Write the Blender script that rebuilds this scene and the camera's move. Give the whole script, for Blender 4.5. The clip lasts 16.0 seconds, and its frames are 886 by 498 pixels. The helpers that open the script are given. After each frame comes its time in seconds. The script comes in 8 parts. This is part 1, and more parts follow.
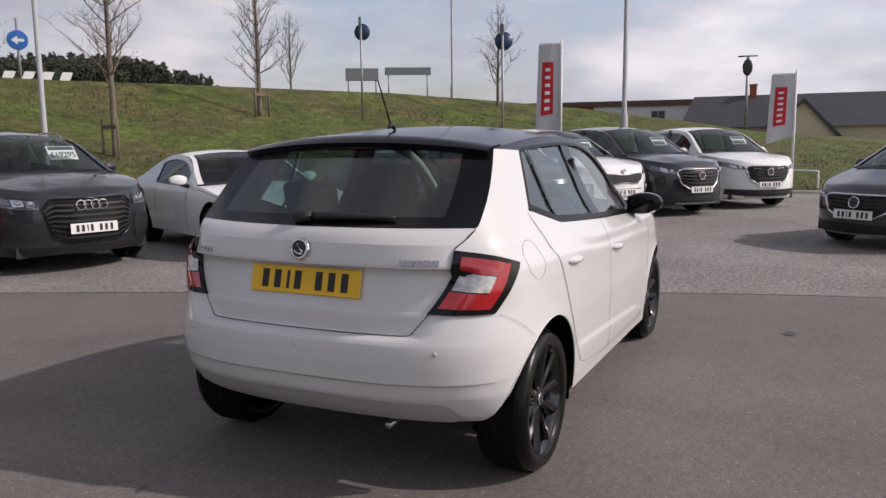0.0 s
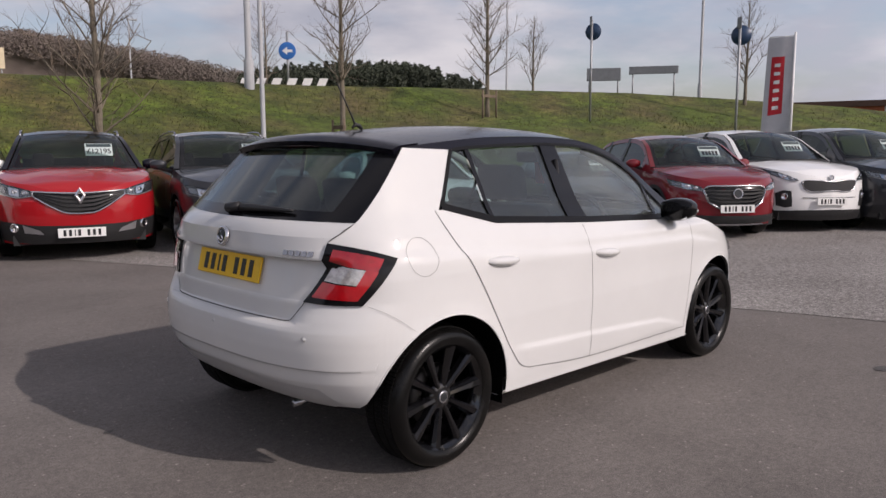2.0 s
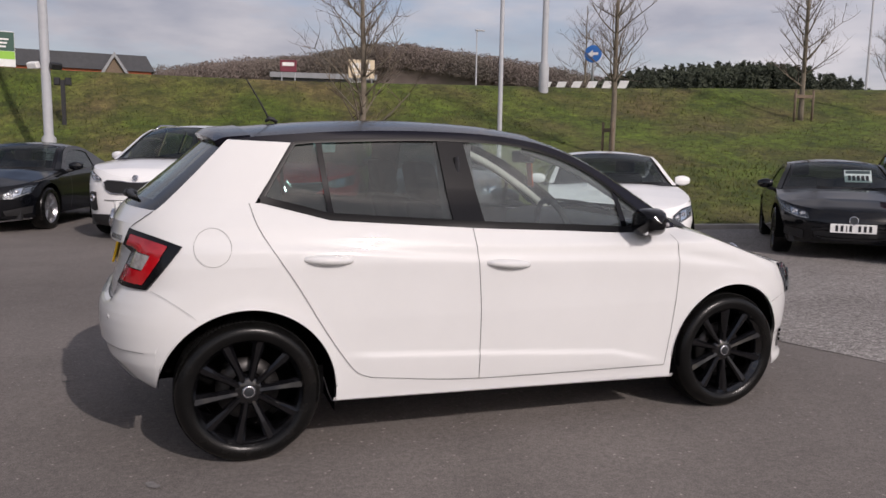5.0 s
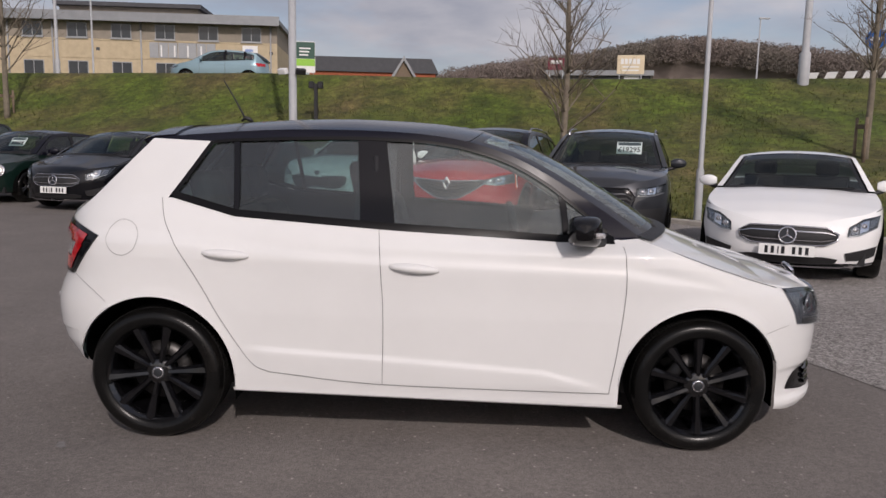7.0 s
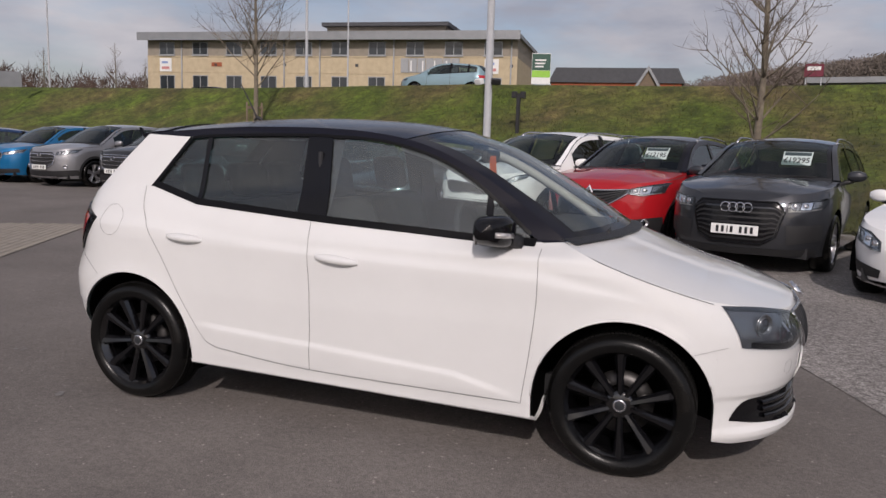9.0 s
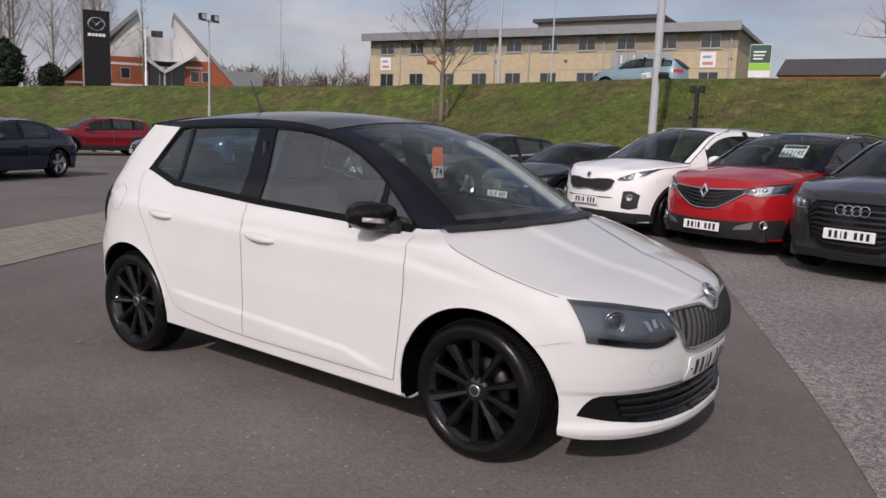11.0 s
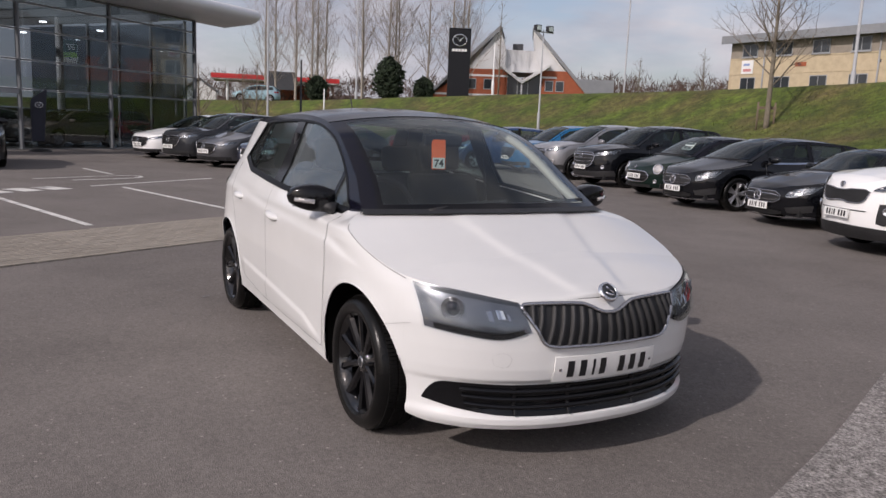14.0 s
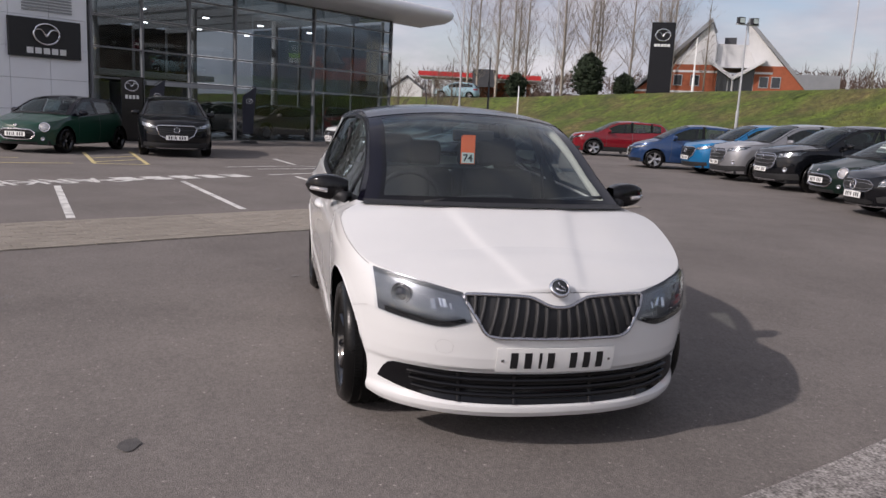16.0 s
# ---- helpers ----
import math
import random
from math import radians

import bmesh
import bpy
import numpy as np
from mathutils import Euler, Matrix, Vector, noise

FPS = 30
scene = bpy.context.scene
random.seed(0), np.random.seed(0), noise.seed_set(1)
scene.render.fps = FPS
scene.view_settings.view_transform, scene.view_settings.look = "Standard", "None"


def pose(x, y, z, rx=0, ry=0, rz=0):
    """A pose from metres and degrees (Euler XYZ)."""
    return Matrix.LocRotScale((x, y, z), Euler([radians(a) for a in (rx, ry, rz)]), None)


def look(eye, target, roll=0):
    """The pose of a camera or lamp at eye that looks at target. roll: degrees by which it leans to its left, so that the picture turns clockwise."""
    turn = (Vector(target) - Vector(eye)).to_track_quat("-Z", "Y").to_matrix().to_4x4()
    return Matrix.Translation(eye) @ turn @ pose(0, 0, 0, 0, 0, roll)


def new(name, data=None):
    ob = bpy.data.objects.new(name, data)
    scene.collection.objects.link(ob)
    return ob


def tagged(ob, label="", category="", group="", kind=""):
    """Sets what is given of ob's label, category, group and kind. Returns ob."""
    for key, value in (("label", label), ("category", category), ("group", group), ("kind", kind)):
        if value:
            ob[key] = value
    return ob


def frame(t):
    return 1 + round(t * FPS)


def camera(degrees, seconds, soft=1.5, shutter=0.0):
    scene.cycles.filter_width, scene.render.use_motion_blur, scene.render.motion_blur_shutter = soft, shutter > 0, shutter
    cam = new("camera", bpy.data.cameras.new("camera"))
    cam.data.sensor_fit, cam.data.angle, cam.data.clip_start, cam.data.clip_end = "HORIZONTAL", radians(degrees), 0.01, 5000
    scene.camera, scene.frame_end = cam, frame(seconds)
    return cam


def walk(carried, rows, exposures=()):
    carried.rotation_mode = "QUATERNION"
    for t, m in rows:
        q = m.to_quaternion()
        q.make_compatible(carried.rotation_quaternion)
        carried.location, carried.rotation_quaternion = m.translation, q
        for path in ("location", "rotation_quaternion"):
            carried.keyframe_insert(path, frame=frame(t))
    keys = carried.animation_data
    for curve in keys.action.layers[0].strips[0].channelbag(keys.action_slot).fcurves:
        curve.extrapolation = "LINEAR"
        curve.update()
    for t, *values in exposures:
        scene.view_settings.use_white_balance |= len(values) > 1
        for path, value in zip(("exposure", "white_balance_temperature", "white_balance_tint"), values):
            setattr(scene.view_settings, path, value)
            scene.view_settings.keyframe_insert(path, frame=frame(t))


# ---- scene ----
cam = camera(60.0, 16.0)
PATH = [
    (0, (-4.249, -1.787, 1.388), (-2.458, -0.941, 1.114), -0.6),
    (0.5, (-4.054, -2.101, 1.399), (-2.342, -1.104, 1.125), -0.4),
    (1, (-3.908, -2.484, 1.395), (-2.29, -1.34, 1.125), -0.4),
    (1.5, (-3.709, -2.782, 1.36), (-2.197, -1.501, 1.094), -0.2),
    (2, (-3.481, -3.047, 1.372), (-2.074, -1.651, 1.104), -0.1),
    (2.5, (-3.241, -3.359, 1.375), (-1.94, -1.863, 1.109), 0.1),
    (3, (-2.921, -3.577, 1.347), (-1.734, -1.989, 1.081), 0.2),
    (3.5, (-2.594, -3.757, 1.356), (-1.522, -2.09, 1.091), 0.4),
    (4, (-2.247, -3.937, 1.352), (-1.309, -2.191, 1.087), 0.3),
    (4.5, (-1.89, -4.0, 1.339), (-1.083, -2.189, 1.077), 0.6),
    (7, (0.133, -4.167, 1.379), (0.093, -2.187, 1.097), 1.1),
    (7.5, (0.522, -4.125, 1.371), (0.308, -2.156, 1.095), 1.1),
    (8, (0.891, -4.102, 1.351), (0.522, -2.154, 1.085), 1.3),
    (8.5, (1.205, -4.032, 1.345), (0.688, -2.118, 1.081), 1.5),
    (11, (2.901, -3.45, 1.371), (1.759, -1.835, 1.075), 2.2),
    (11.5, (3.191, -3.263, 1.351), (1.933, -1.737, 1.05), 2.2),
    (12, (3.458, -3.025, 1.371), (2.087, -1.603, 1.064), 2.3),
    (12.5, (3.738, -2.818, 1.374), (2.251, -1.518, 1.063), 2.4),
    (13, (3.925, -2.597, 1.348), (2.337, -1.421, 1.035), 2.5),
    (13.5, (4.092, -2.327, 1.371), (2.423, -1.272, 1.053), 2.6),
    (14, (4.355, -2.092, 1.37), (2.615, -1.156, 1.057), 2.4),
    (14.5, (4.496, -1.871, 1.37), (2.7, -1.054, 1.045), 2.8),
    (15, (4.628, -1.603, 1.386), (2.784, -0.905, 1.055), 2.9),
    (15.5, (4.794, -1.394, 1.408), (2.91, -0.812, 1.072), 3.1),
    (16, (4.863, -1.199, 1.41), (2.945, -0.748, 1.066), 2.9),
]
walk(cam, [(t, look(eye, target, roll)) for t, eye, target, roll in PATH], [(0.0, 0.21, 6600, 20), (1.5, 0.10, 6600, 20), (3.0, 0.12, 6550, 20), (7.5, -0.07, 6550, 19), (8.5, -0.05, 6550, 19), (11.5, 0.02, 6500, 19), (13.0, 0.11, 6500, 19), (14.5, 0.19, 6500, 19), (16.0, 0.29, 6500, 19)])

# world, sun and exposure
SUN = Vector((0.43, -1.40, 1.03)).normalized()
world = bpy.data.worlds.new("sky")
scene.world = world
world.use_nodes = True
wn, wl = world.node_tree.nodes, world.node_tree.links
sky = wn.new("ShaderNodeTexSky")
sky.sky_type, sky.sun_disc = "NISHITA", False
sky.sun_elevation = math.asin(SUN.z)
sky.sun_rotation = math.atan2(SUN.x, SUN.y)
sky.air_density, sky.dust_density, sky.ozone_density = 1.0, 2.5, 1.0
coord = wn.new("ShaderNodeTexCoord")
stretch = wn.new("ShaderNodeMapping")
stretch.inputs["Scale"].default_value = (1.0, 1.0, 3.2)
cloud = wn.new("ShaderNodeTexNoise")
cloud.inputs["Scale"].default_value, cloud.inputs["Detail"].default_value = 3.1, 9.0
cloud.inputs["Roughness"].default_value = 0.58
cover = wn.new("ShaderNodeValToRGB")
cover.color_ramp.elements[0].position, cover.color_ramp.elements[1].position = 0.36, 0.56
cover.color_ramp.elements[0].color = (0.18, 0.18, 0.18, 1)
cover.color_ramp.elements[1].color = (0.92, 0.92, 0.92, 1)
tone = wn.new("ShaderNodeTexNoise")
tone.inputs["Scale"].default_value, tone.inputs["Detail"].default_value = 5.0, 8.0
greys = wn.new("ShaderNodeValToRGB")
greys.color_ramp.elements[0].position, greys.color_ramp.elements[1].position = 0.38, 0.66
greys.color_ramp.elements[0].color = (3.2, 3.4, 3.85, 1)
greys.color_ramp.elements[1].color = (5.3, 5.3, 5.4, 1)
blend = wn.new("ShaderNodeMixRGB")
back = wn["Background"]
back.inputs["Strength"].default_value = 0.13
wl.new(coord.outputs["Generated"], stretch.inputs["Vector"])
wl.new(stretch.outputs["Vector"], cloud.inputs["Vector"])
wl.new(stretch.outputs["Vector"], tone.inputs["Vector"])
wl.new(cloud.outputs["Fac"], cover.inputs["Fac"])
wl.new(tone.outputs["Fac"], greys.inputs["Fac"])
wl.new(cover.outputs["Color"], blend.inputs["Fac"])
wl.new(sky.outputs["Color"], blend.inputs["Color1"])
wl.new(greys.outputs["Color"], blend.inputs["Color2"])
# the sky is paler on the sun's side and deeper towards the zenith
aside = wn.new("ShaderNodeVectorMath")
aside.operation = "DOT_PRODUCT"
aside.inputs[1].default_value = (SUN.x, SUN.y, 0)
glow = wn.new("ShaderNodeMapRange")
for key, val in (("From Min", -0.82), ("From Max", 0.82), ("To Min", 0.80), ("To Max", 1.28)):
    glow.inputs[key].default_value = val
paler = wn.new("ShaderNodeVectorMath")
paler.operation = "SCALE"
wl.new(coord.outputs["Generated"], aside.inputs[0])
wl.new(aside.outputs["Value"], glow.inputs["Value"])
wl.new(blend.outputs["Color"], paler.inputs[0])
apart = wn.new("ShaderNodeSeparateXYZ")
deep = wn.new("ShaderNodeMapRange")
for key, val in (("From Min", 0.22), ("From Max", 0.95), ("To Min", 1.0), ("To Max", 0.62)):
    deep.inputs[key].default_value = val
both_ = wn.new("ShaderNodeMath")
both_.operation = "MULTIPLY"
wl.new(coord.outputs["Generated"], apart.inputs[0])
wl.new(apart.outputs["Z"], deep.inputs["Value"])
wl.new(glow.outputs["Result"], both_.inputs[0])
wl.new(deep.outputs["Result"], both_.inputs[1])
wl.new(both_.outputs[0], paler.inputs["Scale"])
wl.new(paler.outputs["Vector"], back.inputs["Color"])
sun = new("sun", bpy.data.lights.new("sun", "SUN"))
sun.data.energy, sun.data.angle, sun.data.color = 2.55, radians(0.9), (1.0, 0.95, 0.88)
sun.matrix_world = look(SUN * 50, (0, 0, 0))


# materials
def material(name, color, rough=0.5, metal=0.0, vary=0.12, scale=4.0, bump=0.0, bump_scale=60.0, coat=0.0,
             second=None, second_scale=1.0, second_low=0.45, second_high=0.6, fine=True, spec=0.5):
    """A surface with variation at two scales, grain bump and an optional second colour in patches."""
    m = bpy.data.materials.new(name)
    m.use_nodes = True
    nodes, links = m.node_tree.nodes, m.node_tree.links
    bsdf = nodes["Principled BSDF"]
    bsdf.inputs["Roughness"].default_value = rough
    bsdf.inputs["Metallic"].default_value = metal
    bsdf.inputs["Coat Weight"].default_value = coat
    bsdf.inputs["Coat Roughness"].default_value = 0.03
    bsdf.inputs["Specular IOR Level"].default_value = spec
    tc = nodes.new("ShaderNodeTexCoord")
    base = nodes.new("ShaderNodeRGB")
    base.outputs[0].default_value = (*color, 1)
    out = base.outputs[0]
    if second:
        big = nodes.new("ShaderNodeTexNoise")
        big.inputs["Scale"].default_value, big.inputs["Detail"].default_value = second_scale, 6.0
        ramp = nodes.new("ShaderNodeValToRGB")
        ramp.color_ramp.elements[0].position, ramp.color_ramp.elements[1].position = second_low, second_high
        mix = nodes.new("ShaderNodeMixRGB")
        mix.inputs["Color2"].default_value = (*second, 1)
        links.new(tc.outputs["Object"], big.inputs["Vector"])
        links.new(big.outputs["Fac"], ramp.inputs["Fac"])
        links.new(ramp.outputs["Color"], mix.inputs["Fac"])
        links.new(out, mix.inputs["Color1"])
        out = mix.outputs["Color"]
    if vary:
        n1 = nodes.new("ShaderNodeTexNoise")
        n1.inputs["Scale"].default_value, n1.inputs["Detail"].default_value = scale, 8.0
        n1.inputs["Roughness"].default_value = 0.65
        r1 = nodes.new("ShaderNodeMapRange")
        r1.inputs["From Min"].default_value, r1.inputs["From Max"].default_value = 0.3, 0.7
        r1.inputs["To Min"].default_value, r1.inputs["To Max"].default_value = 1 - vary, 1 + vary
        mul = nodes.new("ShaderNodeVectorMath")
        mul.operation = "SCALE"
        links.new(tc.outputs["Object"], n1.inputs["Vector"])
        links.new(n1.outputs["Fac"], r1.inputs["Value"])
        links.new(out, mul.inputs[0])
        links.new(r1.outputs["Result"], mul.inputs["Scale"])
        out = mul.outputs["Vector"]
    links.new(out, bsdf.inputs["Base Color"])
    if bump:
        n2 = nodes.new("ShaderNodeTexNoise")
        n2.inputs["Scale"].default_value, n2.inputs["Detail"].default_value = bump_scale, 6.0
        bm_ = nodes.new("ShaderNodeBump")
        bm_.inputs["Strength"].default_value, bm_.inputs["Distance"].default_value = bump, 0.02
        links.new(tc.outputs["Object"], n2.inputs["Vector"])
        links.new(n2.outputs["Fac"], bm_.inputs["Height"])
        links.new(bm_.outputs["Normal"], bsdf.inputs["Normal"])
    return m


def glass_material(name, tint, rough=0.0, mirror=0.06, veil=0.0):
    """Thin automotive or window glass: a tinted clear layer under a clear reflection."""
    m = bpy.data.materials.new(name)
    m.use_nodes = True
    nodes, links = m.node_tree.nodes, m.node_tree.links
    nodes.remove(nodes["Principled BSDF"])
    clear = nodes.new("ShaderNodeBsdfTransparent")
    clear.inputs["Color"].default_value = (*tint, 1)
    gloss = nodes.new("ShaderNodeBsdfGlossy")
    gloss.inputs["Roughness"].default_value = rough
    gloss.inputs["Color"].default_value = (0.9, 0.95, 0.95, 1)
    rise = nodes.new("ShaderNodeLayerWeight")
    rise.inputs["Blend"].default_value = 0.5
    steep = nodes.new("ShaderNodeMath")
    steep.operation = "POWER"
    steep.inputs[1].default_value = 4.0
    share = nodes.new("ShaderNodeMath")
    share.operation, share.use_clamp = "MULTIPLY_ADD", True
    share.inputs[1].default_value, share.inputs[2].default_value = 0.72, mirror
    # Veil of reflected bright surroundings, put in as a faint pale diffuse share.
    film = nodes.new("ShaderNodeBsdfDiffuse")
    film.inputs["Color"].default_value = (0.75, 0.8, 0.78, 1)
    veiled = nodes.new("ShaderNodeMixShader")
    veiled.inputs["Fac"].default_value = veil
    mix = nodes.new("ShaderNodeMixShader")
    links.new(rise.outputs["Facing"], steep.inputs[0])
    links.new(steep.outputs[0], share.inputs[0])
    links.new(share.outputs[0], mix.inputs["Fac"])
    links.new(clear.outputs[0], veiled.inputs[1])
    links.new(film.outputs[0], veiled.inputs[2])
    links.new(veiled.outputs[0], mix.inputs[1])
    links.new(gloss.outputs[0], mix.inputs[2])
    links.new(mix.outputs[0], nodes["Material Output"].inputs["Surface"])
    return m


def emitter(name, color, strength):
    m = bpy.data.materials.new(name)
    m.use_nodes = True
    nodes, links = m.node_tree.nodes, m.node_tree.links
    e = nodes.new("ShaderNodeEmission")
    e.inputs["Color"].default_value, e.inputs["Strength"].default_value = (*color, 1), strength
    links.new(e.outputs[0], nodes["Material Output"].inputs["Surface"])
    return m


def paint(name, color, metal=0.0):
    return material(name, color, 0.32, metal, 0.03, 1.5, 0.0, coat=1.0 if max(color) > 0.02 else 0.8, spec=0.06)


M_WHITE = paint("white_paint", (0.64, 0.64, 0.63))
M_BLACK = material("black_gloss_paint", (0.005, 0.005, 0.010), 0.14, 0, 0.05, 2, spec=0.32)
M_SEAM = material("shut_line_shadow", (0.07, 0.07, 0.07), 0.8, 0, 0.0)
M_PLASTIC = material("black_textured_plastic", (0.014, 0.014, 0.015), 0.55, 0, 0.1, 20, 0.15, 400)
M_SEALBLACK = material("black_window_seal", (0.004, 0.004, 0.0045), 0.35, 0, 0.1, 20, spec=0.15)
M_GLOSSBLACK = material("gloss_black_plastic", (0.005, 0.005, 0.006), 0.12, 0, 0.05, 5, spec=0.32)
M_RUBBER = material("tyre_rubber", (0.0045, 0.0045, 0.0045), 0.27, 0, 0.3, 9, 0.05, 120, second=(0.007, 0.0065, 0.006), second_scale=6, spec=0.22)
M_TREAD = material("tyre_tread", (0.009, 0.0088, 0.0085), 0.8, 0, 0.3, 40, spec=0.1)
M_LINER = material("black_arch_felt", (0.0035, 0.0035, 0.0035), 1.0, 0, 0.2, 20, spec=0.02)
M_RIM = material("black_alloy", (0.003, 0.003, 0.0035), 0.1, 0, 0.05, 6, spec=0.6, coat=0.6)
M_RIMFACE = material("gloss_black_alloy_face", (0.005, 0.005, 0.006), 0.05, 0, 0.05, 9, spec=0.4, coat=0.15)
M_SILVER = material("silver_alloy", (0.5, 0.5, 0.52), 0.28, 0.9, 0.08, 6)
M_CHROME = material("chrome_trim", (0.75, 0.75, 0.77), 0.08, 1.0, 0.02, 8)
M_SATIN = material("satin_metal_trim", (0.42, 0.42, 0.44), 0.25, 0.9, 0.05, 8)
M_RED_LENS = material("red_lamp_lens", (0.42, 0.005, 0.009), 0.08, 0, 0.15, 30, coat=1.0)
M_RED_DARK = material("dark_red_lens", (0.10, 0.003, 0.004), 0.1, 0, 0.15, 30, coat=1.0)
M_RED_MID = material("deep_red_lens", (0.30, 0.005, 0.008), 0.08, 0, 0.35, 18, coat=1.0)
M_CLEAR_LENS = material("clear_lamp_lens", (0.5, 0.48, 0.47), 0.10, 0.5, 0.45, 30, coat=1.0)
M_LAMP_DARK = material("lamp_housing", (0.03, 0.033, 0.037), 0.3, 0.2, 0.15, 20)
M_LAMP_GREY = material("bright_lamp_housing", (0.20, 0.205, 0.215), 0.22, 0.8, 0.25, 30)
M_GLASS_WS = glass_material("windscreen_glass", (0.86, 0.92, 0.90), veil=0.012)
M_GLASS_SIDE = glass_material("side_glass", (0.82, 0.90, 0.88), mirror=0.09, veil=0.05)
M_GLASS_PRIV = glass_material("privacy_glass", (0.33, 0.46, 0.45), mirror=0.08, veil=0.02)
M_GLASS_CAR = glass_material("parked_car_glass", (0.17, 0.205, 0.20), mirror=0.05, veil=0.004)
M_GLASS_FRONT = glass_material("parked_car_windscreen", (0.52, 0.58, 0.57), mirror=0.03, veil=0.002)
M_LENS = glass_material("lamp_cover", (0.9, 0.93, 0.95))
M_INTERIOR = material("dark_cabin_trim", (0.016, 0.016, 0.018), 0.75, 0, 0.2, 12, 0.1, 200)
M_SEAT = material("charcoal_seat_fabric", (0.03, 0.03, 0.033), 0.9, 0, 0.25, 30, 0.3, 300)
M_HEADLINER = material("pale_headliner", (0.45, 0.44, 0.41), 0.9, 0, 0.08, 8)
M_PLATE_Y = material("yellow_plate", (0.83, 0.50, 0.012), 0.35, 0, 0.05, 9)
M_PLATE_W = material("white_plate", (0.75, 0.75, 0.73), 0.35, 0, 0.06, 9)
M_INK = material("plate_ink", (0.008, 0.008, 0.01), 0.4, 0, 0.0)
M_CARD = material("price_card", (0.50, 0.58, 0.56), 0.6, 0, 0.05, 9)
M_CARD_DARK = material("price_card_header", (0.03, 0.05, 0.055), 0.6, 0, 0.05, 9)
M_ORANGE = material("orange_tag", (0.75, 0.13, 0.03), 0.6, 0, 0.06, 15)
M_STEEL = material("galvanised_steel", (0.33, 0.34, 0.35), 0.5, 0.55, 0.12, 6, 0.05, 60)
M_DARKSTEEL = material("black_powder_coat", (0.012, 0.012, 0.013), 0.5, 0, 0.1, 9)
M_DISC = material("brake_disc", (0.045, 0.043, 0.042), 0.4, 0.8, 0.1, 20)


# mesh helpers
def mesh_object(name, verts, faces, mat, parent=None, label="", smooth=True, mats=None, index=None):
    me = bpy.data.meshes.new(name)
    me.from_pydata([tuple(map(float, v)) for v in verts], [], faces)
    for m in (mats or [mat]):
        me.materials.append(m)
    if smooth:
        me.polygons.foreach_set("use_smooth", [True] * len(me.polygons))
    if index is not None:
        me.polygons.foreach_set("material_index", index)
    me.update()
    ob = new(name, me)
    if parent is not None:
        ob.parent = parent
    return tagged(ob, label)


def part(name, bm, mat, parent, label="", smooth=False):
    """Links a bmesh as one mesh object under a thing or a part."""
    me = bpy.data.meshes.new(name)
    bm.to_mesh(me)
    bm.free()
    me.materials.append(mat)
    if smooth:
        me.polygons.foreach_set("use_smooth", [True] * len(me.polygons))
    ob = new(name, me)
    if parent is not None:
        ob.parent = parent
    return tagged(ob, label)


def thing(name, m, label, category, group="", kind=""):
    ob = new(name)
    ob.empty_display_size = 0.2
    ob.matrix_world = m
    return tagged(ob, label, category, group, kind)


def grid_data(P, flip=False, close_u=False):
    """Vertices and quads of a grid of points P[n][m]."""
    P = np.asarray(P, float)
    n, m = P.shape[:2]
    faces = []
    for i in range(n if close_u else n - 1):
        k = (i + 1) % n
        for j in range(m - 1):
            f = (i * m + j, i * m + j + 1, k * m + j + 1, k * m + j)
            faces.append(f[::-1] if flip else f)
    return P.reshape(-1, 3), faces


def join_data(*items):
    verts, faces = [], []
    for v, f in items:
        k = len(verts)
        verts.extend(map(tuple, v))
        faces.extend(tuple(i + k for i in q) for q in f)
    return verts, faces


def only_used(verts, faces):
    """Drops the vertices that no face uses."""
    keep = sorted({i for f in faces for i in f})
    at = {i: k for k, i in enumerate(keep)}
    return [tuple(verts[i]) for i in keep], [tuple(at[i] for i in f) for f in faces]


def mirror_y(data):
    v, f = data
    v = np.asarray(v, float) * (1, -1, 1)
    return v, [tuple(reversed(q)) for q in f]


def smooth_line(points, n):
    """n points along a Catmull-Rom curve through the points, evenly by length."""
    p = np.asarray(points, float)
    if len(p) == 2:
        return p[0] + (p[1] - p[0]) * np.linspace(0, 1, n)[:, None]
    q = np.vstack([2 * p[0] - p[1], p, 2 * p[-1] - p[-2]])
    out = []
    for i in range(1, len(q) - 2):
        for t in np.linspace(0, 1, 12, endpoint=False):
            a, b, c, d = q[i - 1:i + 3]
            out.append(0.5 * (2 * b + (c - a) * t + (2 * a - 5 * b + 4 * c - d) * t * t + (3 * b - a - 3 * c + d) * t ** 3))
    out.append(p[-1])
    return even(out, n)


def even(points, n):
    p = np.asarray(points, float)
    s = np.r_[0, np.cumsum(np.linalg.norm(np.diff(p, axis=0), axis=1))]
    w = np.linspace(0, s[-1], n)
    return np.stack([np.interp(w, s, p[:, k]) for k in range(p.shape[1])], 1)


def ruled(mapper, low, high, n, m, off=0.0, curved=True):
    """A patch between two lines of the flat pattern, laid onto a surface."""
    pick = smooth_line if curved else even
    a, b = pick(low, n), pick(high, n)
    return np.array([[mapper(*(a[i] + (b[i] - a[i]) * j / (m - 1)), off) for j in range(m)] for i in range(n)])


def strip(mapper, line, width, n=24, off=0.002, curved=True):
    """A narrow band along a line of the flat pattern, laid onto a surface."""
    p = (smooth_line if curved else even)(line, n)
    d = np.gradient(p, axis=0)
    d /= np.linalg.norm(d, axis=1)[:, None] + 1e-9
    nrm = np.stack([-d[:, 1], d[:, 0]], 1) * width / 2
    return np.array([[mapper(*(p[i] - nrm[i]), off), mapper(*p[i], off * 1.2), mapper(*(p[i] + nrm[i]), off)] for i in range(n)])


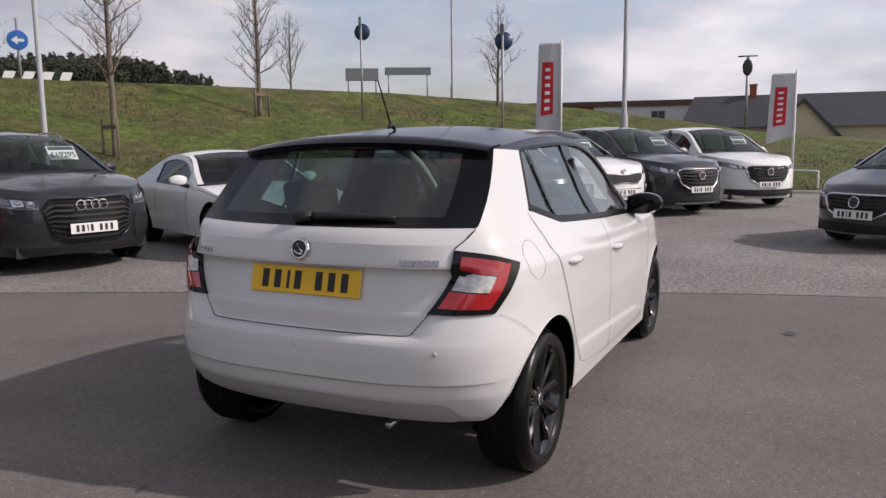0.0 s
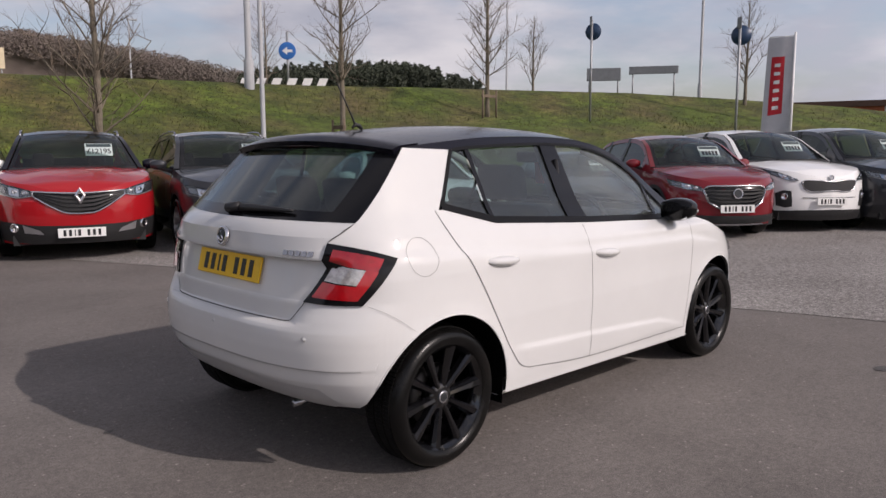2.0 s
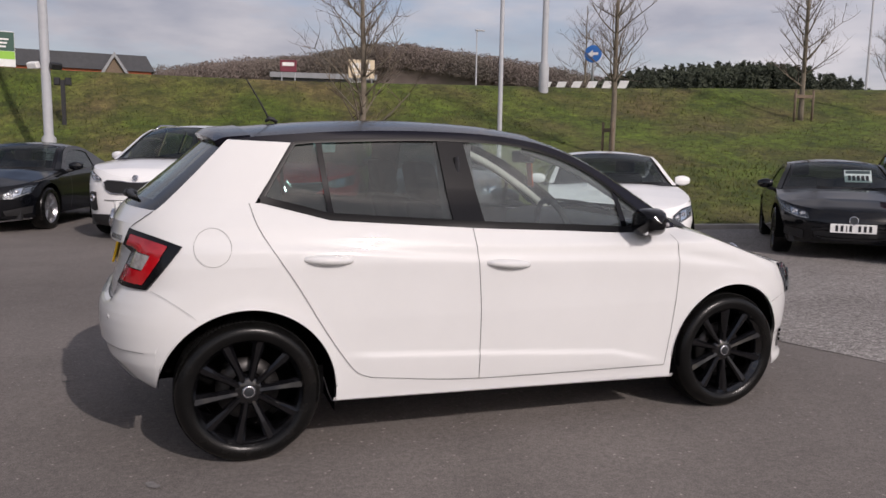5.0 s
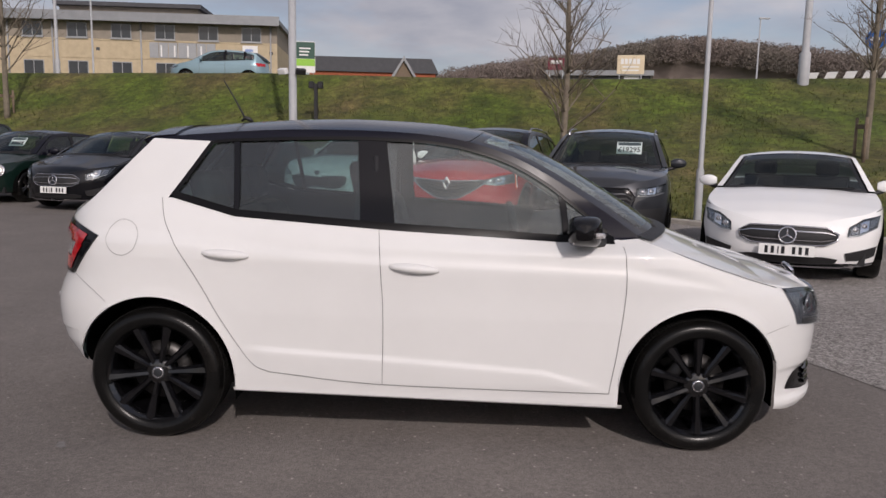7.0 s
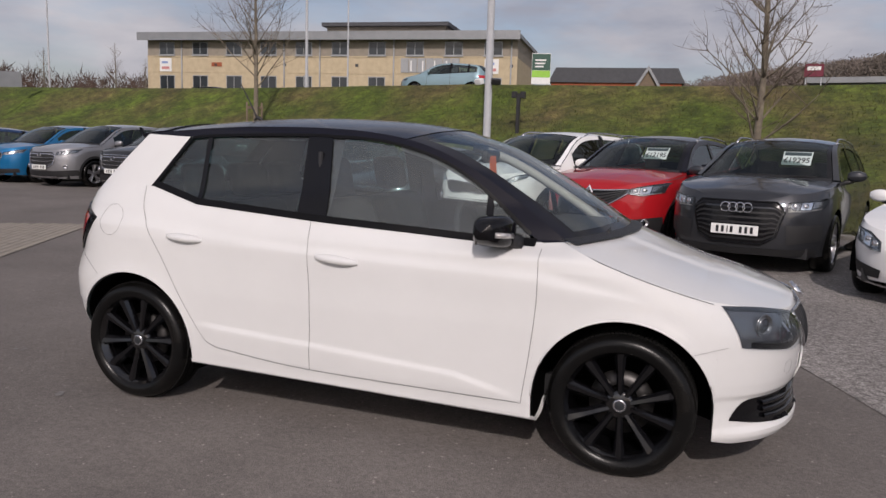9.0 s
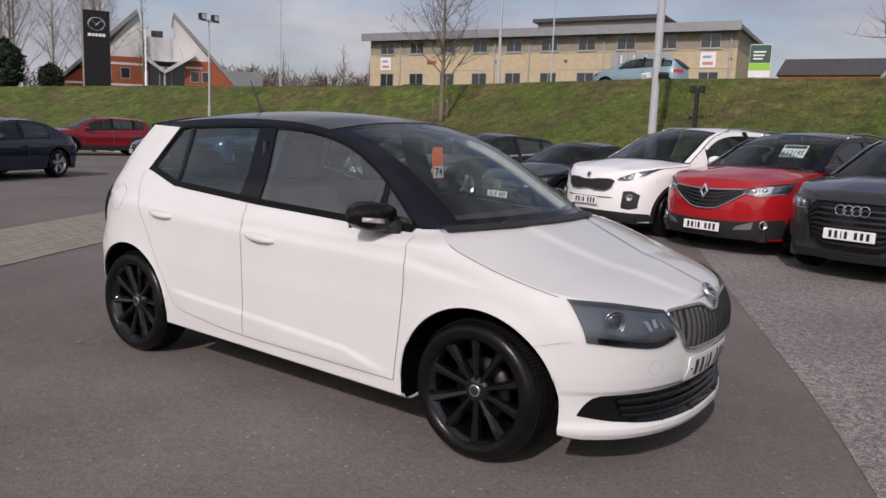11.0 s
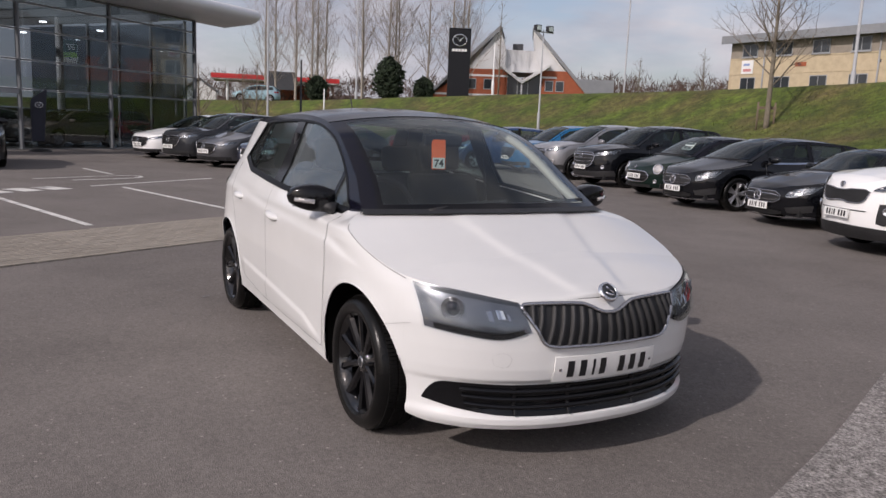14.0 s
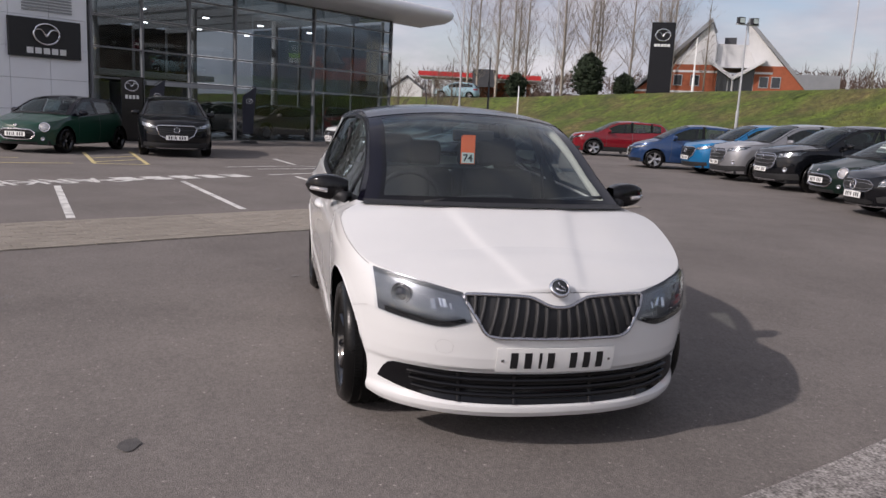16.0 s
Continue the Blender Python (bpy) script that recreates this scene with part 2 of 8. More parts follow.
def thick(P, depth, flip=False):
    """A grid made into a slab: the grid, a copy moved by depth, and the rim between them."""
    P = np.asarray(P, float)
    n, m = P.shape[:2]
    du, dv = np.gradient(P, axis=0), np.gradient(P, axis=1)
    nr = np.cross(du, dv)
    nr /= np.linalg.norm(nr, axis=2)[..., None] + 1e-12
    if flip:
        nr = -nr
    Q = P - nr * depth
    va, fa = grid_data(P, flip)
    vb, fb = grid_data(Q, not flip)
    k = n * m
    rim = [i * m for i in range(n)] + [(n - 1) * m + j for j in range(1, m)] + [i * m + m - 1 for i in range(n - 2, -1, -1)] + [j for j in range(m - 2, 0, -1)]
    side, c = [], len(rim)
    for i in range(c):
        a, b = 2 * k + i, 2 * k + (i + 1) % c
        side.append((a, b, b + c, a + c) if flip else (b, a, a + c, b + c))
    return np.vstack([va, vb, va[rim], vb[rim]]), fa + [tuple(i + k for i in f) for f in fb] + side


def box_data(x0, x1, y0, y1, z0, z1):
    v = [(x, y, z) for x in (x0, x1) for y in (y0, y1) for z in (z0, z1)]
    return v, [(0, 1, 3, 2), (4, 6, 7, 5), (0, 4, 5, 1), (2, 3, 7, 6), (0, 2, 6, 4), (1, 5, 7, 3)]


def soft_box(x0, x1, y0, y1, z0, z1, r=0.01, seg=2):
    bm = bmesh.new()
    bmesh.ops.create_cube(bm, size=1)
    for v in bm.verts:
        v.co = ((x0 + x1) / 2 + v.co.x * (x1 - x0), (y0 + y1) / 2 + v.co.y * (y1 - y0), (z0 + z1) / 2 + v.co.z * (z1 - z0))
    bmesh.ops.bevel(bm, geom=list(bm.edges), offset=r, segments=seg, affect="EDGES", profile=0.5)
    return bm


def lathe_y(profile, n=48, cy=0.0):
    """Turns a profile of (radius, y) round the y axis."""
    P = [[(r * math.cos(a), cy + y, r * math.sin(a)) for r, y in profile] for a in np.linspace(0, 2 * math.pi, n, endpoint=False)]
    return grid_data(P, flip=True, close_u=True)


def tube(points, radius, n=8):
    """A round tube along points; radius may be a list."""
    p = np.asarray(points, float)
    rr = np.broadcast_to(np.asarray(radius, float), (len(p),))
    d = np.gradient(p, axis=0)
    P = []
    for i in range(len(p)):
        t = d[i] / (np.linalg.norm(d[i]) + 1e-12)
        a = np.cross(t, (0, 0, 1) if abs(t[2]) < 0.9 else (1, 0, 0))
        a /= np.linalg.norm(a)
        b = np.cross(t, a)
        P.append([p[i] + rr[i] * (a * math.cos(w) + b * math.sin(w)) for w in np.linspace(0, 2 * math.pi, n + 1)])
    v, f = grid_data(P)
    k = len(v)
    v = np.vstack([v, p[0], p[-1]])
    m = n + 1
    f += [(k, j + 1, j) for j in range(n)] + [(k + 1, (len(p) - 1) * m + j, (len(p) - 1) * m + j + 1) for j in range(n)]
    return v, f


def text_mesh(name, body, size, mat, parent, m, depth=0.002, bold=0.0, label="", width=None, align="CENTER"):
    """Lettering as a mesh, centred on the pose m, facing its local +z."""
    cu = bpy.data.curves.new(name, "FONT")
    cu.body, cu.size, cu.extrude, cu.offset = body, size, depth, bold
    cu.align_x, cu.align_y = align, "CENTER"
    tmp = bpy.data.objects.new(name, cu)
    scene.collection.objects.link(tmp)
    me = bpy.data.meshes.new_from_object(tmp.evaluated_get(bpy.context.evaluated_depsgraph_get()))
    bpy.data.objects.remove(tmp)
    if width:
        xs = [v.co.x for v in me.vertices]
        k = width / (max(xs) - min(xs))
        for v in me.vertices:
            v.co.x *= k
    me.materials.clear()
    me.materials.append(mat)
    ob = new(name, me)
    ob.parent = parent
    ob.matrix_basis = m
    return tagged(ob, label)


# cars: one body shape, given by a few curves
class Shape:
    """The skin of a car: half width by height, ends rounded in plan, an edge line from nose to tail."""

    def __init__(s, hw, xf, xr, x1, x2, edge, belt, sill, axles, arch, crown, nf=3.0, mf=1.8, nr=4.5, mr=2.0, low_f=0.22, low_r=0.3, zax=0.3):
        s.hw_, s.xf_, s.xr_ = np.array(hw), np.array(xf), np.array(xr)
        s.x1, s.x2, s.edge, s.belt_, s.sill_ = x1, x2, edge, np.array(belt), np.array(sill)
        s.axles, s.arch, s.crown = axles, arch, crown
        s.nf, s.mf, s.nr, s.mr, s.low_f, s.low_r, s.zax = nf, mf, nr, mr, low_f, low_r, zax

    def relief(s, x, z):
        return 0.0

    def hw(s, z):
        return float(np.interp(z, s.hw_[:, 0], s.hw_[:, 1]))

    def xf(s, z):
        return float(np.interp(z, s.xf_[:, 0], s.xf_[:, 1]))

    def xr(s, z):
        return float(np.interp(z, s.xr_[:, 0], s.xr_[:, 1]))

    def belt(s, x):
        return float(np.interp(x, s.belt_[:, 0], s.belt_[:, 1]))

    def front(s, tau, z, off=0.0):
        """A point of the front skin: tau runs from the flank (0) round to the middle of the nose (1); past 1 comes the other side."""
        side = 1.0
        if tau > 1:
            tau, side = 2 - tau, -1.0
        t = min(max(tau, 0), 1)
        e = s.xf(z) - s.x1
        x, y = s.x1 + e * t, s.hw(z) * max(1 - t ** s.nf, 0) ** (1 / s.mf)
        gx, gy = s.nf * t ** (s.nf - 1) / max(e, 0.05), s.mf * (y / s.hw(z)) ** (s.mf - 1) / s.hw(z)
        k = math.hypot(gx, gy) + 1e-9
        return (x + off * gx / k, -side * (y + off * gy / k), z)

    def rear(s, tau, z, off=0.0):
        side = 1.0
        if tau > 1:
            tau, side = 2 - tau, -1.0
        t = min(max(tau, 0), 1)
        e = s.x2 - s.xr(z)
        x, y = s.x2 - e * t, s.hw(z) * max(1 - t ** s.nr, 0) ** (1 / s.mr)
        gx, gy = s.nr * t ** (s.nr - 1) / max(e, 0.05), s.mr * (y / s.hw(z)) ** (s.mr - 1) / s.hw(z)
        k = math.hypot(gx, gy) + 1e-9
        return (x - off * gx / k, -side * (y + off * gy / k), z)

    def side(s, x, z, off=0.0):
        """A point of the right flank."""
        off += s.relief(x, z)
        if x > s.x1:
            return s.front((x - s.x1) / (s.xf(z) - s.x1), z, off)
        if x < s.x2:
            return s.rear((s.x2 - x) / (s.x2 - s.xr(z)), z, off)
        return (x, -(s.hw(z) + off), z)

    def left(s, x, z, off=0.0):
        p = s.side(x, z, off)
        return (p[0], -p[1], p[2])

    def top_z(s, x):
        """The height at which the flank ends: bonnet edge, belt line or tail edge."""
        e = s.edge
        if x >= s.cowl[0]:
            return float(np.interp(x, [p[0] for p in e["bonnet"]], [p[1] for p in e["bonnet"]]))
        if x <= s.tail[0]:
            return float(np.interp(x, [p[0] for p in e["boot"]], [p[1] for p in e["boot"]]))
        return s.belt(x)

    def low_z(s, x):
        z = float(np.interp(x, s.sill_[:, 0], s.sill_[:, 1]))
        for a in s.axles:
            if abs(x - a) < s.arch - 1e-6:
                z = max(z, s.zax + math.sqrt(s.arch ** 2 - (x - a) ** 2))
        return z

    def columns(s, fine):
        """Pairs (zone, parameter) along the flank from the tail's middle to the nose's middle."""
        cols = []
        zr, zf = 0.6, 0.6
        er, ef = s.x2 - s.xr(zr), s.xf(zf) - s.x1
        xs = set(np.round(np.linspace(s.x2, s.x1, 14 * fine), 4))
        for a in s.axles:
            for k in np.linspace(-1, 1, 14 * fine):
                xs.add(round(a + s.arch * math.sin(k * math.pi / 2) * 0.9999, 6))
            xs.update((round(a - s.arch * 1.0001, 6), round(a + s.arch * 1.0001, 6)))
        rear = sorted({(s.x2 - x) / er for x in xs if x < s.x2} | set(1 - np.linspace(0, 0.62, 12 * fine) ** 1.6), reverse=True)
        front = sorted({(x - s.x1) / ef for x in xs if x > s.x1} | set(1 - np.linspace(0, 0.62, 12 * fine) ** 1.6))
        cols += [("r", t, s.x2 - er * t) for t in rear if 0 <= t <= 1]
        cols += [("s", x, x) for x in sorted(x for x in xs if s.x2 <= x <= s.x1)]
        cols += [("f", t, s.x1 + ef * t) for t in front if 0 <= t <= 1]
        return cols

    def point(s, col, z, off=0.0):
        off += s.relief(col[2], z)
        if col[0] == "r":
            return s.rear(col[1], z, off)
        if col[0] == "f":
            return s.front(col[1], z, off)
        return (col[1], -(s.hw(z) + off), z)

    def flank(s, fine, rows):
        """The lower body of one side, from sill to bonnet edge, belt and tail."""
        cols = s.columns(fine)
        P = []
        for c in cols:
            lo, hi = s.low_z(c[2]), s.top_z(c[2])
            P.append([s.point(c, lo + (hi - lo) * j / (rows - 1)) for j in range(rows)])
        return np.array(P)

    def flank_data(s, fine, rows):
        """The same as a mesh, parted at the edges of the wheel arches."""
        P = s.flank(fine, rows)
        cols = s.columns(fine)
        cuts = [0] + [i + 1 for i in range(len(cols) - 1) if abs(s.low_z(cols[i][2]) - s.low_z(cols[i + 1][2])) > .03 and abs(cols[i][2] - cols[i + 1][2]) < .0008] + [len(cols)]
        v, f = grid_data(P, flip=True)
        m = P.shape[1]
        faces = []
        for i in range(len(cols) - 1):
            if i + 1 in cuts:
                faces.append((i * m + m - 1, i * m + m - 2, (i + 1) * m + m - 1))
            else:
                faces.extend(f[i * (m - 1):(i + 1) * (m - 1)])
        return v, faces

    def end_deck(s, test, fine, across, crowns):
        """The bonnet or boot: flank to flank over the ends of those columns that pass the test. crowns: (x, bx, bz), by rising x."""
        c = np.array(crowns)
        P = []
        for col in s.columns(fine):
            if test(col[2]):
                x, y, z = s.point(col, s.top_z(col[2]))
                bx, bz = np.interp(col[2], c[:, 0], c[:, 1]), np.interp(col[2], c[:, 0], c[:, 2])
                P.append([(x + bx * (1 - abs(v) ** 2.2), y * v, z + bz * (1 - abs(v) ** 2.2)) for v in np.linspace(-1, 1, across)])
        return np.array(P)

    def deck(s, line, n, across, crowns, off=0.0, span=1.0):
        """A surface from flank to flank over an edge line (x, z), bulged by crowns (s, bx, bz) given along the line."""
        p = smooth_line(line, n)
        w = np.linspace(0, 1, n)
        c = np.array(crowns)
        bx, bz = np.interp(w, c[:, 0], c[:, 1]), np.interp(w, c[:, 0], c[:, 2])
        P = []
        for i in range(n):
            x, y, z = s.side(p[i][0], p[i][1])
            P.append([(x + bx[i] * (1 - abs(v) ** 2.2), y * v, z + bz[i] * (1 - abs(v) ** 2.2) + off) for v in np.linspace(-span, span, across)])
        return np.array(P)


def wheel(parent, x, y, R, width, rim, spokes, mat_rim, mat_face, turn=0.0, twin=False, detail=2, cap=M_SILVER):
    """A road wheel whose outer face looks towards its own side: rim with spokes, and tyre, cap and disc under it."""
    s = -1 if y < 0 else 1
    w = width / 2
    n = 32 * detail
    prof = [(rim, -w * 0.9), (rim + 0.01, -w), (R - 0.03, -w * 1.06), (R - 0.008, -w * 0.86), (R, -w * 0.6), (R + 0.001, 0), (R, w * 0.6), (R - 0.008, w * 0.86), (R - 0.022, w * 1.0), (R - 0.032, w * 1.03), (R - 0.036, w * 1.055), (R - 0.04, w * 1.045), (rim + 0.022, w * 1.035), (rim + 0.016, w * 1.06), (rim + 0.010, w * 1.05), (rim + 0.004, w * 0.99), (rim, w * 0.9)]
    spoke_items = []
    for k in range(spokes):
        a = turn + 2 * math.pi * k / spokes
        for da in ((-0.13, 0.13) if twin else (0.0,)):
            wa, wb, dish = (0.014, 0.026, 0.03) if detail > 1 else (0.022, 0.03, 0.028)
            ca, sa = math.cos(a + da), math.sin(a + da)
            cb, sb = math.cos(a + da * 1.2), math.sin(a + da * 1.2)
            r0, r1 = 0.045, rim - 0.004
            P = []
            for r, ww, c, t in ((r0, wa, ca, sa), ((r0 + r1) / 2, (wa + wb) / 2.4, (ca + cb) / 2, (sa + sb) / 2), (r1, wb, cb, sb)):
                f = (r - r0) / (r1 - r0)
                yo = (w - 0.022 - dish * (1 - f) * 0.6)
                row = []
                for q, d in ((-1, -0.035), (-1, -0.014), (-0.45, 0.002), (0.5, 0.006), (1, -0.004), (1, -0.035)):
                    q = q if k % 2 or detail < 2 else -q
                    row.append((r * c - q * ww * t, s * (yo + d), r * t + q * ww * c))
                if detail > 1 and k % 2 == 0:
                    row.reverse()
                P.append(row)
            P = np.array(P)
            spoke_items.append(join_data(grid_data(P[:, 0:2], flip=s > 0), grid_data(P[:, 1:3], flip=s > 0), grid_data(P[:, 2:4], flip=s > 0), grid_data(P[:, 3:5], flip=s > 0), grid_data(P[:, 4:6], flip=s > 0)))
    barrel = [(rim + 0.002, w * 0.93), (rim + 0.002, w * 0.86), (rim - 0.012, w * 0.8), (rim - 0.02, w * 0.2), (rim - 0.03, -w * 0.7)]
    hubp = [(0.07, w - 0.075), (0.062, w - 0.045), (0.046, w - 0.036), (0.0, w - 0.036)]
    base = mesh_object("wheel", *lathe_y([(r, s * q) for r, q in barrel], n), mat_rim, parent)
    base.location = (x, y, R)
    mesh_object("backing", *lathe_y([(rim - 0.03, -s * w * 0.7), (0.06, -s * w * 0.75), (0.07, s * (w - 0.075))], n // 2), M_LINER, base)
    mesh_object("hub", *lathe_y([(r, s * q) for r, q in hubp], n // 2), mat_rim, base)
    for item in spoke_items:
        mesh_object("spoke", *item, mat_face if detail > 1 else mat_rim, base)
    ty = mesh_object("tyre", *lathe_y(prof, n), M_RUBBER, base)
    if detail > 1:
        tread = []
        for k in range(112):
            a = 2 * math.pi * k / 112
            for y0, y1, sh in ((-w * 0.62, -w * 0.28, 0.02), (-w * 0.2, w * 0.2, 0.0), (w * 0.28, w * 0.62, -0.02)):
                P = [[((R + d) * math.cos(a + q + sh), yy, (R + d) * math.sin(a + q + sh)) for d in (-0.004, 0.0035)] for q, yy in ((0, y0), (0.045, y0), (0.045, y1), (0, y1), (0, y0))]
                tread.append(grid_data(P))
                P = [[((R + 0.0035) * math.cos(a + q + sh), yy, (R + 0.0035) * math.sin(a + q + sh)) for yy in (y0, y1)] for q in (0, 0.045)]
                tread.append(grid_data(P, flip=True))
        mesh_object("tread", *join_data(*tread), M_TREAD, base)
        for k in range(5):
            a = turn + 2 * math.pi * (k + 0.5) / 5
            c = np.array((0.056 * math.cos(a), 0, 0.056 * math.sin(a)))
            mesh_object("wheel_bolt", *tube([c + (0, s * (w - 0.06), 0), c + (0, s * (w - 0.038), 0)], 0.008, 6), M_GLOSSBLACK, base)
    mesh_object("centre_cap", *lathe_y([(0.0, s * (w - 0.029)), (0.024, s * (w - 0.029)), (0.03, s * (w - 0.033)), (0.03, s * (w - 0.045))], 20), cap, base, "small round wheel badge")
    if detail > 1:
        mesh_object("cap_ring", *lathe_y([(0.020, s * (w - 0.028)), (0.024, s * (w - 0.027)), (0.027, s * (w - 0.030))], 20), M_SATIN, base)
    mesh_object("brake_disc", *lathe_y([(0.075, s * (w - 0.09)), (0.135, s * (w - 0.09)), (0.135, s * (w - 0.11))], 28), M_DISC, base)
    return base


def plate(parent, m, mat, width=0.52, marks=True, label="number plate with plain dark bars"):
    """A plate lying in the local xy plane, facing +z."""
    ob = part("number_plate", soft_box(-width / 2, width / 2, -0.0555, 0.0555, -0.006, 0.004, 0.003, 1), mat, parent, label)
    ob.matrix_basis = m
    if marks:
        k = width / 0.52
        for i, cx in enumerate((-0.187, -0.128, -0.076, -0.03, 0.07, 0.13, 0.19)):
            w = 0.012 if i in (2,) else 0.031
            mesh_object("plate_bar", *box_data((cx - w / 2) * k, (cx + w / 2) * k, -0.037, 0.037, 0.0035, 0.0062), M_INK, ob, smooth=False)
    return ob


def facing(p, normal, up=(0, 0, 1)):
    """A pose at p whose local z is the normal and whose local y is as upright as can be."""
    z = Vector(normal).normalized()
    x = Vector(up).cross(z).normalized()
    y = z.cross(x)
    return Matrix((( x.x, y.x, z.x, p[0]), (x.y, y.y, z.y, p[1]), (x.z, y.z, z.z, p[2]), (0, 0, 0, 1)))


def both(name, data, mat, parent, label="", smooth=True):
    """A part for the right side and its mirror image for the left."""
    a = mesh_object(name, *data, mat, parent, label, smooth)
    b = mesh_object(name, *mirror_y(data), mat, parent, label, smooth)
    return a, b


def seat_data(x, y, w=0.5, h=0.62, z=0.32):
    """A car seat: cushion, raked backrest and headrest, each a rounded block."""
    items = []

    def block(x0, x1, y0, y1, z0, z1, lean=0.0, r=0.05):
        bm = soft_box(x0, x1, y0, y1, z0, z1, r, 3)
        for v in bm.verts:
            v.co.x -= lean * (v.co.z - z0)
        bm.verts.ensure_lookup_table()
        d = ([tuple(v.co) for v in bm.verts], [tuple(v.index for v in f.verts) for f in bm.faces])
        bm.free()
        return d
    items.append(block(x - 0.1, x + 0.42, y - w / 2, y + w / 2, z, z + 0.17))
    items.append(block(x - 0.16, x - 0.02, y - w / 2, y + w / 2, z + 0.1, z + 0.1 + h, 0.3))
    items.append(block(x - 0.3 - 0.05, x - 0.3 + 0.06, y - 0.14, y + 0.14, z + 0.12 + h, z + 0.31 + h, 0.2, 0.04))
    return join_data(*items)


TEMPLATES = {
    "suv": dict(bonnet=[(0.0, .53), (.025, .585), (.10, .62), (.20, .645), (.265, .66)], arc=[(.265, .66), (.33, .765), (.40, .88), (.46, .94)],
                roof=[(.46, .94), (.55, .965), (.70, .96), (.86, .925)], rear=[(.86, .925), (.92, .79), (.955, .67)], boot=[(.955, .67), (.98, .645), (1.0, .60)],
                belt=[(.265, .64), (.5, .655), (.8, .70), (.955, .72)], side_top=.93),
    "crossover": dict(bonnet=[(0.0, .52), (.025, .575), (.10, .615), (.20, .645), (.28, .665)], arc=[(.28, .665), (.345, .77), (.41, .875), (.475, .935)],
                      roof=[(.475, .935), (.56, .962), (.69, .952), (.83, .90)], rear=[(.83, .90), (.90, .79), (.945, .69)], boot=[(.945, .69), (.975, .655), (1.0, .60)],
                      belt=[(.28, .645), (.5, .66), (.8, .71), (.945, .73)], side_top=.92),
    "hatch": dict(bonnet=[(0.0, .455), (.03, .525), (.10, .565), (.19, .62), (.26, .66)], arc=[(.26, .66), (.33, .77), (.40, .875), (.47, .94)],
                  roof=[(.47, .94), (.56, .962), (.70, .95), (.86, .90)], rear=[(.86, .90), (.925, .77), (.96, .67)], boot=[(.96, .67), (.98, .64), (1.0, .58)],
                  belt=[(.26, .64), (.5, .655), (.8, .70), (.96, .72)], side_top=.93),
    "saloon": dict(bonnet=[(0.0, .45), (.03, .52), (.10, .56), (.19, .61), (.285, .65)], arc=[(.285, .65), (.35, .76), (.42, .875), (.48, .94)],
                   roof=[(.48, .94), (.56, .962), (.66, .95), (.75, .90)], rear=[(.75, .90), (.83, .79), (.89, .71)], boot=[(.89, .71), (.96, .69), (1.0, .61)],
                   belt=[(.285, .63), (.5, .645), (.75, .675), (.89, .69)], side_top=.92),
    "roadster": dict(bonnet=[(0.0, .44), (.03, .52), (.10, .58), (.20, .63), (.33, .68)], arc=[(.33, .68), (.39, .78), (.45, .90), (.50, .955)],
                     roof=[(.50, .955), (.57, .975), (.64, .96), (.71, .90)], rear=[(.71, .90), (.79, .79), (.85, .72)], boot=[(.85, .72), (.95, .695), (1.0, .61)],
                     belt=[(.33, .665), (.5, .67), (.75, .69), (.85, .70)], side_top=.94),
}


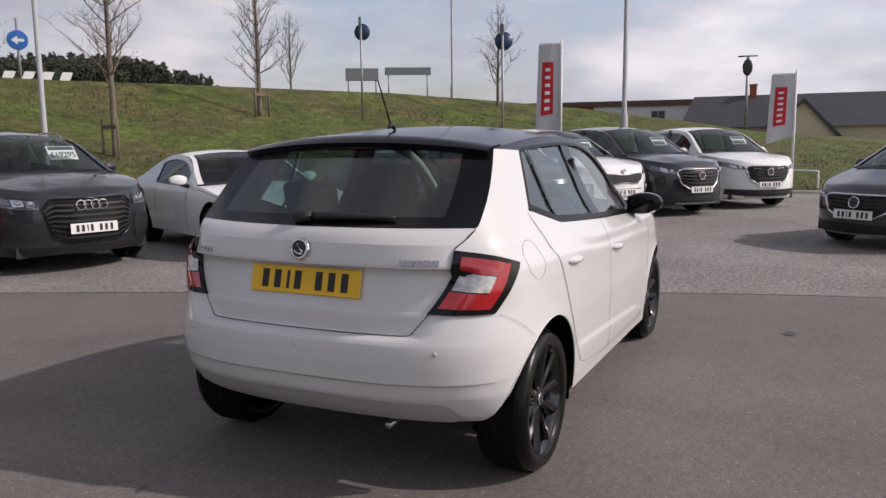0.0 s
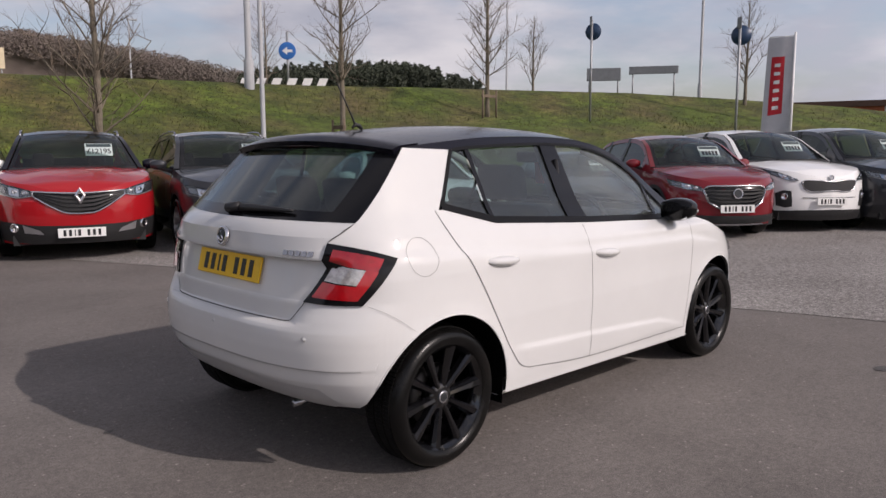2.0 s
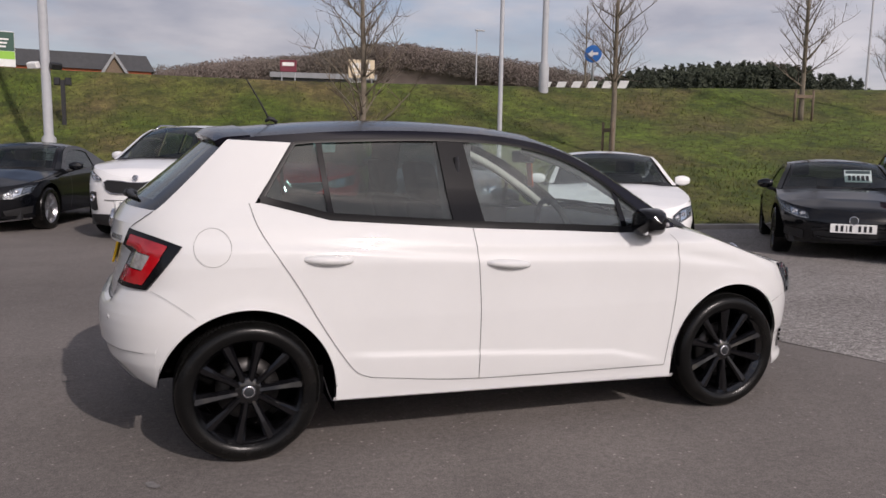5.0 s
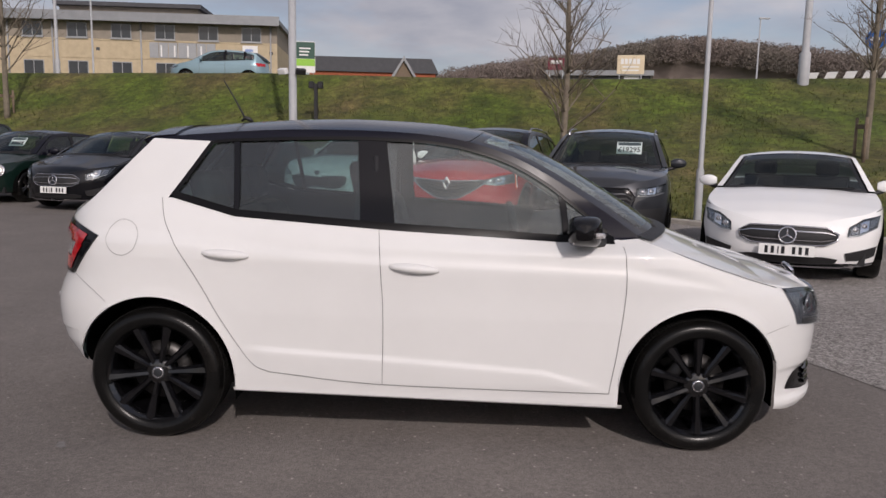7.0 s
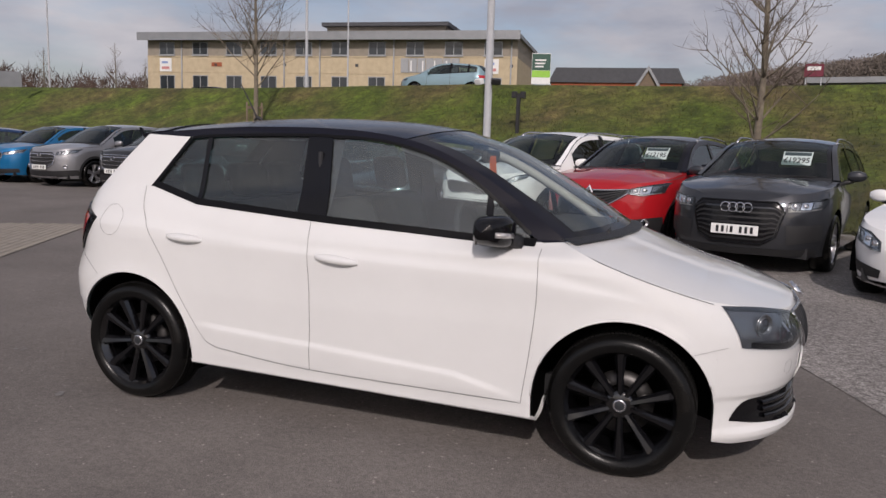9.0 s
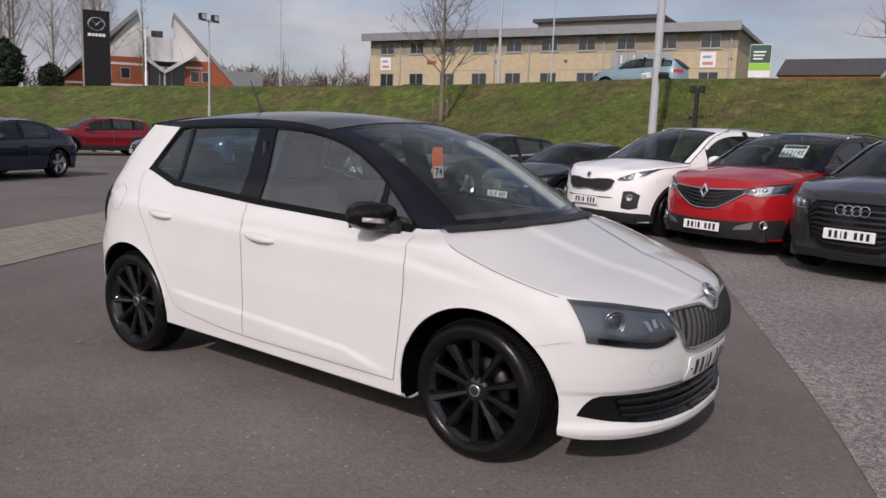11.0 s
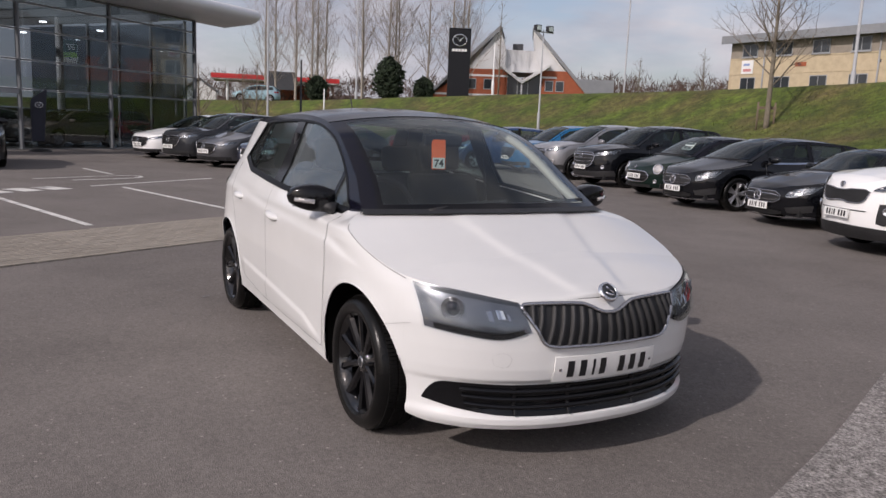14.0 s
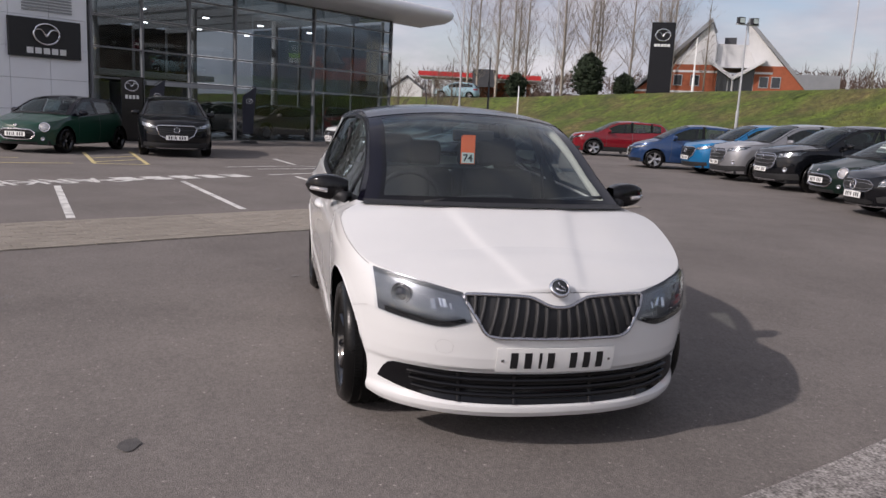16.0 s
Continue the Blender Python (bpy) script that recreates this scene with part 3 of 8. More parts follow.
FACES = {
    # half outlines as (side distance, height): ref is the height of the bonnet's front edge for these numbers
    "tiger": dict(ref=.956, lamp=([(.50, .815), (.64, .815), (.80, .90)], [(.52, .845), (.68, .925), (.86, 1.0)]), grille=([(0, .665), (.10, .665), (.15, .645), (.36, .65), (.43, .70)], [(0, .80), (.10, .80), (.16, .815), (.40, .825), (.47, .80)]), bars=0, frame="satin", width=.009,
                  badge=("ring", .865, .04), dark=[([(.58, .42), (.66, .40), (.76, .43)], [(.60, .66), (.70, .67), (.78, .62)]), ([(0, .20), (.5, .20), (.84, .24)], [(0, .37), (.5, .36), (.84, .345)]), ([(0, .545), (.46, .55)], [(0, .56), (.46, .562)])], fog=(.68, .575, .05), skid=None),
    "vee": dict(ref=.936, lamp=([(.50, .80), (.66, .775), (.86, .82)], [(.50, .86), (.68, .915), (.88, .96)]), grille=([(0, .585), (.17, .595), (.34, .69), (.50, .80)], [(0, .83), (.2, .835), (.36, .845), (.50, .855)]), bars=5, frame="chrome", width=.012,
                badge=("diamond", .80, .10), dark=[([(0, .22), (.5, .22), (.86, .26)], [(0, .44), (.5, .45), (.86, .50)])], fog=(.71, .42, .055), skid=([(.40, .34), (.60, .36)], [(.44, .39), (.62, .46)])),
    "rings": dict(ref=.93, lamp=([(.52, .74), (.70, .745), (.84, .78)], [(.52, .845), (.70, .865), (.86, .90)]), grille=([(0, .35), (.28, .35), (.42, .44)], [(0, .84), (.42, .84), (.50, .74)]), bars=8, frame="black", width=.012,
                  badge=("rings", .765, .052), dark=[([(.54, .36), (.84, .42)], [(.52, .58), (.84, .60)]), ([(0, .22), (.8, .24)], [(0, .30), (.8, .31)])], fog=None, skid=None),
    "star": dict(ref=.676, lamp=([(.55, .50), (.66, .505), (.83, .585)], [(.56, .59), (.69, .67), (.86, .70)]), grille=([(0, .40), (.34, .40), (.46, .455)], [(0, .585), (.36, .58), (.47, .52)]), bars=2, frame="satin", width=.010,
                 badge=("star", .495, .088), dark=[([(0, .20), (.30, .20), (.46, .225)], [(0, .285), (.36, .285), (.48, .265)]), ([(.56, .25), (.70, .255), (.82, .29)], [(.54, .33), (.70, .365), (.84, .395)])], fog=None, skid=([(0, .165), (.5, .17), (.80, .20)], [(0, .18), (.5, .186), (.80, .216)])),
    "wing": dict(ref=.90, lamp=([(.50, .73), (.68, .74), (.85, .80)], [(.52, .79), (.70, .84), (.87, .89)]), grille=([(0, .46), (.26, .47), (.42, .56)], [(0, .80), (.42, .80), (.50, .75)]), bars=6, frame="chrome", width=.016,
                 badge=("ring", .69, .075), dark=[([(0, .24), (.5, .25), (.8, .28)], [(0, .36), (.5, .37), (.8, .38)])], fog=None, skid=([(0, .215), (.5, .22)], [(0, .24), (.5, .245)])),
    "hex": dict(ref=.96, lamp=([(.48, .80), (.68, .82), (.85, .88)], [(.50, .89), (.70, .93), (.87, .97)]), grille=([(0, .50), (.26, .50), (.42, .58)], [(0, .88), (.40, .88), (.48, .80)]), bars=4, frame="chrome", width=.014,
                badge=("ring", .80, .06), dark=[([(0, .24), (.5, .25), (.86, .30)], [(0, .40), (.5, .41), (.86, .44)])], fog=(.70, .52, .055), skid=([(0, .23), (.5, .24)], [(0, .27), (.48, .275)])),
    "round": dict(ref=.745, lamp=None, grille=([(0, .33), (.34, .34), (.46, .43)], [(0, .58), (.36, .57), (.47, .50)]), bars=3, frame="chrome", width=.016,
                  badge=("ring", .665, .035), dark=[([(0, .21), (.5, .21)], [(0, .28), (.5, .28)])], fog=(.62, .36, .045), skid=None),
    "low": dict(ref=.64, lamp=([(.52, .52), (.68, .54), (.83, .61)], [(.54, .60), (.70, .655), (.85, .70)]), grille=([(0, .25), (.3, .25), (.46, .29)], [(0, .43), (.36, .43), (.48, .40)]), bars=2, frame="black", width=.01,
                badge=("ring", .52, .055), dark=[([(.58, .26), (.80, .30)], [(.58, .37), (.80, .40)])], fog=None, skid=None),
    "kidney": dict(ref=.717, lamp=([(.44, .55), (.66, .56), (.84, .62)], [(.44, .645), (.68, .67), (.86, .71)]), grille=([(.03, .46), (.26, .46), (.34, .50)], [(.03, .66), (.28, .66), (.36, .62)]), bars=0, frame="chrome", width=.014, split=True,
                   badge=("ring", .69, .035), dark=[([(0, .22), (.5, .22)], [(0, .34), (.5, .34)]), ([(.58, .28), (.82, .32)], [(.58, .40), (.82, .42)])], fog=None, skid=None),
}


def car_face(car, sh, face, zh, grille_mat, plate_z):
    """Lamps, grille, badge, openings and plate of a parked car, drawn on its nose."""
    k = zh / face["ref"]
    wide = sh.hw(.6) / .92

    def on(y, z, off=0.0):
        r = min(abs(y * wide) / sh.hw(z * k), 1)
        t = (1 - r ** sh.mf) ** (1 / sh.nf)
        return sh.front(t if y <= 0 else 2 - t, z * k, off)

    def full(half):
        left = [(-y, z) for y, z in reversed(half)]
        return left + [p for p in half if p[0] > 1e-6]

    def right(half):
        return [(-y, z) for y, z in half]

    def patch(lo, hi, n, m, off):
        return grid_data(ruled(on, lo, hi, n, m, off, False), flip=lo[0][0] < lo[-1][0])

    def between(lo, hi, u0, u1, v0, v1, off, n=8, m=4):
        a, b = even(lo, 33), even(hi, 33)
        i0, i1 = int(u0 * 32), max(int(u1 * 32), int(u0 * 32) + 1)
        p, q = a[i0:i1 + 1], b[i0:i1 + 1]
        return patch([tuple(x) for x in p + (q - p) * v0], [tuple(x) for x in p + (q - p) * v1], n, m, off)

    if face["lamp"]:
        lo, hi = right(face["lamp"][0]), right(face["lamp"][1])
        for mir in (False, True):
            f = mirror_y if mir else (lambda d: d)
            lamp = mesh_object("headlamp", *f(patch(lo, hi, 12, 5, .006)), M_LAMP_DARK, car)
            mesh_object("reflector", *f(between(lo, hi, .10, .36, .16, .84, .010)), M_LAMP_GREY, lamp)
            mesh_object("reflector", *f(between(lo, hi, .40, .66, .18, .84, .010)), M_CHROME, lamp)
            mesh_object("reflector", *f(between(lo, hi, .70, .92, .25, .80, .010)), M_LAMP_GREY, lamp)
            mesh_object("daylight_strip", *f(between(lo, hi, .04, .95, .02, .10, .012, 14, 2)), M_CLEAR_LENS, lamp)
            mesh_object("lamp_brow", *f(between(lo, hi, .02, .98, .90, .99, .013, 14, 2)), M_GLOSSBLACK, lamp)
            for u_ in (.23, .53):
                a_, b_ = even(lo, 33)[int(u_ * 32)], even(hi, 33)[int(u_ * 32)]
                c_ = (a_ + b_) / 2
                p_, q_ = Vector(on(c_[0], c_[1], .011)), Vector(on(c_[0], c_[1], .03))
                r_ = min(.034, .36 * abs(b_[1] - a_[1]) * k)
                if mir:
                    p_.y, q_.y = -p_.y, -q_.y
                bulb = mesh_object("projector_lens", *lathe_y([(0, .008), (r_ * .55, .006), (r_ * .8, 0), (r_ * .9, .006), (r_, .004), (r_ * 1.05, -.004)], 16), M_CHROME, lamp)
                bulb.matrix_basis = facing(p_, q_ - p_) @ Matrix.Rotation(radians(90), 4, "X")
            mesh_object("lens", *f(patch(lo, hi, 12, 5, .016)), M_LENS, lamp)
    else:
        for sd in (-1, 1):
            p, q = Vector(on(sd * .66, .64, 0)), Vector(on(sd * .66, .64, .02))
            d = Vector((1, sd * .45, .35))
            lamp = mesh_object("headlamp", *lathe_y([(0, .022), (.06, .018), (.105, .004), (.108, -.02)], 24), M_CLEAR_LENS, car)
            lamp.matrix_basis = facing(p, d) @ Matrix.Rotation(radians(90), 4, "X")
            ring = mesh_object("lamp_ring", *lathe_y([(.104, -.02), (.106, .018), (.122, .014), (.126, -.02)], 24), M_CHROME, lamp)
    fm = grille_mat or {"chrome": M_CHROME, "satin": M_SATIN, "black": M_GLOSSBLACK}[face["frame"]]
    sides = [(right(face["grille"][0]), right(face["grille"][1])), (face["grille"][0], face["grille"][1])] if face.get("split") else [(full(face["grille"][0]), full(face["grille"][1]))]
    for lo, hi in sides:
        gp = mesh_object("grille", *patch(lo, hi, 20, 5, .006), M_PLASTIC, car)
        for i in range(face["bars"]):
            v = (i + .5) / face["bars"]
            mesh_object("grille_bar", *between(lo, hi, .03, .97, v - .035, v + .035, .014, 16, 2), M_GLOSSBLACK if face["frame"] == "black" else M_SATIN if face["frame"] == "satin" or face["bars"] == 4 else M_GLOSSBLACK, gp)
        loop = np.vstack([even(lo, 17), even(hi, 17)[::-1], even(lo, 17)[:1]])
        mesh_object("grille_frame", *tube([on(p[0], p[1], .010) for p in loop], face["width"], 6), fm, gp)
    if face["badge"]:
        shape, zb_, r = face["badge"]
        c = Vector(on(0, zb_, .022))
        m = facing(c, (1, 0, .12)) @ Matrix.Rotation(radians(90), 4, "X")
        if shape == "diamond":
            v = [(-.62 * r, 0, 0), (0, 0, r), (.62 * r, 0, 0), (0, 0, -r)]
            rows = [[(x * q, .006 + h, z * q) for q, h in ((1.0, -.01), (1.0, .006), (.72, .012), (.46, .006), (.46, -.01))] for x, _, z in v + v[:1]]
            mesh_object("badge", *grid_data(rows), M_CHROME, car, "chrome diamond badge", False).matrix_basis = m
        elif shape == "rings":
            for i in range(4):
                a = [(r * math.cos(w) + (i - 1.5) * r * 1.55, .0, r * math.sin(w)) for w in np.linspace(0, 2 * math.pi, 25)]
                mesh_object("badge_ring", *tube(a, r * .15, 6), M_CHROME, car, "chrome badge ring").matrix_basis = m
        else:
            mesh_object("badge", *lathe_y([(r * .82, 0), (r * .82, .010), (r * .93, .014), (r, .008), (r, -.01)], 24), M_CHROME, car, "round chrome badge").matrix_basis = m
            if shape == "star":
                for w in (270, 30, 150):
                    mesh_object("badge_ray", *tube([(0, .006, 0), (r * .9 * math.cos(radians(w)), .004, r * .9 * math.sin(radians(w)))], [r * .16, r * .04], 6), M_CHROME, car).matrix_basis = m.copy()
                mesh_object("badge_disc", *lathe_y([(0, -.004), (r * .83, -.004)], 20), M_LAMP_DARK, car).matrix_basis = m.copy()
            else:
                mesh_object("badge_disc", *lathe_y([(0, .003), (r * .83, .003)], 20), M_SATIN if r < .05 else M_LAMP_DARK, car).matrix_basis = m.copy()
    for lo, hi in face["dark"]:
        if lo[0][0] < .01:
            mesh_object("lower_intake", *patch(full(lo), full(hi), 26, 4, .008), M_PLASTIC, car)
        else:
            both("side_intake", patch(right(lo), right(hi), 10, 4, .008), M_PLASTIC, car)
    if face["skid"]:
        lo, hi = face["skid"]
        if lo[0][0] < .01:
            mesh_object("skid_plate", *patch(full(lo), full(hi), 16, 3, .018), M_SATIN, car)
        else:
            both("bumper_insert", patch(right(lo), right(hi), 6, 4, .016), M_SILVER, car)
    if face["fog"]:
        fy, fz, fr = face["fog"]
        for sd in (-1, 1):
            p, q = Vector(on(sd * fy, fz, .012)), Vector(on(sd * fy, fz, .03))
            fl = mesh_object("fog_lamp", *lathe_y([(0, .012), (fr * .75, .008), (fr * .8, .016), (fr, .01), (fr * 1.05, -.02)], 20), M_CHROME, car)
            fl.matrix_basis = facing(p, q - p) @ Matrix.Rotation(radians(90), 4, "X")
    plate(car, facing(sh.front(1.0, plate_z, .028), (1, 0, .06)), M_PLATE_W)


def flip_line(line):
    return list(reversed(line))


def parked_car(name, kind, nose, heading, L, W, H, wheelbase, front_hang, mat, label, group="parked cars", roof=None, cladding=False,
               grille="hex", grille_mat=None, rim=M_SILVER, spokes=5, card=None, R=0.34, plate_z=0.48, lamp_h=(0.52, 0.62), rails=False, trim=None, fog=True, lower=None, z=0.0):
    """A parked car of a given kind; nose is where its front plate stands."""
    T = TEMPLATES[kind]
    xn = wheelbase / 2 + front_hang
    X = lambda f: xn - f * L
    line = lambda k: [(X(a), b * H) for a, b in T[k]]
    hwid = W / 2
    zb = T["belt"][1][1] * H
    hw = [(0.1, hwid * .93), (.25, hwid * .965), (.45, hwid * .99), (.5 * H * .8, hwid), (zb * .86, hwid * .985), (zb, hwid * .93), (H * .97, hwid * .70)]
    zh = T["bonnet"][1][1] * H
    xf = [(0.1, xn - .12), (.3, xn - .02), (.5, xn), (zh * .85, xn - .02), (zh, xn - .10), (zh + .15, xn - .3)]
    xt = X(1.0)
    xr = [(0.1, xt + .1), (.4, xt + .02), (.55, xt), (.75, xt + .06), (zb, xt + .09), (H, xt + .25)]
    front = [(X(a), b * H) for a, b in T["bonnet"]]
    belt = sorted((X(a), b * H) for a, b in T["belt"])
    sh = Shape(hw, xf, xr, xn - 1.15, xt + .95, dict(bonnet=sorted(front), boot=sorted(line("boot"))), belt,
               [(xt, .34), (-wheelbase / 2 - R * 1.2, .3), (-wheelbase / 2 + R * 1.2, .24), (wheelbase / 2 - R * 1.2, .24), (wheelbase / 2 + R * 1.2, .22), (xn, .22)],
               (wheelbase / 2, -wheelbase / 2), R * 1.17, None, nf=4.2, mf=2.1, zax=R)
    sh.cowl, sh.tail = front[-1], line("boot")[0]
    d = Vector((math.cos(radians(heading)), math.sin(radians(heading)), 0))
    m = Matrix.Translation(Vector((nose[0], nose[1], z)) - d * xn) @ Matrix.Rotation(radians(heading), 4, "Z")
    car = thing(name, m, label, "car", group)
    rf = roof or mat
    data = sh.flank_data(1, 9)
    wide = hwid * 1.0
    mesh_object("body", *join_data(data, mirror_y(data)), mat, car)
    bonnet = sh.end_deck(lambda x: x >= sh.cowl[0] - .02, 1, 15, [(sh.cowl[0], .22, .02), (sh.cowl[0] + .5, .02, .05), (xn - .1, 0, .02), (xn, 0, 0)])
    bt = sh.end_deck(lambda x: x <= sh.tail[0] + .02, 1, 15, [(xt, 0, 0), ((xt + sh.tail[0]) / 2, -.04, .02), (sh.tail[0], -.18, .03)])
    mesh_object("boot_lid" if kind in ("saloon", "roadster") else "tailgate", *grid_data(bt, flip=True), mat, car)
    # two raised lines over the bonnet
    for row in bonnet:
        for p in row:
            f = (xn - p[0]) / (xn - sh.cowl[0])
            yr = hwid * float(np.interp(f, [.1, 1.0], [.34, .60]))
            p[2] += .014 / (1 + math.exp((abs(p[1]) - yr) / .018)) * float(np.interp(f, [.08, .3, .85, 1.0], [0, 1, 1, .3]))
    mesh_object("bonnet", *grid_data(bonnet, flip=True), mat, car)
    ws = sh.deck(line("arc"), 13, 13, [(0, .22, .02), (1, .1, .055)])
    wide_ws = sh.deck(line("arc"), 20, 27, [(0, .22, .02), (1, .1, .055)])
    vw, fw = grid_data(wide_ws, flip=False)
    rim_f, glass_f, side_f = [], [], []
    for i in range(19):
        for j in range(26):
            (side_f if j in (0, 25) else rim_f if i < 1 or i > 17 or j in (1, 24) else glass_f).append(fw[i * 26 + j])
    mesh_object("windscreen", *only_used(vw, glass_f), M_GLASS_FRONT, car)
    mesh_object("windscreen_border", *only_used(vw, rim_f), M_GLOSSBLACK, car)
    for half in (0, 1):
        mesh_object("windscreen_pillar", *only_used(vw + np.array((.012, 0, .012)), [f for k, f in enumerate(side_f) if k % 2 == half]), rf, car)
    mesh_object("scuttle", *grid_data(sh.deck([(sh.cowl[0] + .03, sh.cowl[1] - .012), (sh.cowl[0] - .03, sh.cowl[1] + .02)], 3, 17, [(0, .23, .02), (1, .22, .022)], off=.006, span=.9), flip=False), M_PLASTIC, car)
    for y0, y1 in ((-.30, .18), (.12, .62)):
        wp = [(sh.cowl[0] + .19 - .18 * abs(y / hwid) ** 2.2, y, sh.cowl[1] + .045) for y in np.linspace(y0, y1, 6)]
        mesh_object("wiper", *tube(wp, .009, 5), M_PLASTIC, car)
    rp_ = sh.deck(line("roof"), 12, 13, [(0, .1, .055), (.4, 0, .06), (1, -.12, .045)])
    mesh_object("roof", *grid_data(rp_, flip=False), rf, car)
    rw = sh.deck(line("rear"), 8, 13, [(0, -.12, .045), (1, -.18, .03)])
    mesh_object("rear_window", *grid_data(rw, flip=False), M_GLASS_CAR, car)
    # side windows, pillars and cant rail
    edge = smooth_line(line("arc")[:-1] + line("roof")[:-1] + line("rear"), 60)
    ex, ez = edge[::-1, 0], edge[::-1, 1]
    top = lambda x: float(np.interp(x, ex, ez))
    xa, xc = line("arc")[0][0], line("rear")[-1][0]
    span = xa - xc
    n_win = 1 if kind == "roadster" else 2
    if kind == "roadster":
        cuts = [(.16, .66)]
    elif kind == "saloon":
        cuts = [(.12, .43), (.46, .74)]
    else:
        cuts = [(.13, .44), (.475, .72), (.75, .87)]
    prev = 0.0
    frames_ = []
    for i, (a, b) in enumerate(cuts):
        x0, x1 = xa - span * a, xa - span * b
        xs = np.linspace(x0, x1, 9)
        lo = [(x, sh.belt(x) + .025) for x in xs]
        sink = .065
        hi = [(x - span * .012, max(min(top(x - span * .012) - sink, H * T["side_top"] + .0), sh.belt(x) + .03)) for x in xs]
        w = ruled(sh.side, lo, hi, 9, 5, -.012)
        both("side_window", grid_data(w, flip=True), M_GLASS_CAR if i == 0 else M_GLASS_PRIV, car)
        xs0 = np.linspace(xa - span * prev, x0, 5)
        lo2 = [(x, sh.belt(x)) for x in xs0]
        hi2 = [(x, max(top(x), sh.belt(x))) for x in xs0]
        frames_.append(grid_data(ruled(sh.side, lo2, hi2, 5, 4, 0.0, False), flip=True))
        both("pillar", frames_[-1], M_GLOSSBLACK if 0 < i < 2 or (kind != "saloon" and i == 2) else rf, car)
        hi3 = [(x, max(top(x), sh.belt(x))) for x in xs]
        both("roof_rail", grid_data(ruled(sh.side, hi, hi3, 9, 3, 0.0, False), flip=True), rf, car)
        both("window_trim", grid_data(ruled(sh.side, [(x, sh.belt(x) - .006) for x in xs], lo, 9, 2, 0.003, False), flip=True), trim or M_GLOSSBLACK, car)
        prev = b
    xs0 = np.linspace(xa - span * prev, xc, 10)
    both("rear_pillar", grid_data(ruled(sh.side, [(x, sh.belt(x)) for x in xs0], [(x, max(top(x), sh.belt(x))) for x in xs0], 10, 4, 0.0, False), flip=True), rf if roof and kind == "roadster" else mat, car)
    # cabin
    cab = join_data(box_data(xc + .1, xa + .1, -hwid * .8, hwid * .8, .25, .5), box_data(xa - .15, xa + .05, -hwid * .82, hwid * .82, .5, sh.cowl[1] - .03),
                    box_data(xc + .1, xc + .3, -hwid * .8, hwid * .8, .25, zb - .03))
    mesh_object("cabin_trim", *cab, M_INTERIOR, car, smooth=False)
    mesh_object("rear_bench", *box_data(xc + .25, xc + .40, -hwid * .72, hwid * .72, .4, zb + .12), M_SEAT, car, smooth=False)
    both("front_seat", seat_data(xa - span * .5, -.37, z=.3 * H / 1.45), M_SEAT, car)
    # underside and wheel housings
    mesh_object("underbody", *box_data(xt + .25, xn - .25, -hwid * .8, hwid * .8, .2, .32), M_PLASTIC, car, smooth=False)
    for ax in sh.axles:
        P = [[(ax + q * sh.arch * math.cos(a), -yy, R + q * sh.arch * math.sin(a)) for q, yy in ((.01, hwid * .6), (1, hwid * .6), (1, hwid * .985))] for a in np.linspace(-.2, math.pi + .2, 15)]
        both("arch_liner", grid_data(P, flip=True), M_LINER, car, smooth=False)
    if cladding:
        for ax in sh.axles:
            P = []
            for a in np.linspace(-.35, math.pi + .35, 22):
                P.append([sh.side(ax + q * math.cos(a), max(R + q * math.sin(a), .2), .008) for q in (sh.arch * .985, sh.arch * 1.13)])
            both("arch_cladding", grid_data(np.array(P), flip=True), M_PLASTIC, car)
        s0, s1 = -wheelbase / 2 + sh.arch, wheelbase / 2 - sh.arch
        both("sill_cladding", grid_data(ruled(sh.side, [(s0, .24), (s1, .24)], [(s0, .40), (s1, .40)], 8, 3, .008, False), flip=True), M_PLASTIC, car)
    for ax in sh.axles:
        for yy in (-1, 1):
            wheel(car, ax, yy * (hwid - .125), R, .22, R * .70, spokes, rim, rim, turn=random.random(), twin=spokes == 5, detail=1)
    # doors, seams and handles
    seams = []
    doors = [(.10, .46), (.465, .82)] if kind not in ("roadster",) else [(.12, .62)]
    for a, b in doors:
        x0, x1 = xa - span * a, xa - span * b
        for x in (x0, x1):
            zl = max(sh.low_z(x) + .06, .3)
            seams.append(grid_data(strip(sh.side, [(x, sh.belt(x) - .01), (x, .55), (x + (.02 if x == x0 else .04), zl)], .008, 12), flip=False))
        both("door_handle", grid_data(ruled(sh.side, [(x1 + .05, sh.belt(x1) - .17), (x1 + .22, sh.belt(x1) - .175)], [(x1 + .05, sh.belt(x1) - .14), (x1 + .22, sh.belt(x1) - .145)], 6, 4, .03), flip=True), mat, car)
    seams.append(grid_data(strip(sh.side, [(xa + .02, sh.top_z(xa) - .04), (X(.12), sh.top_z(X(.12)) - .03)], .008, 14)))
    for seam in seams:
        both("shut_line", seam, M_SEAM, car)
    # mirrors
    mx = xa - span * .13
    mz = sh.belt(mx) + .07
    shell = []
    for u in np.linspace(0, 1, 9):
        r = max(math.sin(math.pi * (.10 + .82 * u)), .02) ** .5
        shell.append([(mx + .01 - .03 * u + .062 * r * math.copysign(abs(math.cos(w)) ** .6, math.cos(w)), -(hwid - .035 + .20 * u), mz + .01 + .068 * r * math.copysign(abs(math.sin(w)) ** .6, math.sin(w))) for w in np.linspace(0, 2 * math.pi, 17)])
    tip = [[tuple(np.array(p) * (k, 1, k) + np.array(((1 - k) * (mx - .02), -.012 * (1 - k), (1 - k) * (mz + .01)))) for k in (1, .6, 0)] for p in shell[-1]]
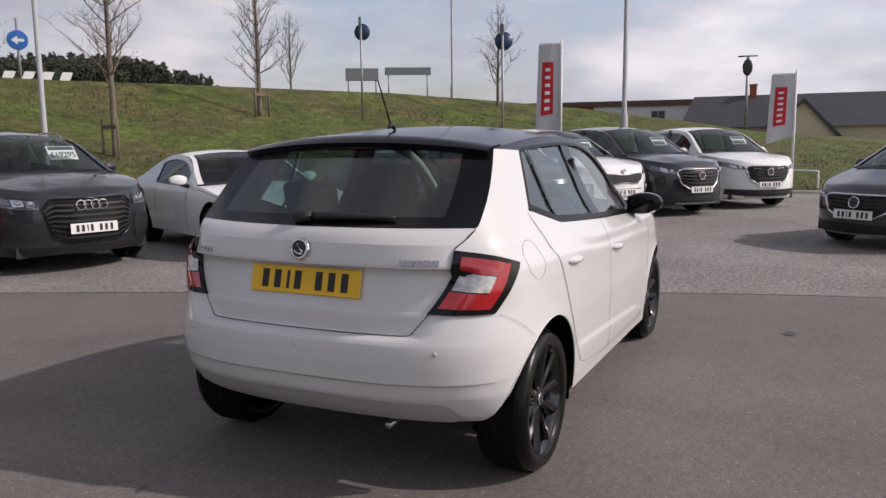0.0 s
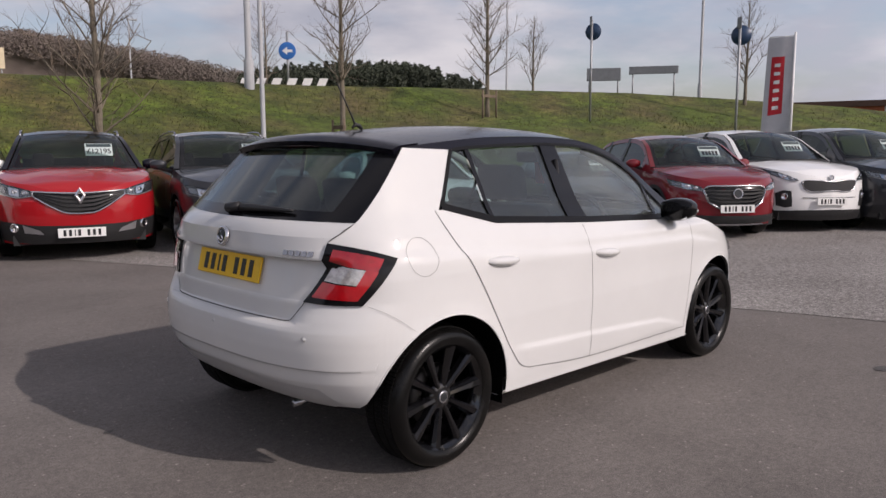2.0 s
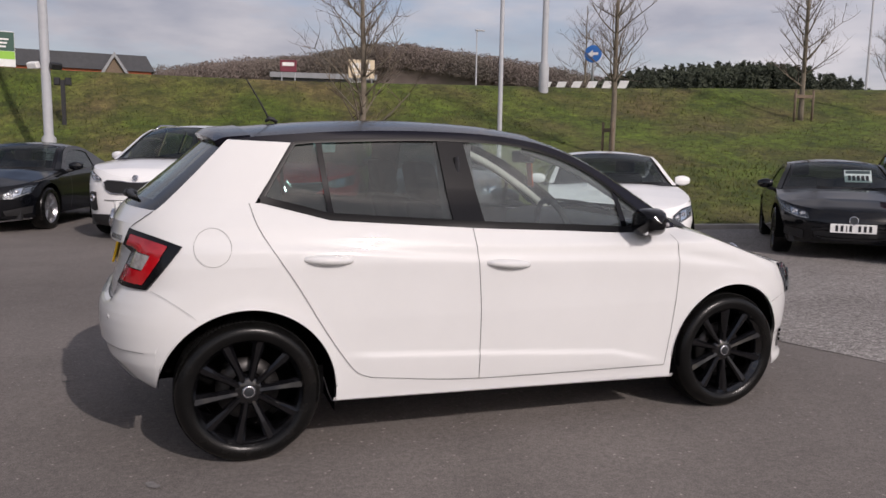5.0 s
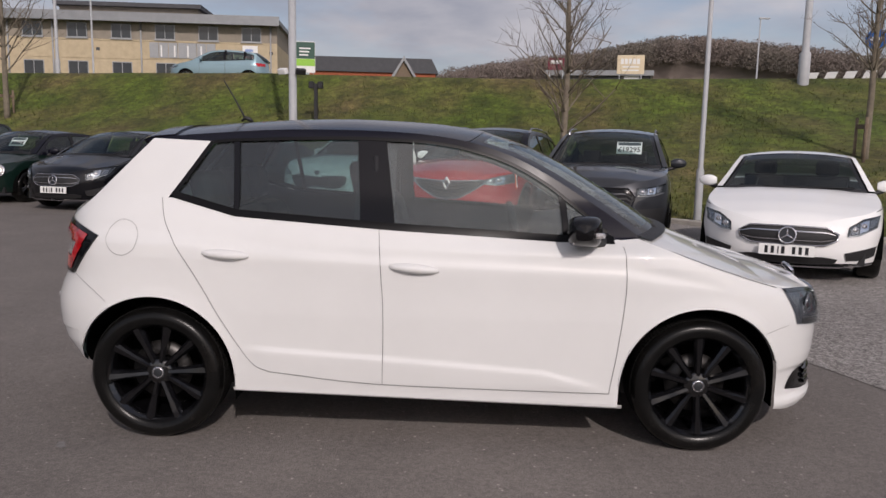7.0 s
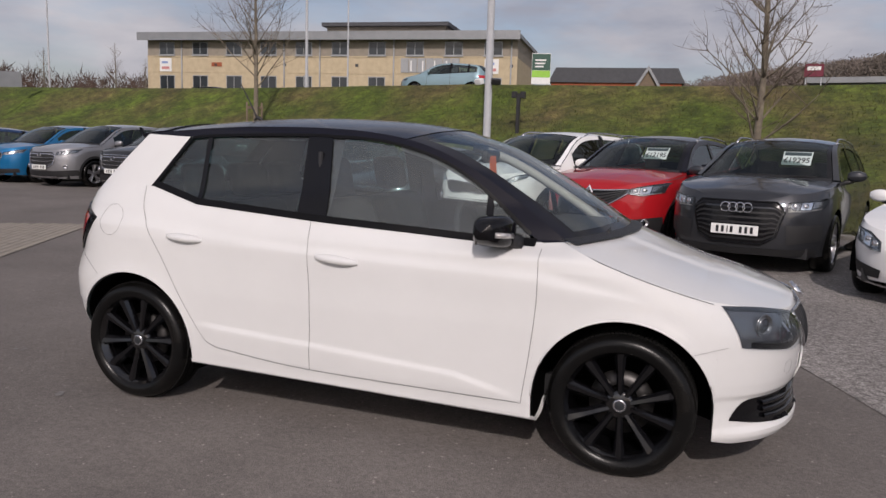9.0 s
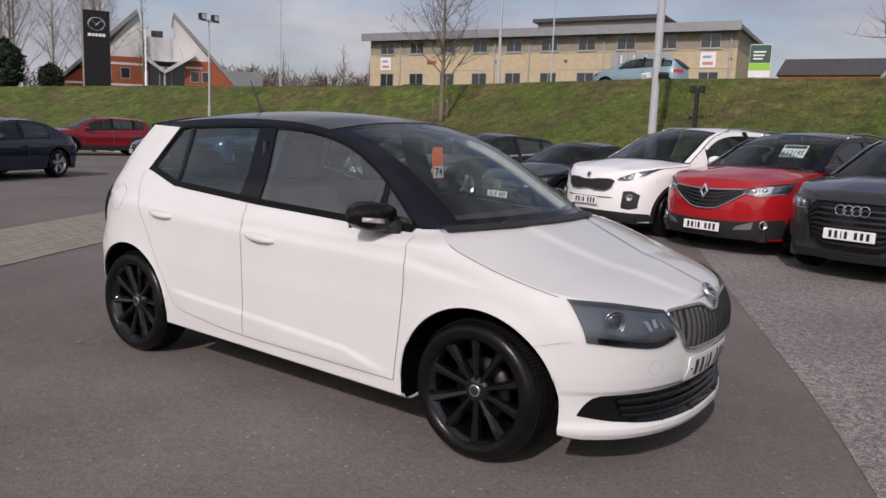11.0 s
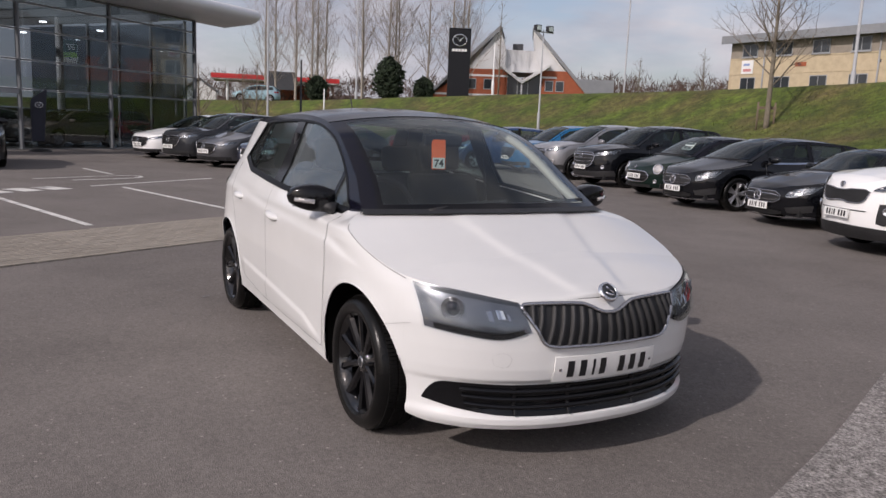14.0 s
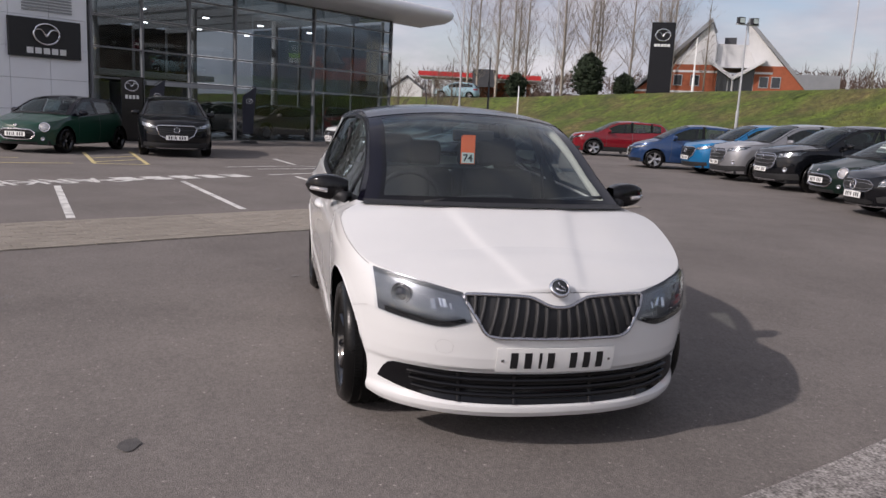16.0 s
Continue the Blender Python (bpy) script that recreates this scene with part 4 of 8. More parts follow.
    both("door_mirror", join_data(grid_data(shell, flip=True), grid_data(tip, flip=True)), roof or mat, car)
    both("mirror_stalk", tube([(mx + .04, -hwid * .86, mz - .085), (mx + .02, -hwid * .95, mz - .07), (mx, -hwid - .03, mz - .04)], [.03, .025, .03], 8), M_PLASTIC, car)
    # front: headlamps, grille, bumper openings, plate
    car_face(car, sh, FACES[grille], zh, grille_mat, plate_z)
    # tail lamps
    zt = zb * .97
    both("tail_lamp", grid_data(ruled(sh.rear, [(.60, zt - .17), (.93, zt - .15)], [(.5, zt - .02), (.93, zt - .02)], 10, 4, .006), flip=False), M_RED_LENS, car)
    if rails:
        q = [(x, sh.side(x, top(x))[1] * .96, top(x) + .045) for x in np.linspace(line("roof")[0][0] - .1, line("roof")[-1][0] + .1, 12)]
        q[0] = (q[0][0], q[0][1], q[0][2] - .045)
        q[-1] = (q[-1][0], q[-1][1], q[-1][2] - .045)
        both("roof_bar", tube(q, .014, 6), M_SATIN, car)
    if card:
        a = Vector(sh.side(line("arc")[1][0], line("arc")[1][1]))
        b0 = ws[4][4 if card[1] > 0 else 9]
        c0 = ws[8][4 if card[1] > 0 else 9]
        ctr = Vector((ws[4][6] + (ws[4][12] - ws[4][6]) * card[1])) * .5 + Vector((ws[7][6] + (ws[7][12] - ws[7][6]) * card[1])) * .5
        ctr -= Vector((.06, 0, .02))
        nrm = Vector((.55, 0, .5))
        cd = part("price_card", soft_box(-.17, .17, -.11, .11, -.002, .002, .001, 1), M_CARD, car, "white dealer price card inside the windscreen")
        cd.matrix_basis = facing(ctr, nrm)
        mesh_object("card_header", *box_data(-.155, .155, .045, .10, .002, .004), M_CARD_DARK, cd, smooth=False)
        if card[0]:
            text_mesh("price", card[0], .12, M_INK, cd, pose(0, -.035, .0045), .001, .0015, width=.30)
        else:
            mesh_object("price_bars", *join_data(*[box_data(-.13 + i * .056, -.09 + i * .056, -.08, .01, .002, .004) for i in range(5)]), M_INK, cd, smooth=False)
    return car


# the car park and the land round it
def asphalt(name, dark, pale, grain, grit, chips, patch_scale, bump):
    """Bound stone: broad patches, streaks, fine grain and scattered pale chips."""
    m = material(name, dark, 0.9, 0, 0.13, 1.1, bump, 170, second=pale, second_scale=patch_scale, second_low=0.38, second_high=0.66, spec=0.35)
    nodes, links = m.node_tree.nodes, m.node_tree.links
    bsdf = nodes["Principled BSDF"]
    out = bsdf.inputs["Base Color"].links[0].from_socket
    tc = nodes.new("ShaderNodeTexCoord")
    for scale, low, high, kind in ((grain, 1 - grit, 1 + grit, 0), (grain * 0.28, 1 - grit * 0.5, 1 + grit * 0.5, 0), (14.0, 0.93, 1.07, 0), (chips, 2.1, 1.0, 1)):
        if kind:
            t = nodes.new("ShaderNodeTexVoronoi")
            got, a, b = "Distance", 0.05, 0.13
        else:
            t = nodes.new("ShaderNodeTexNoise")
            t.inputs["Detail"].default_value = 2.0
            got, a, b = "Fac", 0.3, 0.7
        t.inputs["Scale"].default_value = scale
        r = nodes.new("ShaderNodeMapRange")
        for key, val in (("From Min", a), ("From Max", b), ("To Min", low), ("To Max", high)):
            r.inputs[key].default_value = val
        mul = nodes.new("ShaderNodeVectorMath")
        mul.operation = "SCALE"
        links.new(tc.outputs["Object"], t.inputs["Vector"])
        links.new(t.outputs[got], r.inputs["Value"])
        links.new(out, mul.inputs[0])
        links.new(r.outputs["Result"], mul.inputs["Scale"])
        out = mul.outputs["Vector"]
    links.new(out, bsdf.inputs["Base Color"])
    return m


M_ASPHALT = asphalt("worn_dark_asphalt", (0.140, 0.125, 0.115), (0.172, 0.154, 0.142), 150.0, 0.32, 16.0, 0.4, 0.35)
M_ASPHALT_PALE = asphalt("pale_chipped_asphalt", (0.228, 0.21, 0.198), (0.28, 0.26, 0.245), 75.0, 0.6, 28.0, 0.5, 0.6)
M_GRASS = material("rough_grass", (0.060, 0.086, 0.008), 0.95, 0, 0.5, 2.6, 0.8, 22, second=(0.092, 0.072, 0.026), second_scale=0.42, second_low=0.42, second_high=0.70)
M_LINE = material("worn_road_paint", (0.62, 0.61, 0.58), 0.8, 0, 0.2, 9, 0.2, 150, second=(0.25, 0.245, 0.235), second_scale=3.0, second_low=0.5, second_high=0.7)
M_LINE_Y = material("worn_yellow_paint", (0.55, 0.46, 0.22), 0.8, 0, 0.2, 9, 0.2, 150)
M_PAVER = material("block_paver", (0.2, 0.185, 0.165), 0.9, 0, 0.25, 12, 0.3, 150)



def speckle(m, layers):
    """Multiplies a material's colour by noise at several scales: (scale, depth)."""
    nodes, links = m.node_tree.nodes, m.node_tree.links
    out = nodes["Principled BSDF"].inputs["Base Color"].links[0].from_socket
    tc = nodes.new("ShaderNodeTexCoord")
    for scale, depth in layers:
        t = nodes.new("ShaderNodeTexNoise")
        t.inputs["Scale"].default_value, t.inputs["Detail"].default_value = scale, 3.0
        r = nodes.new("ShaderNodeMapRange")
        for key, val in (("From Min", 0.32), ("From Max", 0.68), ("To Min", 1 - depth), ("To Max", 1 + depth)):
            r.inputs[key].default_value = val
        mul = nodes.new("ShaderNodeVectorMath")
        mul.operation = "SCALE"
        links.new(tc.outputs["Object"], t.inputs["Vector"])
        links.new(t.outputs["Fac"], r.inputs["Value"])
        links.new(out, mul.inputs[0])
        links.new(r.outputs["Result"], mul.inputs["Scale"])
        out = mul.outputs["Vector"]
    links.new(out, nodes["Principled BSDF"].inputs["Base Color"])


speckle(M_GRASS, ((0.5, 0.22), (1.7, 0.25), (7.0, 0.3), (30.0, 0.4)))

# by bearing from the car: foot of the bank, crest of the bank, height of the crest
BANK = np.array([
    (-60, 30, 60, 0.3), (-25, 22, 48, 0.6), (-10, 18, 38, 1.0), (0, 17.0, 35, 1.7), (6, 17.0, 34, 2.3), (14, 15.0, 32, 2.9), (22, 13.4, 30, 3.25), (30, 11.4, 28.5, 3.5),
    (38, 11.0, 27, 3.55), (48, 9.6, 25, 3.55), (56, 9.4, 24, 3.5), (65, 10.0, 22.5, 3.45), (72, 10.6, 21.5, 3.4), (85, 11.6, 21, 3.35), (98, 12.4, 21.8, 3.42), (107, 14.2, 23.5, 3.52),
    (116, 15.8, 26, 3.52), (123, 17.4, 29, 3.52), (130, 20.5, 33, 3.55), (137, 24, 38, 3.6), (147, 30, 45, 3.6), (155, 38, 53, 3.45), (165, 50, 64, 3.05), (175, 60, 76, 2.9), (185, 70, 90, 2.5), (200, 80, 110, 1.0), (215, 85, 120, 0.2)], float)


def bank(theta, f):
    """A point of the land on a bearing: f 0 at the foot, 1 at the crest, beyond 1 out over the plateau."""
    rb, rc, zc = (np.interp(theta, BANK[:, 0], BANK[:, k]) for k in (1, 2, 3))
    a = math.radians(theta)
    if f <= 1:
        r = rb + (rc - rb) * f
        z = zc * (f ** 1.15 * (1 - 0.12 * math.sin(math.pi * f))) if f > 0 else 0.0
        z += 0.10 * noise.noise(Vector((r * math.cos(a) * .35, r * math.sin(a) * .35, 0))) * math.sin(math.pi * min(f, 1))
        if f > 0.85:
            z -= 0.02 * (f - 0.85)
    else:
        r = rc + (math.exp((f - 1) * 4.2) - 1) * 18
        z = zc + min((r - rc) * 0.004, 1.2)
    return (r * math.cos(a), r * math.sin(a), z)


def rounded_bank():
    P = []
    fs = list(np.linspace(0, 1, 26)) + [1.02, 1.06, 1.12, 1.2, 1.35, 1.5, 1.7, 1.9, 2.1, 2.25]
    for th in np.arange(-60, 215.1, 1.25):
        P.append([bank(th, f) for f in fs])
    return grid_data(P, flip=True)


ground = tagged(mesh_object("ground", *rounded_bank(), M_GRASS), "grassy bank and plateau with dry patches", "ground", kind="structure")


def disc(rings, n=96):
    P = [[(r * math.cos(a), r * math.sin(a), -0.002 * (r > 60)) for r in rings] for a in np.linspace(0, 2 * math.pi, n + 1)]
    return grid_data(P, flip=True)


tarmac = tagged(mesh_object("car_park", *disc([0.01, 4, 10, 20, 40, 90, 200, 700, 2400]), M_ASPHALT), "worn dark grey asphalt of a car park", "asphalt", kind="structure")


def sheet(name, outline, z, mat, label, category, kind="structure"):
    bm = bmesh.new()
    bm.faces.new([bm.verts.new((x, y, z)) for x, y in outline])
    bmesh.ops.triangulate(bm, faces=bm.faces[:])
    ob = part(name, bm, mat, None, label)
    return tagged(ob, label, category, kind=kind)


edge_line = [(3.9, -5.5), (3.4, -2.6), (2.95, -.85), (2.58, .2), (2.2, 1.2), (1.8, 2.12), (1.38, 3.1), (.75, 4.58), (.15, 6.0), (-.46, 7.45), (-.85, 8.3), (-1.9, 10.5)]
edge_line = [tuple(p) for p in smooth_line(edge_line, 40)]
outer = [(r * math.cos(math.radians(a)), r * math.sin(math.radians(a))) for a, r in ((98, 13), (85, 12.6), (65, 11.2), (56, 10.6), (48, 11), (38, 12.3), (30, 13), (22, 14.6), (14, 16.4), (6, 18), (-4, 18.5), (-16, 20), (-30, 22))]
sheet("bay_surface", edge_line + outer + [(12, -12)], 0.004, M_ASPHALT_PALE, "paler, stonier asphalt of the parking bays", "asphalt")


M_KERB = material("pale_concrete_kerb", (0.34, 0.32, 0.29), 0.9, 0, 0.2, 5, 0.3, 60)
kerb_rows = []
for th in np.arange(-8, 160, 1.0):
    rb, a = float(np.interp(th, BANK[:, 0], BANK[:, 1])), math.radians(th)
    kerb_rows.append([((rb + q) * math.cos(a), (rb + q) * math.sin(a), h) for q, h in ((-.14, 0), (-.13, .07), (-.11, .085), (.02, .085), (.05, .03))])
tagged(mesh_object("kerb", *grid_data(kerb_rows, flip=True), M_KERB, smooth=False), "low pale concrete kerb along the foot of the grass", "kerb", kind="structure")


# the white hatchback
class Hatch(Shape):
    def taper(s, x, z):
        """The glasshouse draws in above the shoulder towards the windscreen."""
        f = float(np.interp(x, [-.6, -.1, .2, .5, .8, .98, 1.25], [1, .99, .97, .935, .885, .86, 1.0]))
        u = min(max((z - .885) / .075, 0), 1)
        return 1 - (1 - f) * u * u * (3 - 2 * u)

    def plain_tail(s, z):
        """The tail's profile beside the tailgate, without its folds."""
        return s.xr(z) if z < .638 else float(np.interp(z, [.638, .69, .75, 1.009, 1.1, 1.4], [-1.842, -1.822, -1.79, -1.768, -1.74, -1.6]))

    def side(s, x, z, off=0.0):
        if x < s.x2:
            p = s.rear((s.x2 - x) / (s.x2 - s.plain_tail(z)), z, off + s.relief(x, z))
        else:
            p = Shape.side(s, x, z, off)
        return (p[0], p[1] * s.taper(x, z), p[2])

    def point(s, col, z, off=0.0):
        """Columns stay upright round the wheel arches and fan out towards the ends."""
        zone, t, x = col
        if zone != "s":
            e0, e = (s.x2 - s.xr(.6), s.x2 - s.plain_tail(z)) if zone == "r" else (s.xf(.6) - s.x1, s.xf(z) - s.x1)
            a, b = (.76, .93) if zone == "r" else (.70, .90)
            w = 1 - min(max((t - a) / (b - a), 0), 1)
            if z < .6:
                t += t * (e0 / e - 1) * w * w * (3 - 2 * w)
        p = Shape.point(s, (zone, t, x), z, off)
        return (p[0], p[1] * s.taper(x, z), p[2])

    def rear(s, tau, z, off=0.0):
        """As Shape.rear, but the folds of the tailgate fade out towards the tail lamps."""
        side = 1.0
        if tau > 1:
            tau, side = 2 - tau, -1.0
        t = min(max(tau, 0), 1)
        c = s.xr(z)
        if z > .638:
            a, b = float(np.interp(z, [.66, .76, .92], [.945, .90, .82])), float(np.interp(z, [.66, .76, .92], [.97, .945, .90]))
            w = min(max((t - a) / (b - a), 0), 1)
            smooth = s.plain_tail(z)
            c = smooth + (c - smooth) * w * w * (3 - 2 * w)
        e = s.x2 - c
        x, y = s.x2 - e * t, s.hw(z) * max(1 - t ** s.nr, 0) ** (1 / s.mr)
        gx, gy = s.nr * t ** (s.nr - 1) / max(e, 0.05), s.mr * (y / s.hw(z)) ** (s.mr - 1) / s.hw(z)
        k = math.hypot(gx, gy) + 1e-9
        return (x - off * gx / k, -side * (y + off * gy / k), z)

    def flank(s, fine, rows):
        """The rows of the skin gather at the folds of the tail."""
        folds = [.30, .345, .39, .43, .484, .492, .56, .61, .638, .652, .660, .665, .676, .748, .756, .83, .911, .923, .932, 1.009]
        at = np.linspace(0, 1, len(folds))
        P = []
        for c in s.columns(fine):
            lo, hi = s.low_z(c[2]), s.top_z(c[2])
            w = min(max((c[1] - .70) / .16, 0), 1) if c[0] == "r" else 0.0
            even_z = np.linspace(lo, hi, rows)
            fold_z = np.interp(np.linspace(0, 1, rows), at, [lo + (hi - lo) * (f - .30) / .709 for f in folds])
            P.append([s.point(c, z) for z in even_z + (fold_z - even_z) * w * w * (3 - 2 * w)])
        return np.array(P)

    def relief(s, x, z):
        if z < 0.18 or z > 1.0:
            return 0.0
        k = 0.0
        line = float(np.interp(x, [-1.46, -1.14, -.24, .86, 1.15, 1.5], [.925, .908, .838, .808, .765, .72]))
        fade = float(np.interp(x, [-1.6, -1.4, 1.0, 1.35], [0, 1, 1, 0]))
        d = z - line
        k += fade * (0.0065 * math.exp(-((d + .0) / .075) ** 2) if d < 0 else 0.0065 * math.exp(-(d / .016) ** 2))
        k -= fade * 0.003 * math.exp(-((d - .035) / .03) ** 2)
        low = float(np.interp(x, [-.78, -.19, .52, .80], [.443, .410, .362, .29]))
        f2 = float(np.interp(x, [-.86, -.72, .62, .84], [0, 1, 1, 0]))
        k += f2 * 0.009 / (1 + math.exp((z - low) / .003)) * math.exp(-((z - low) / .13) ** 2) * float(np.interp(z, [.24, .30], [0, 1]))
        for a in s.axles:
            r = math.hypot(x - a, z - s.zax)
            k += 0.005 * math.exp(-((r - s.arch) / .04) ** 2) * float(np.interp(z, [.2, .4], [.3, 1]))
        return k


HB = Hatch(
    hw=[(.1, .80), (.2, .842), (.3, .85), (.45, .858), (.6, .864), (.75, .861), (.84, .856), (.90, .846), (.94, .83), (1.0, .80), (1.1, .738), (1.25, .675), (1.4, .612), (1.45, .58)],
    xf=[(.1, 1.885), (.15, 1.935), (.19, 1.962), (.215, 1.962), (.24, 1.935), (.30, 1.922), (.355, 1.928), (.375, 1.948), (.42, 1.958), (.5, 1.963), (.58, 1.962), (.63, 1.95), (.68, 1.925), (.72, 1.90), (.8, 1.82), (.96, 1.6)],
    xr=[(.1, -1.60), (.24, -1.64), (.30, -1.69), (.345, -1.755), (.39, -1.792), (.43, -1.820), (.484, -1.836), (.492, -1.843), (.56, -1.849), (.61, -1.847), (.638, -1.842), (.652, -1.833), (.660, -1.820), (.665, -1.798), (.676, -1.790), (.748, -1.780), (.756, -1.776), (.911, -1.737), (.923, -1.784), (.932, -1.785), (1.009, -1.768), (1.1, -1.74), (1.4, -1.6)],
    x1=.85, x2=-.90,
    edge=dict(bonnet=[(.95, .96), (1.1, .925), (1.3, .865), (1.58, .77), (1.75, .737), (1.84, .715), (1.92, .70), (2.0, .695)], boot=[(-1.9, 1.009), (-1.6, 1.009)]),
    belt=[(-1.72, 1.009), (-1.175, 1.095), (-.867, 1.016), (-.3, .982), (.25, .956), (.6, .938), (.95, .955)],
    sill=[(-1.9, .30), (-1.56, .32), (-.86, .245), (.89, .205), (1.52, .202), (1.66, .17), (2.06, .165)],
    axles=(1.225, -1.225), arch=.366, crown=None, zax=.302, nf=3.7, mf=2.3, nr=5.0, mr=2.9)
HB.cowl, HB.tail = (.95, .96), (-1.72, 1.009)
ARC = [(.95, .96), (.80, 1.065), (.63, 1.172), (.50, 1.248), (.35, 1.318), (.17, 1.372)]
ROOF = [(.17, 1.372), (-.05, 1.402), (-.35, 1.414), (-.7, 1.41), (-1.0, 1.39), (-1.28, 1.362)]
REAR = [(-1.28, 1.362), (-1.42, 1.215), (-1.53, 1.105), (-1.575, 1.066)]
WIN_LOW = [(-1.162, 1.116), (-.867, 1.040), (-.297, 1.003), (-.154, .994), (.253, .974), (.574, .955), (.83, .948)]


def win_low(x):
    return float(np.interp(x, [p[0] for p in WIN_LOW], [p[1] for p in WIN_LOW]))


def hatchback():
    car = thing("hatchback", pose(0, 0, 0), "white five-door hatchback with black roof and black alloy wheels", "car")
    s = HB
    data = s.flank_data(2, 96)
    body = mesh_object("body", *join_data(data, mirror_y(data)), M_WHITE, car)
    body.data.set_sharp_from_angle(angle=radians(24))
    nose = s.end_deck(lambda x: x >= .94, 2, 97, [(.95, .20, .02), (1.3, .08, .045), (1.7, .0, .05), (1.95, 0, .018), (2.06, 0, 0)])
    # bonnet ribs: two raised lines that run from the badge to the screen
    for row in nose:
        for p in row:
            x, y = p[0], abs(p[1])
            if x > 1.0:
                yr = float(np.interp(x, [1.0, 1.95], [.36, .11]))
                p[2] += .010 / (1 + math.exp((y - yr) / .012)) * float(np.interp(x, [1.0, 1.2, 1.84, 1.95], [0, 1, 1, 0]))
    mesh_object("bonnet", *grid_data(nose, flip=True), M_WHITE, car)
    return car


hatch = hatchback()


def nose(y, z, off=0.0):
    """The front skin by its side distance y (minus is the car's right) and height."""
    r = min(abs(y) / HB.hw(z), 1)
    t = (1 - r ** HB.mf) ** (1 / HB.nf)
    return HB.front(t if y <= 0 else 2 - t, z, off)


def stern(y, z, off=0.0):
    r = min(abs(y) / HB.hw(z), 1)
    t = (1 - r ** HB.mr) ** (1 / HB.nr)
    return HB.rear(t if y <= 0 else 2 - t, z, off)


def split_border(P, edge_u0, edge_u1, edge_v):
    """The inner glass and the printed black border of a pane, from one grid."""
    v, f = grid_data(P, flip=True)
    n, m = np.asarray(P).shape[:2]
    inner, rim = [], []
    k = 0
    for i in range(n - 1):
        for j in range(m - 1):
            (rim if i < edge_u0 or i >= n - 1 - edge_u1 or j < edge_v or j >= m - 1 - edge_v else inner).append(f[k])
            k += 1
    return only_used(v, inner), only_used(v, rim)


WIN_TOP = [(-1.0, 1.350), (-.906, 1.360), (-.6, 1.373), (-.332, 1.378), (-.21, 1.375), (-.01, 1.366), (.171, 1.337), (.351, 1.282), (.504, 1.203), (.628, 1.115), (.83, .956)]
S = HB.side
B_SEAM = [(-.219, .985), (-.205, .80), (-.193, .604), (-.195, .286)]
F_SEAM = [(.864, .925), (.869, .729), (.848, .501), (.817, .272)]
R_SEAM = [(-1.205, 1.098), (-1.162, .978), (-1.024, .761), (-.922, .585), (-.842, .458), (-.77, .365), (-.70, .335)]


def part_of_top(x0, x1, n=12):
    p = smooth_line(WIN_TOP, 120)
    return [(x, float(np.interp(x, p[:, 0], p[:, 1]))) for x in np.linspace(x0, x1, n)]


def low_run(x0, x1, n=12):
    return [(x, win_low(x)) for x in np.linspace(x0, x1, n)]


# doors, with their shut lines and handles
for name, a, b in (("front_door", B_SEAM, F_SEAM), ("rear_door", R_SEAM, B_SEAM)):
    la, lb = smooth_line(a, 64), smooth_line(b, 64)
    P = np.zeros((64, 84, 3))
    for j in range(84):
        col = la + (lb - la) * j / 83
        xt_ = col[0][0]
        rise = (win_low(xt_) - .017 if xt_ > -1.162 else 1.098) - col[0][1]
        for i in range(64):
            P[i, j] = S(col[i][0], col[i][1] + rise * (1 - i / 63), .002)
    for mir in (False, True):
        d = thick(P, .012, flip=False)
        d = mirror_y(d) if mir else d
        door = mesh_object(name, *d, M_WHITE, hatch)
        hx = (-.995, -.785) if name == "rear_door" else (-.17, .05)
        hz = (.868, .858) if name == "rear_door" else (.827, .812)
        rows = []
        for k, x in enumerate(np.linspace(hx[0], hx[1], 14)):
            f = (x - hx[0]) / (hx[1] - hx[0])
            zc, hh, out = hz[0] + (hz[1] - hz[0]) * f, .021 * (math.sin(math.pi * min(max(f, .02), .98)) ** .35), .034 * (math.sin(math.pi * min(max(f, .0), 1.0)) ** .5)
            rows.append([S(x, zc + hh * math.cos(w), .002 + out * max(math.sin(w), 0) ** .7) for w in np.linspace(0, math.pi, 9)])
        h = grid_data(rows, flip=False)
        mesh_object("door_handle", *(mirror_y(h) if mir else h), M_WHITE, door)
for line, w in ((B_SEAM, .0022), (F_SEAM, .0022), (R_SEAM, .0020), ([(-.70, .335), (-.195, .288), (.817, .270)], .002), ([(1.625, .582), (1.58, .572), (1.545, .562), (1.50, .552)], .0009), ([(-1.60, .748), (-1.55, .722), (-1.49, .683), (-1.431, .637)], .0009)):
    o_ = .0042 if w > .0018 else .0055
    both("shut_line", grid_data(strip(S, line, w, 40, o_)), M_SEAM, hatch)
flap = [S(-1.358 + .073 * math.cos(w), .924 + .077 * math.sin(w), .003) for w in np.linspace(0, 2 * math.pi, 41)]
mesh_object("fuel_flap_seam", *tube(flap, .0006, 5), M_SEAM, hatch)

